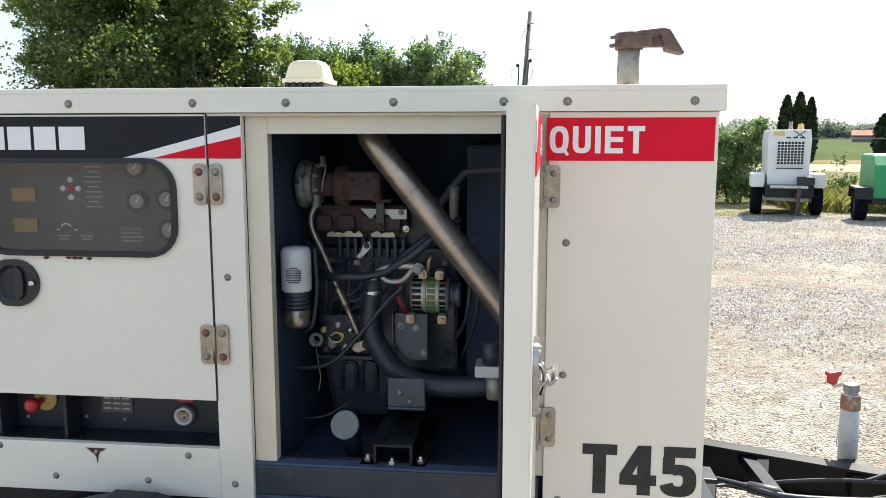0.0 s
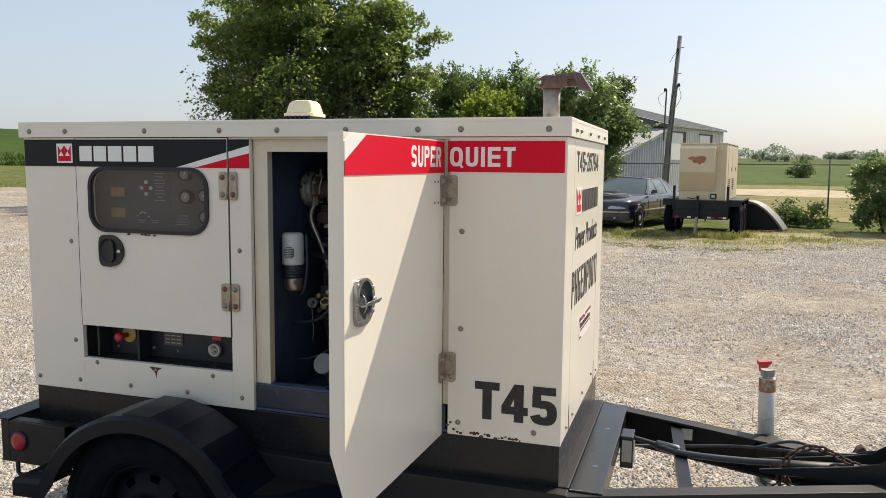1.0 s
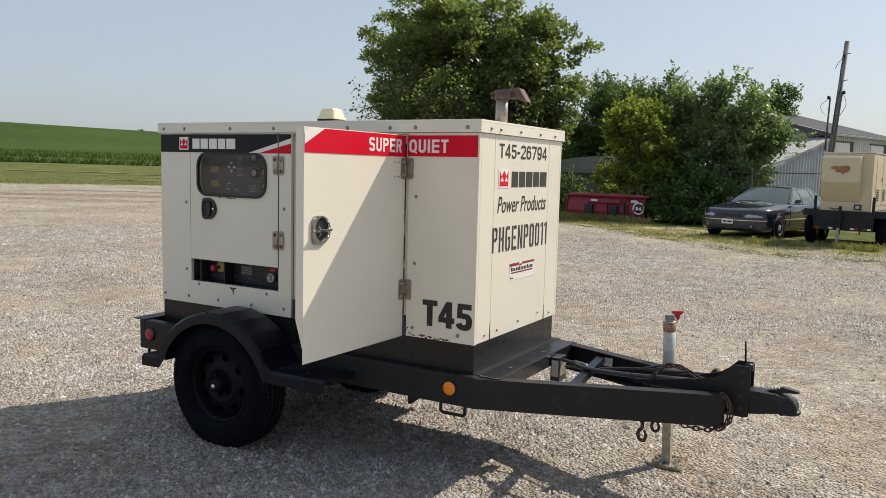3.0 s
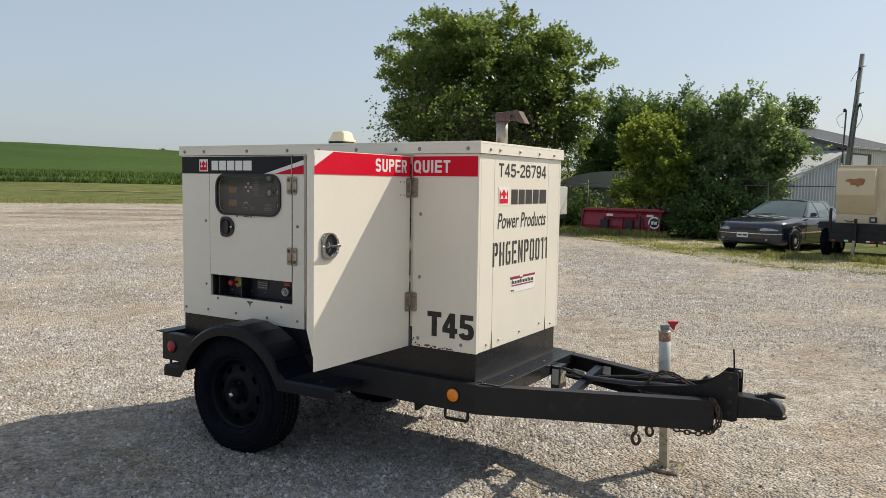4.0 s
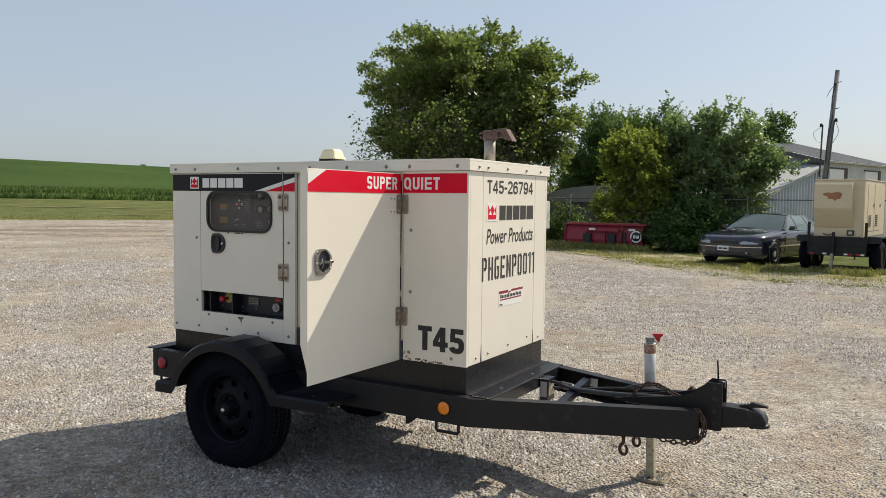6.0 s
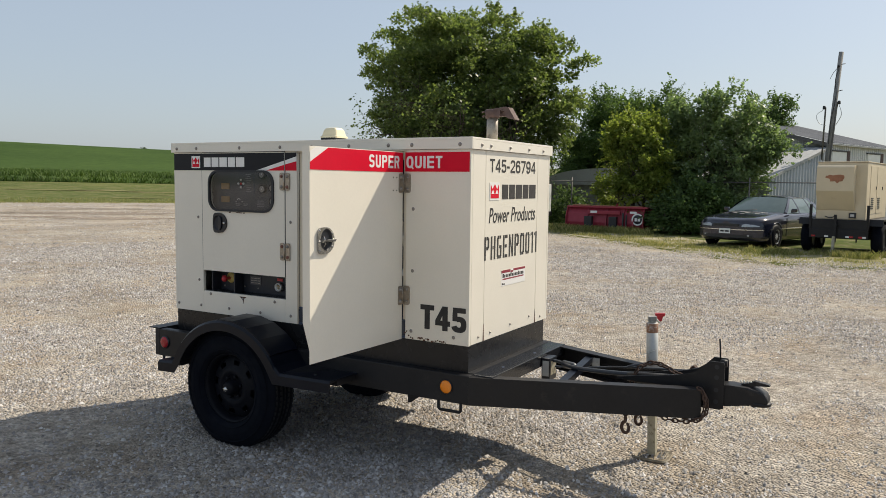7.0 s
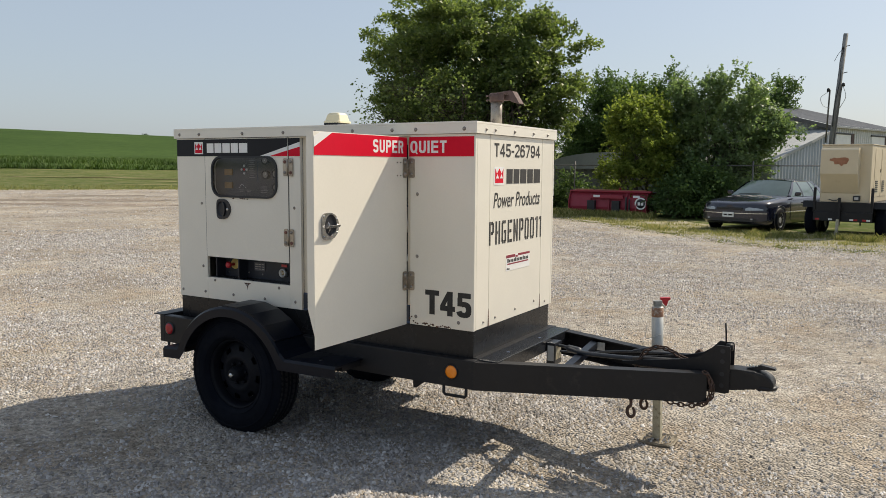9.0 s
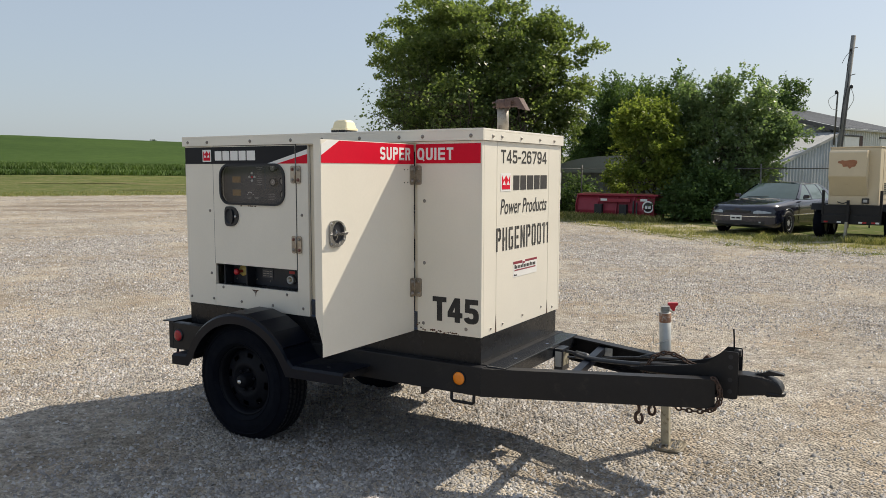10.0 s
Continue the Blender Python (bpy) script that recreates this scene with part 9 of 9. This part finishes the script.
def weeds_on_verge(n, az0, az1, d0, d1, h, w, seed, tufts):
    r = np.random.RandomState(seed)
    az = radians(1) * r.uniform(az0, az1, tufts)
    edge = np.array([yard_edge(math.degrees(q)) for q in az])
    d = edge + d0 + (d1 - d0) * r.random(tufts) ** 1.5
    c = np.stack([d * np.sin(az), d * np.cos(az), 0 * d], 1)
    k = r.randint(0, tufts, n)
    p = c[k] + np.concatenate([r.normal(size=(n, 2)) * 0.16, np.zeros((n, 1))], 1)
    p[:, 2] = [land(q[0], q[1]) for q in p]
    blades(p, h, w, seed, WEEDS, "dry grass and weeds along the yard's edge", "weeds", "weeds")


weeds_on_verge(22000, -34, 26, -0.7, 5.0, 0.034, 0.0065, 11, 1300)
weeds_on_verge(4200, -12, 12, 1.2, 5.0, 0.075, 0.007, 12, 150)
weeds_on_verge(5500, -32, -12, 0.6, 4.5, 0.095, 0.007, 13, 170)
weeds_on_verge(9000, -78, -34, -1.5, 9.0, 0.12, 0.012, 16, 1500)


def weed_patch(n, x0, x1, y0, y1, h, seed, tufts):
    r = np.random.RandomState(seed)
    c = np.stack([r.uniform(x0, x1, tufts), r.uniform(y0, y1, tufts)], 1)
    p = c[r.randint(0, tufts, n)] + r.normal(size=(n, 2)) * 0.09
    p = np.concatenate([p, np.array([[land(q[0], q[1])] for q in p])], 1)
    blades(p, h, 0.006, seed, WEEDS, "taller weeds round parked machines", "weeds", "weeds", 0.5)


weed_patch(1700, -4.2, 2.6, 16.8, 18.5, 0.085, 14, 70)
weed_patch(1500, -1.5, 1.6, 16.9, 17.9, 0.15, 18, 26)
weed_patch(2600, -9.2, -5.4, 22.2, 23.4, 0.2, 15, 60)
weed_patch(4200, 6.1, 9.0, 17.6, 20.6, 0.42, 17, 110)
# maize along the near edge of the hill field
r = np.random.RandomState(31)
rows_ = []
for k in range(16):
    az = r.uniform(-75, -34, 700)
    d = 97.2 + k * 1.4 + r.normal(size=700) * 0.12
    x, y = d * np.sin(np.radians(az)), d * np.cos(np.radians(az))
    z = np.array([land(p, q) for p, q in zip(x, y)]) + (0.0 if k < 3 else 0.35)
    rows_.append(np.stack([x, y, z], 1))
stalks = np.vstack(rows_)
stalks = np.repeat(stalks, 4, 0) + np.concatenate([r.normal(size=(len(stalks) * 4, 2)) * 0.12, np.zeros((len(stalks) * 4, 1))], 1)
blades(stalks, 0.62, 0.05, 32, MAIZE, "rows of young maize on a hillside", "maize", "maize", 0.4)
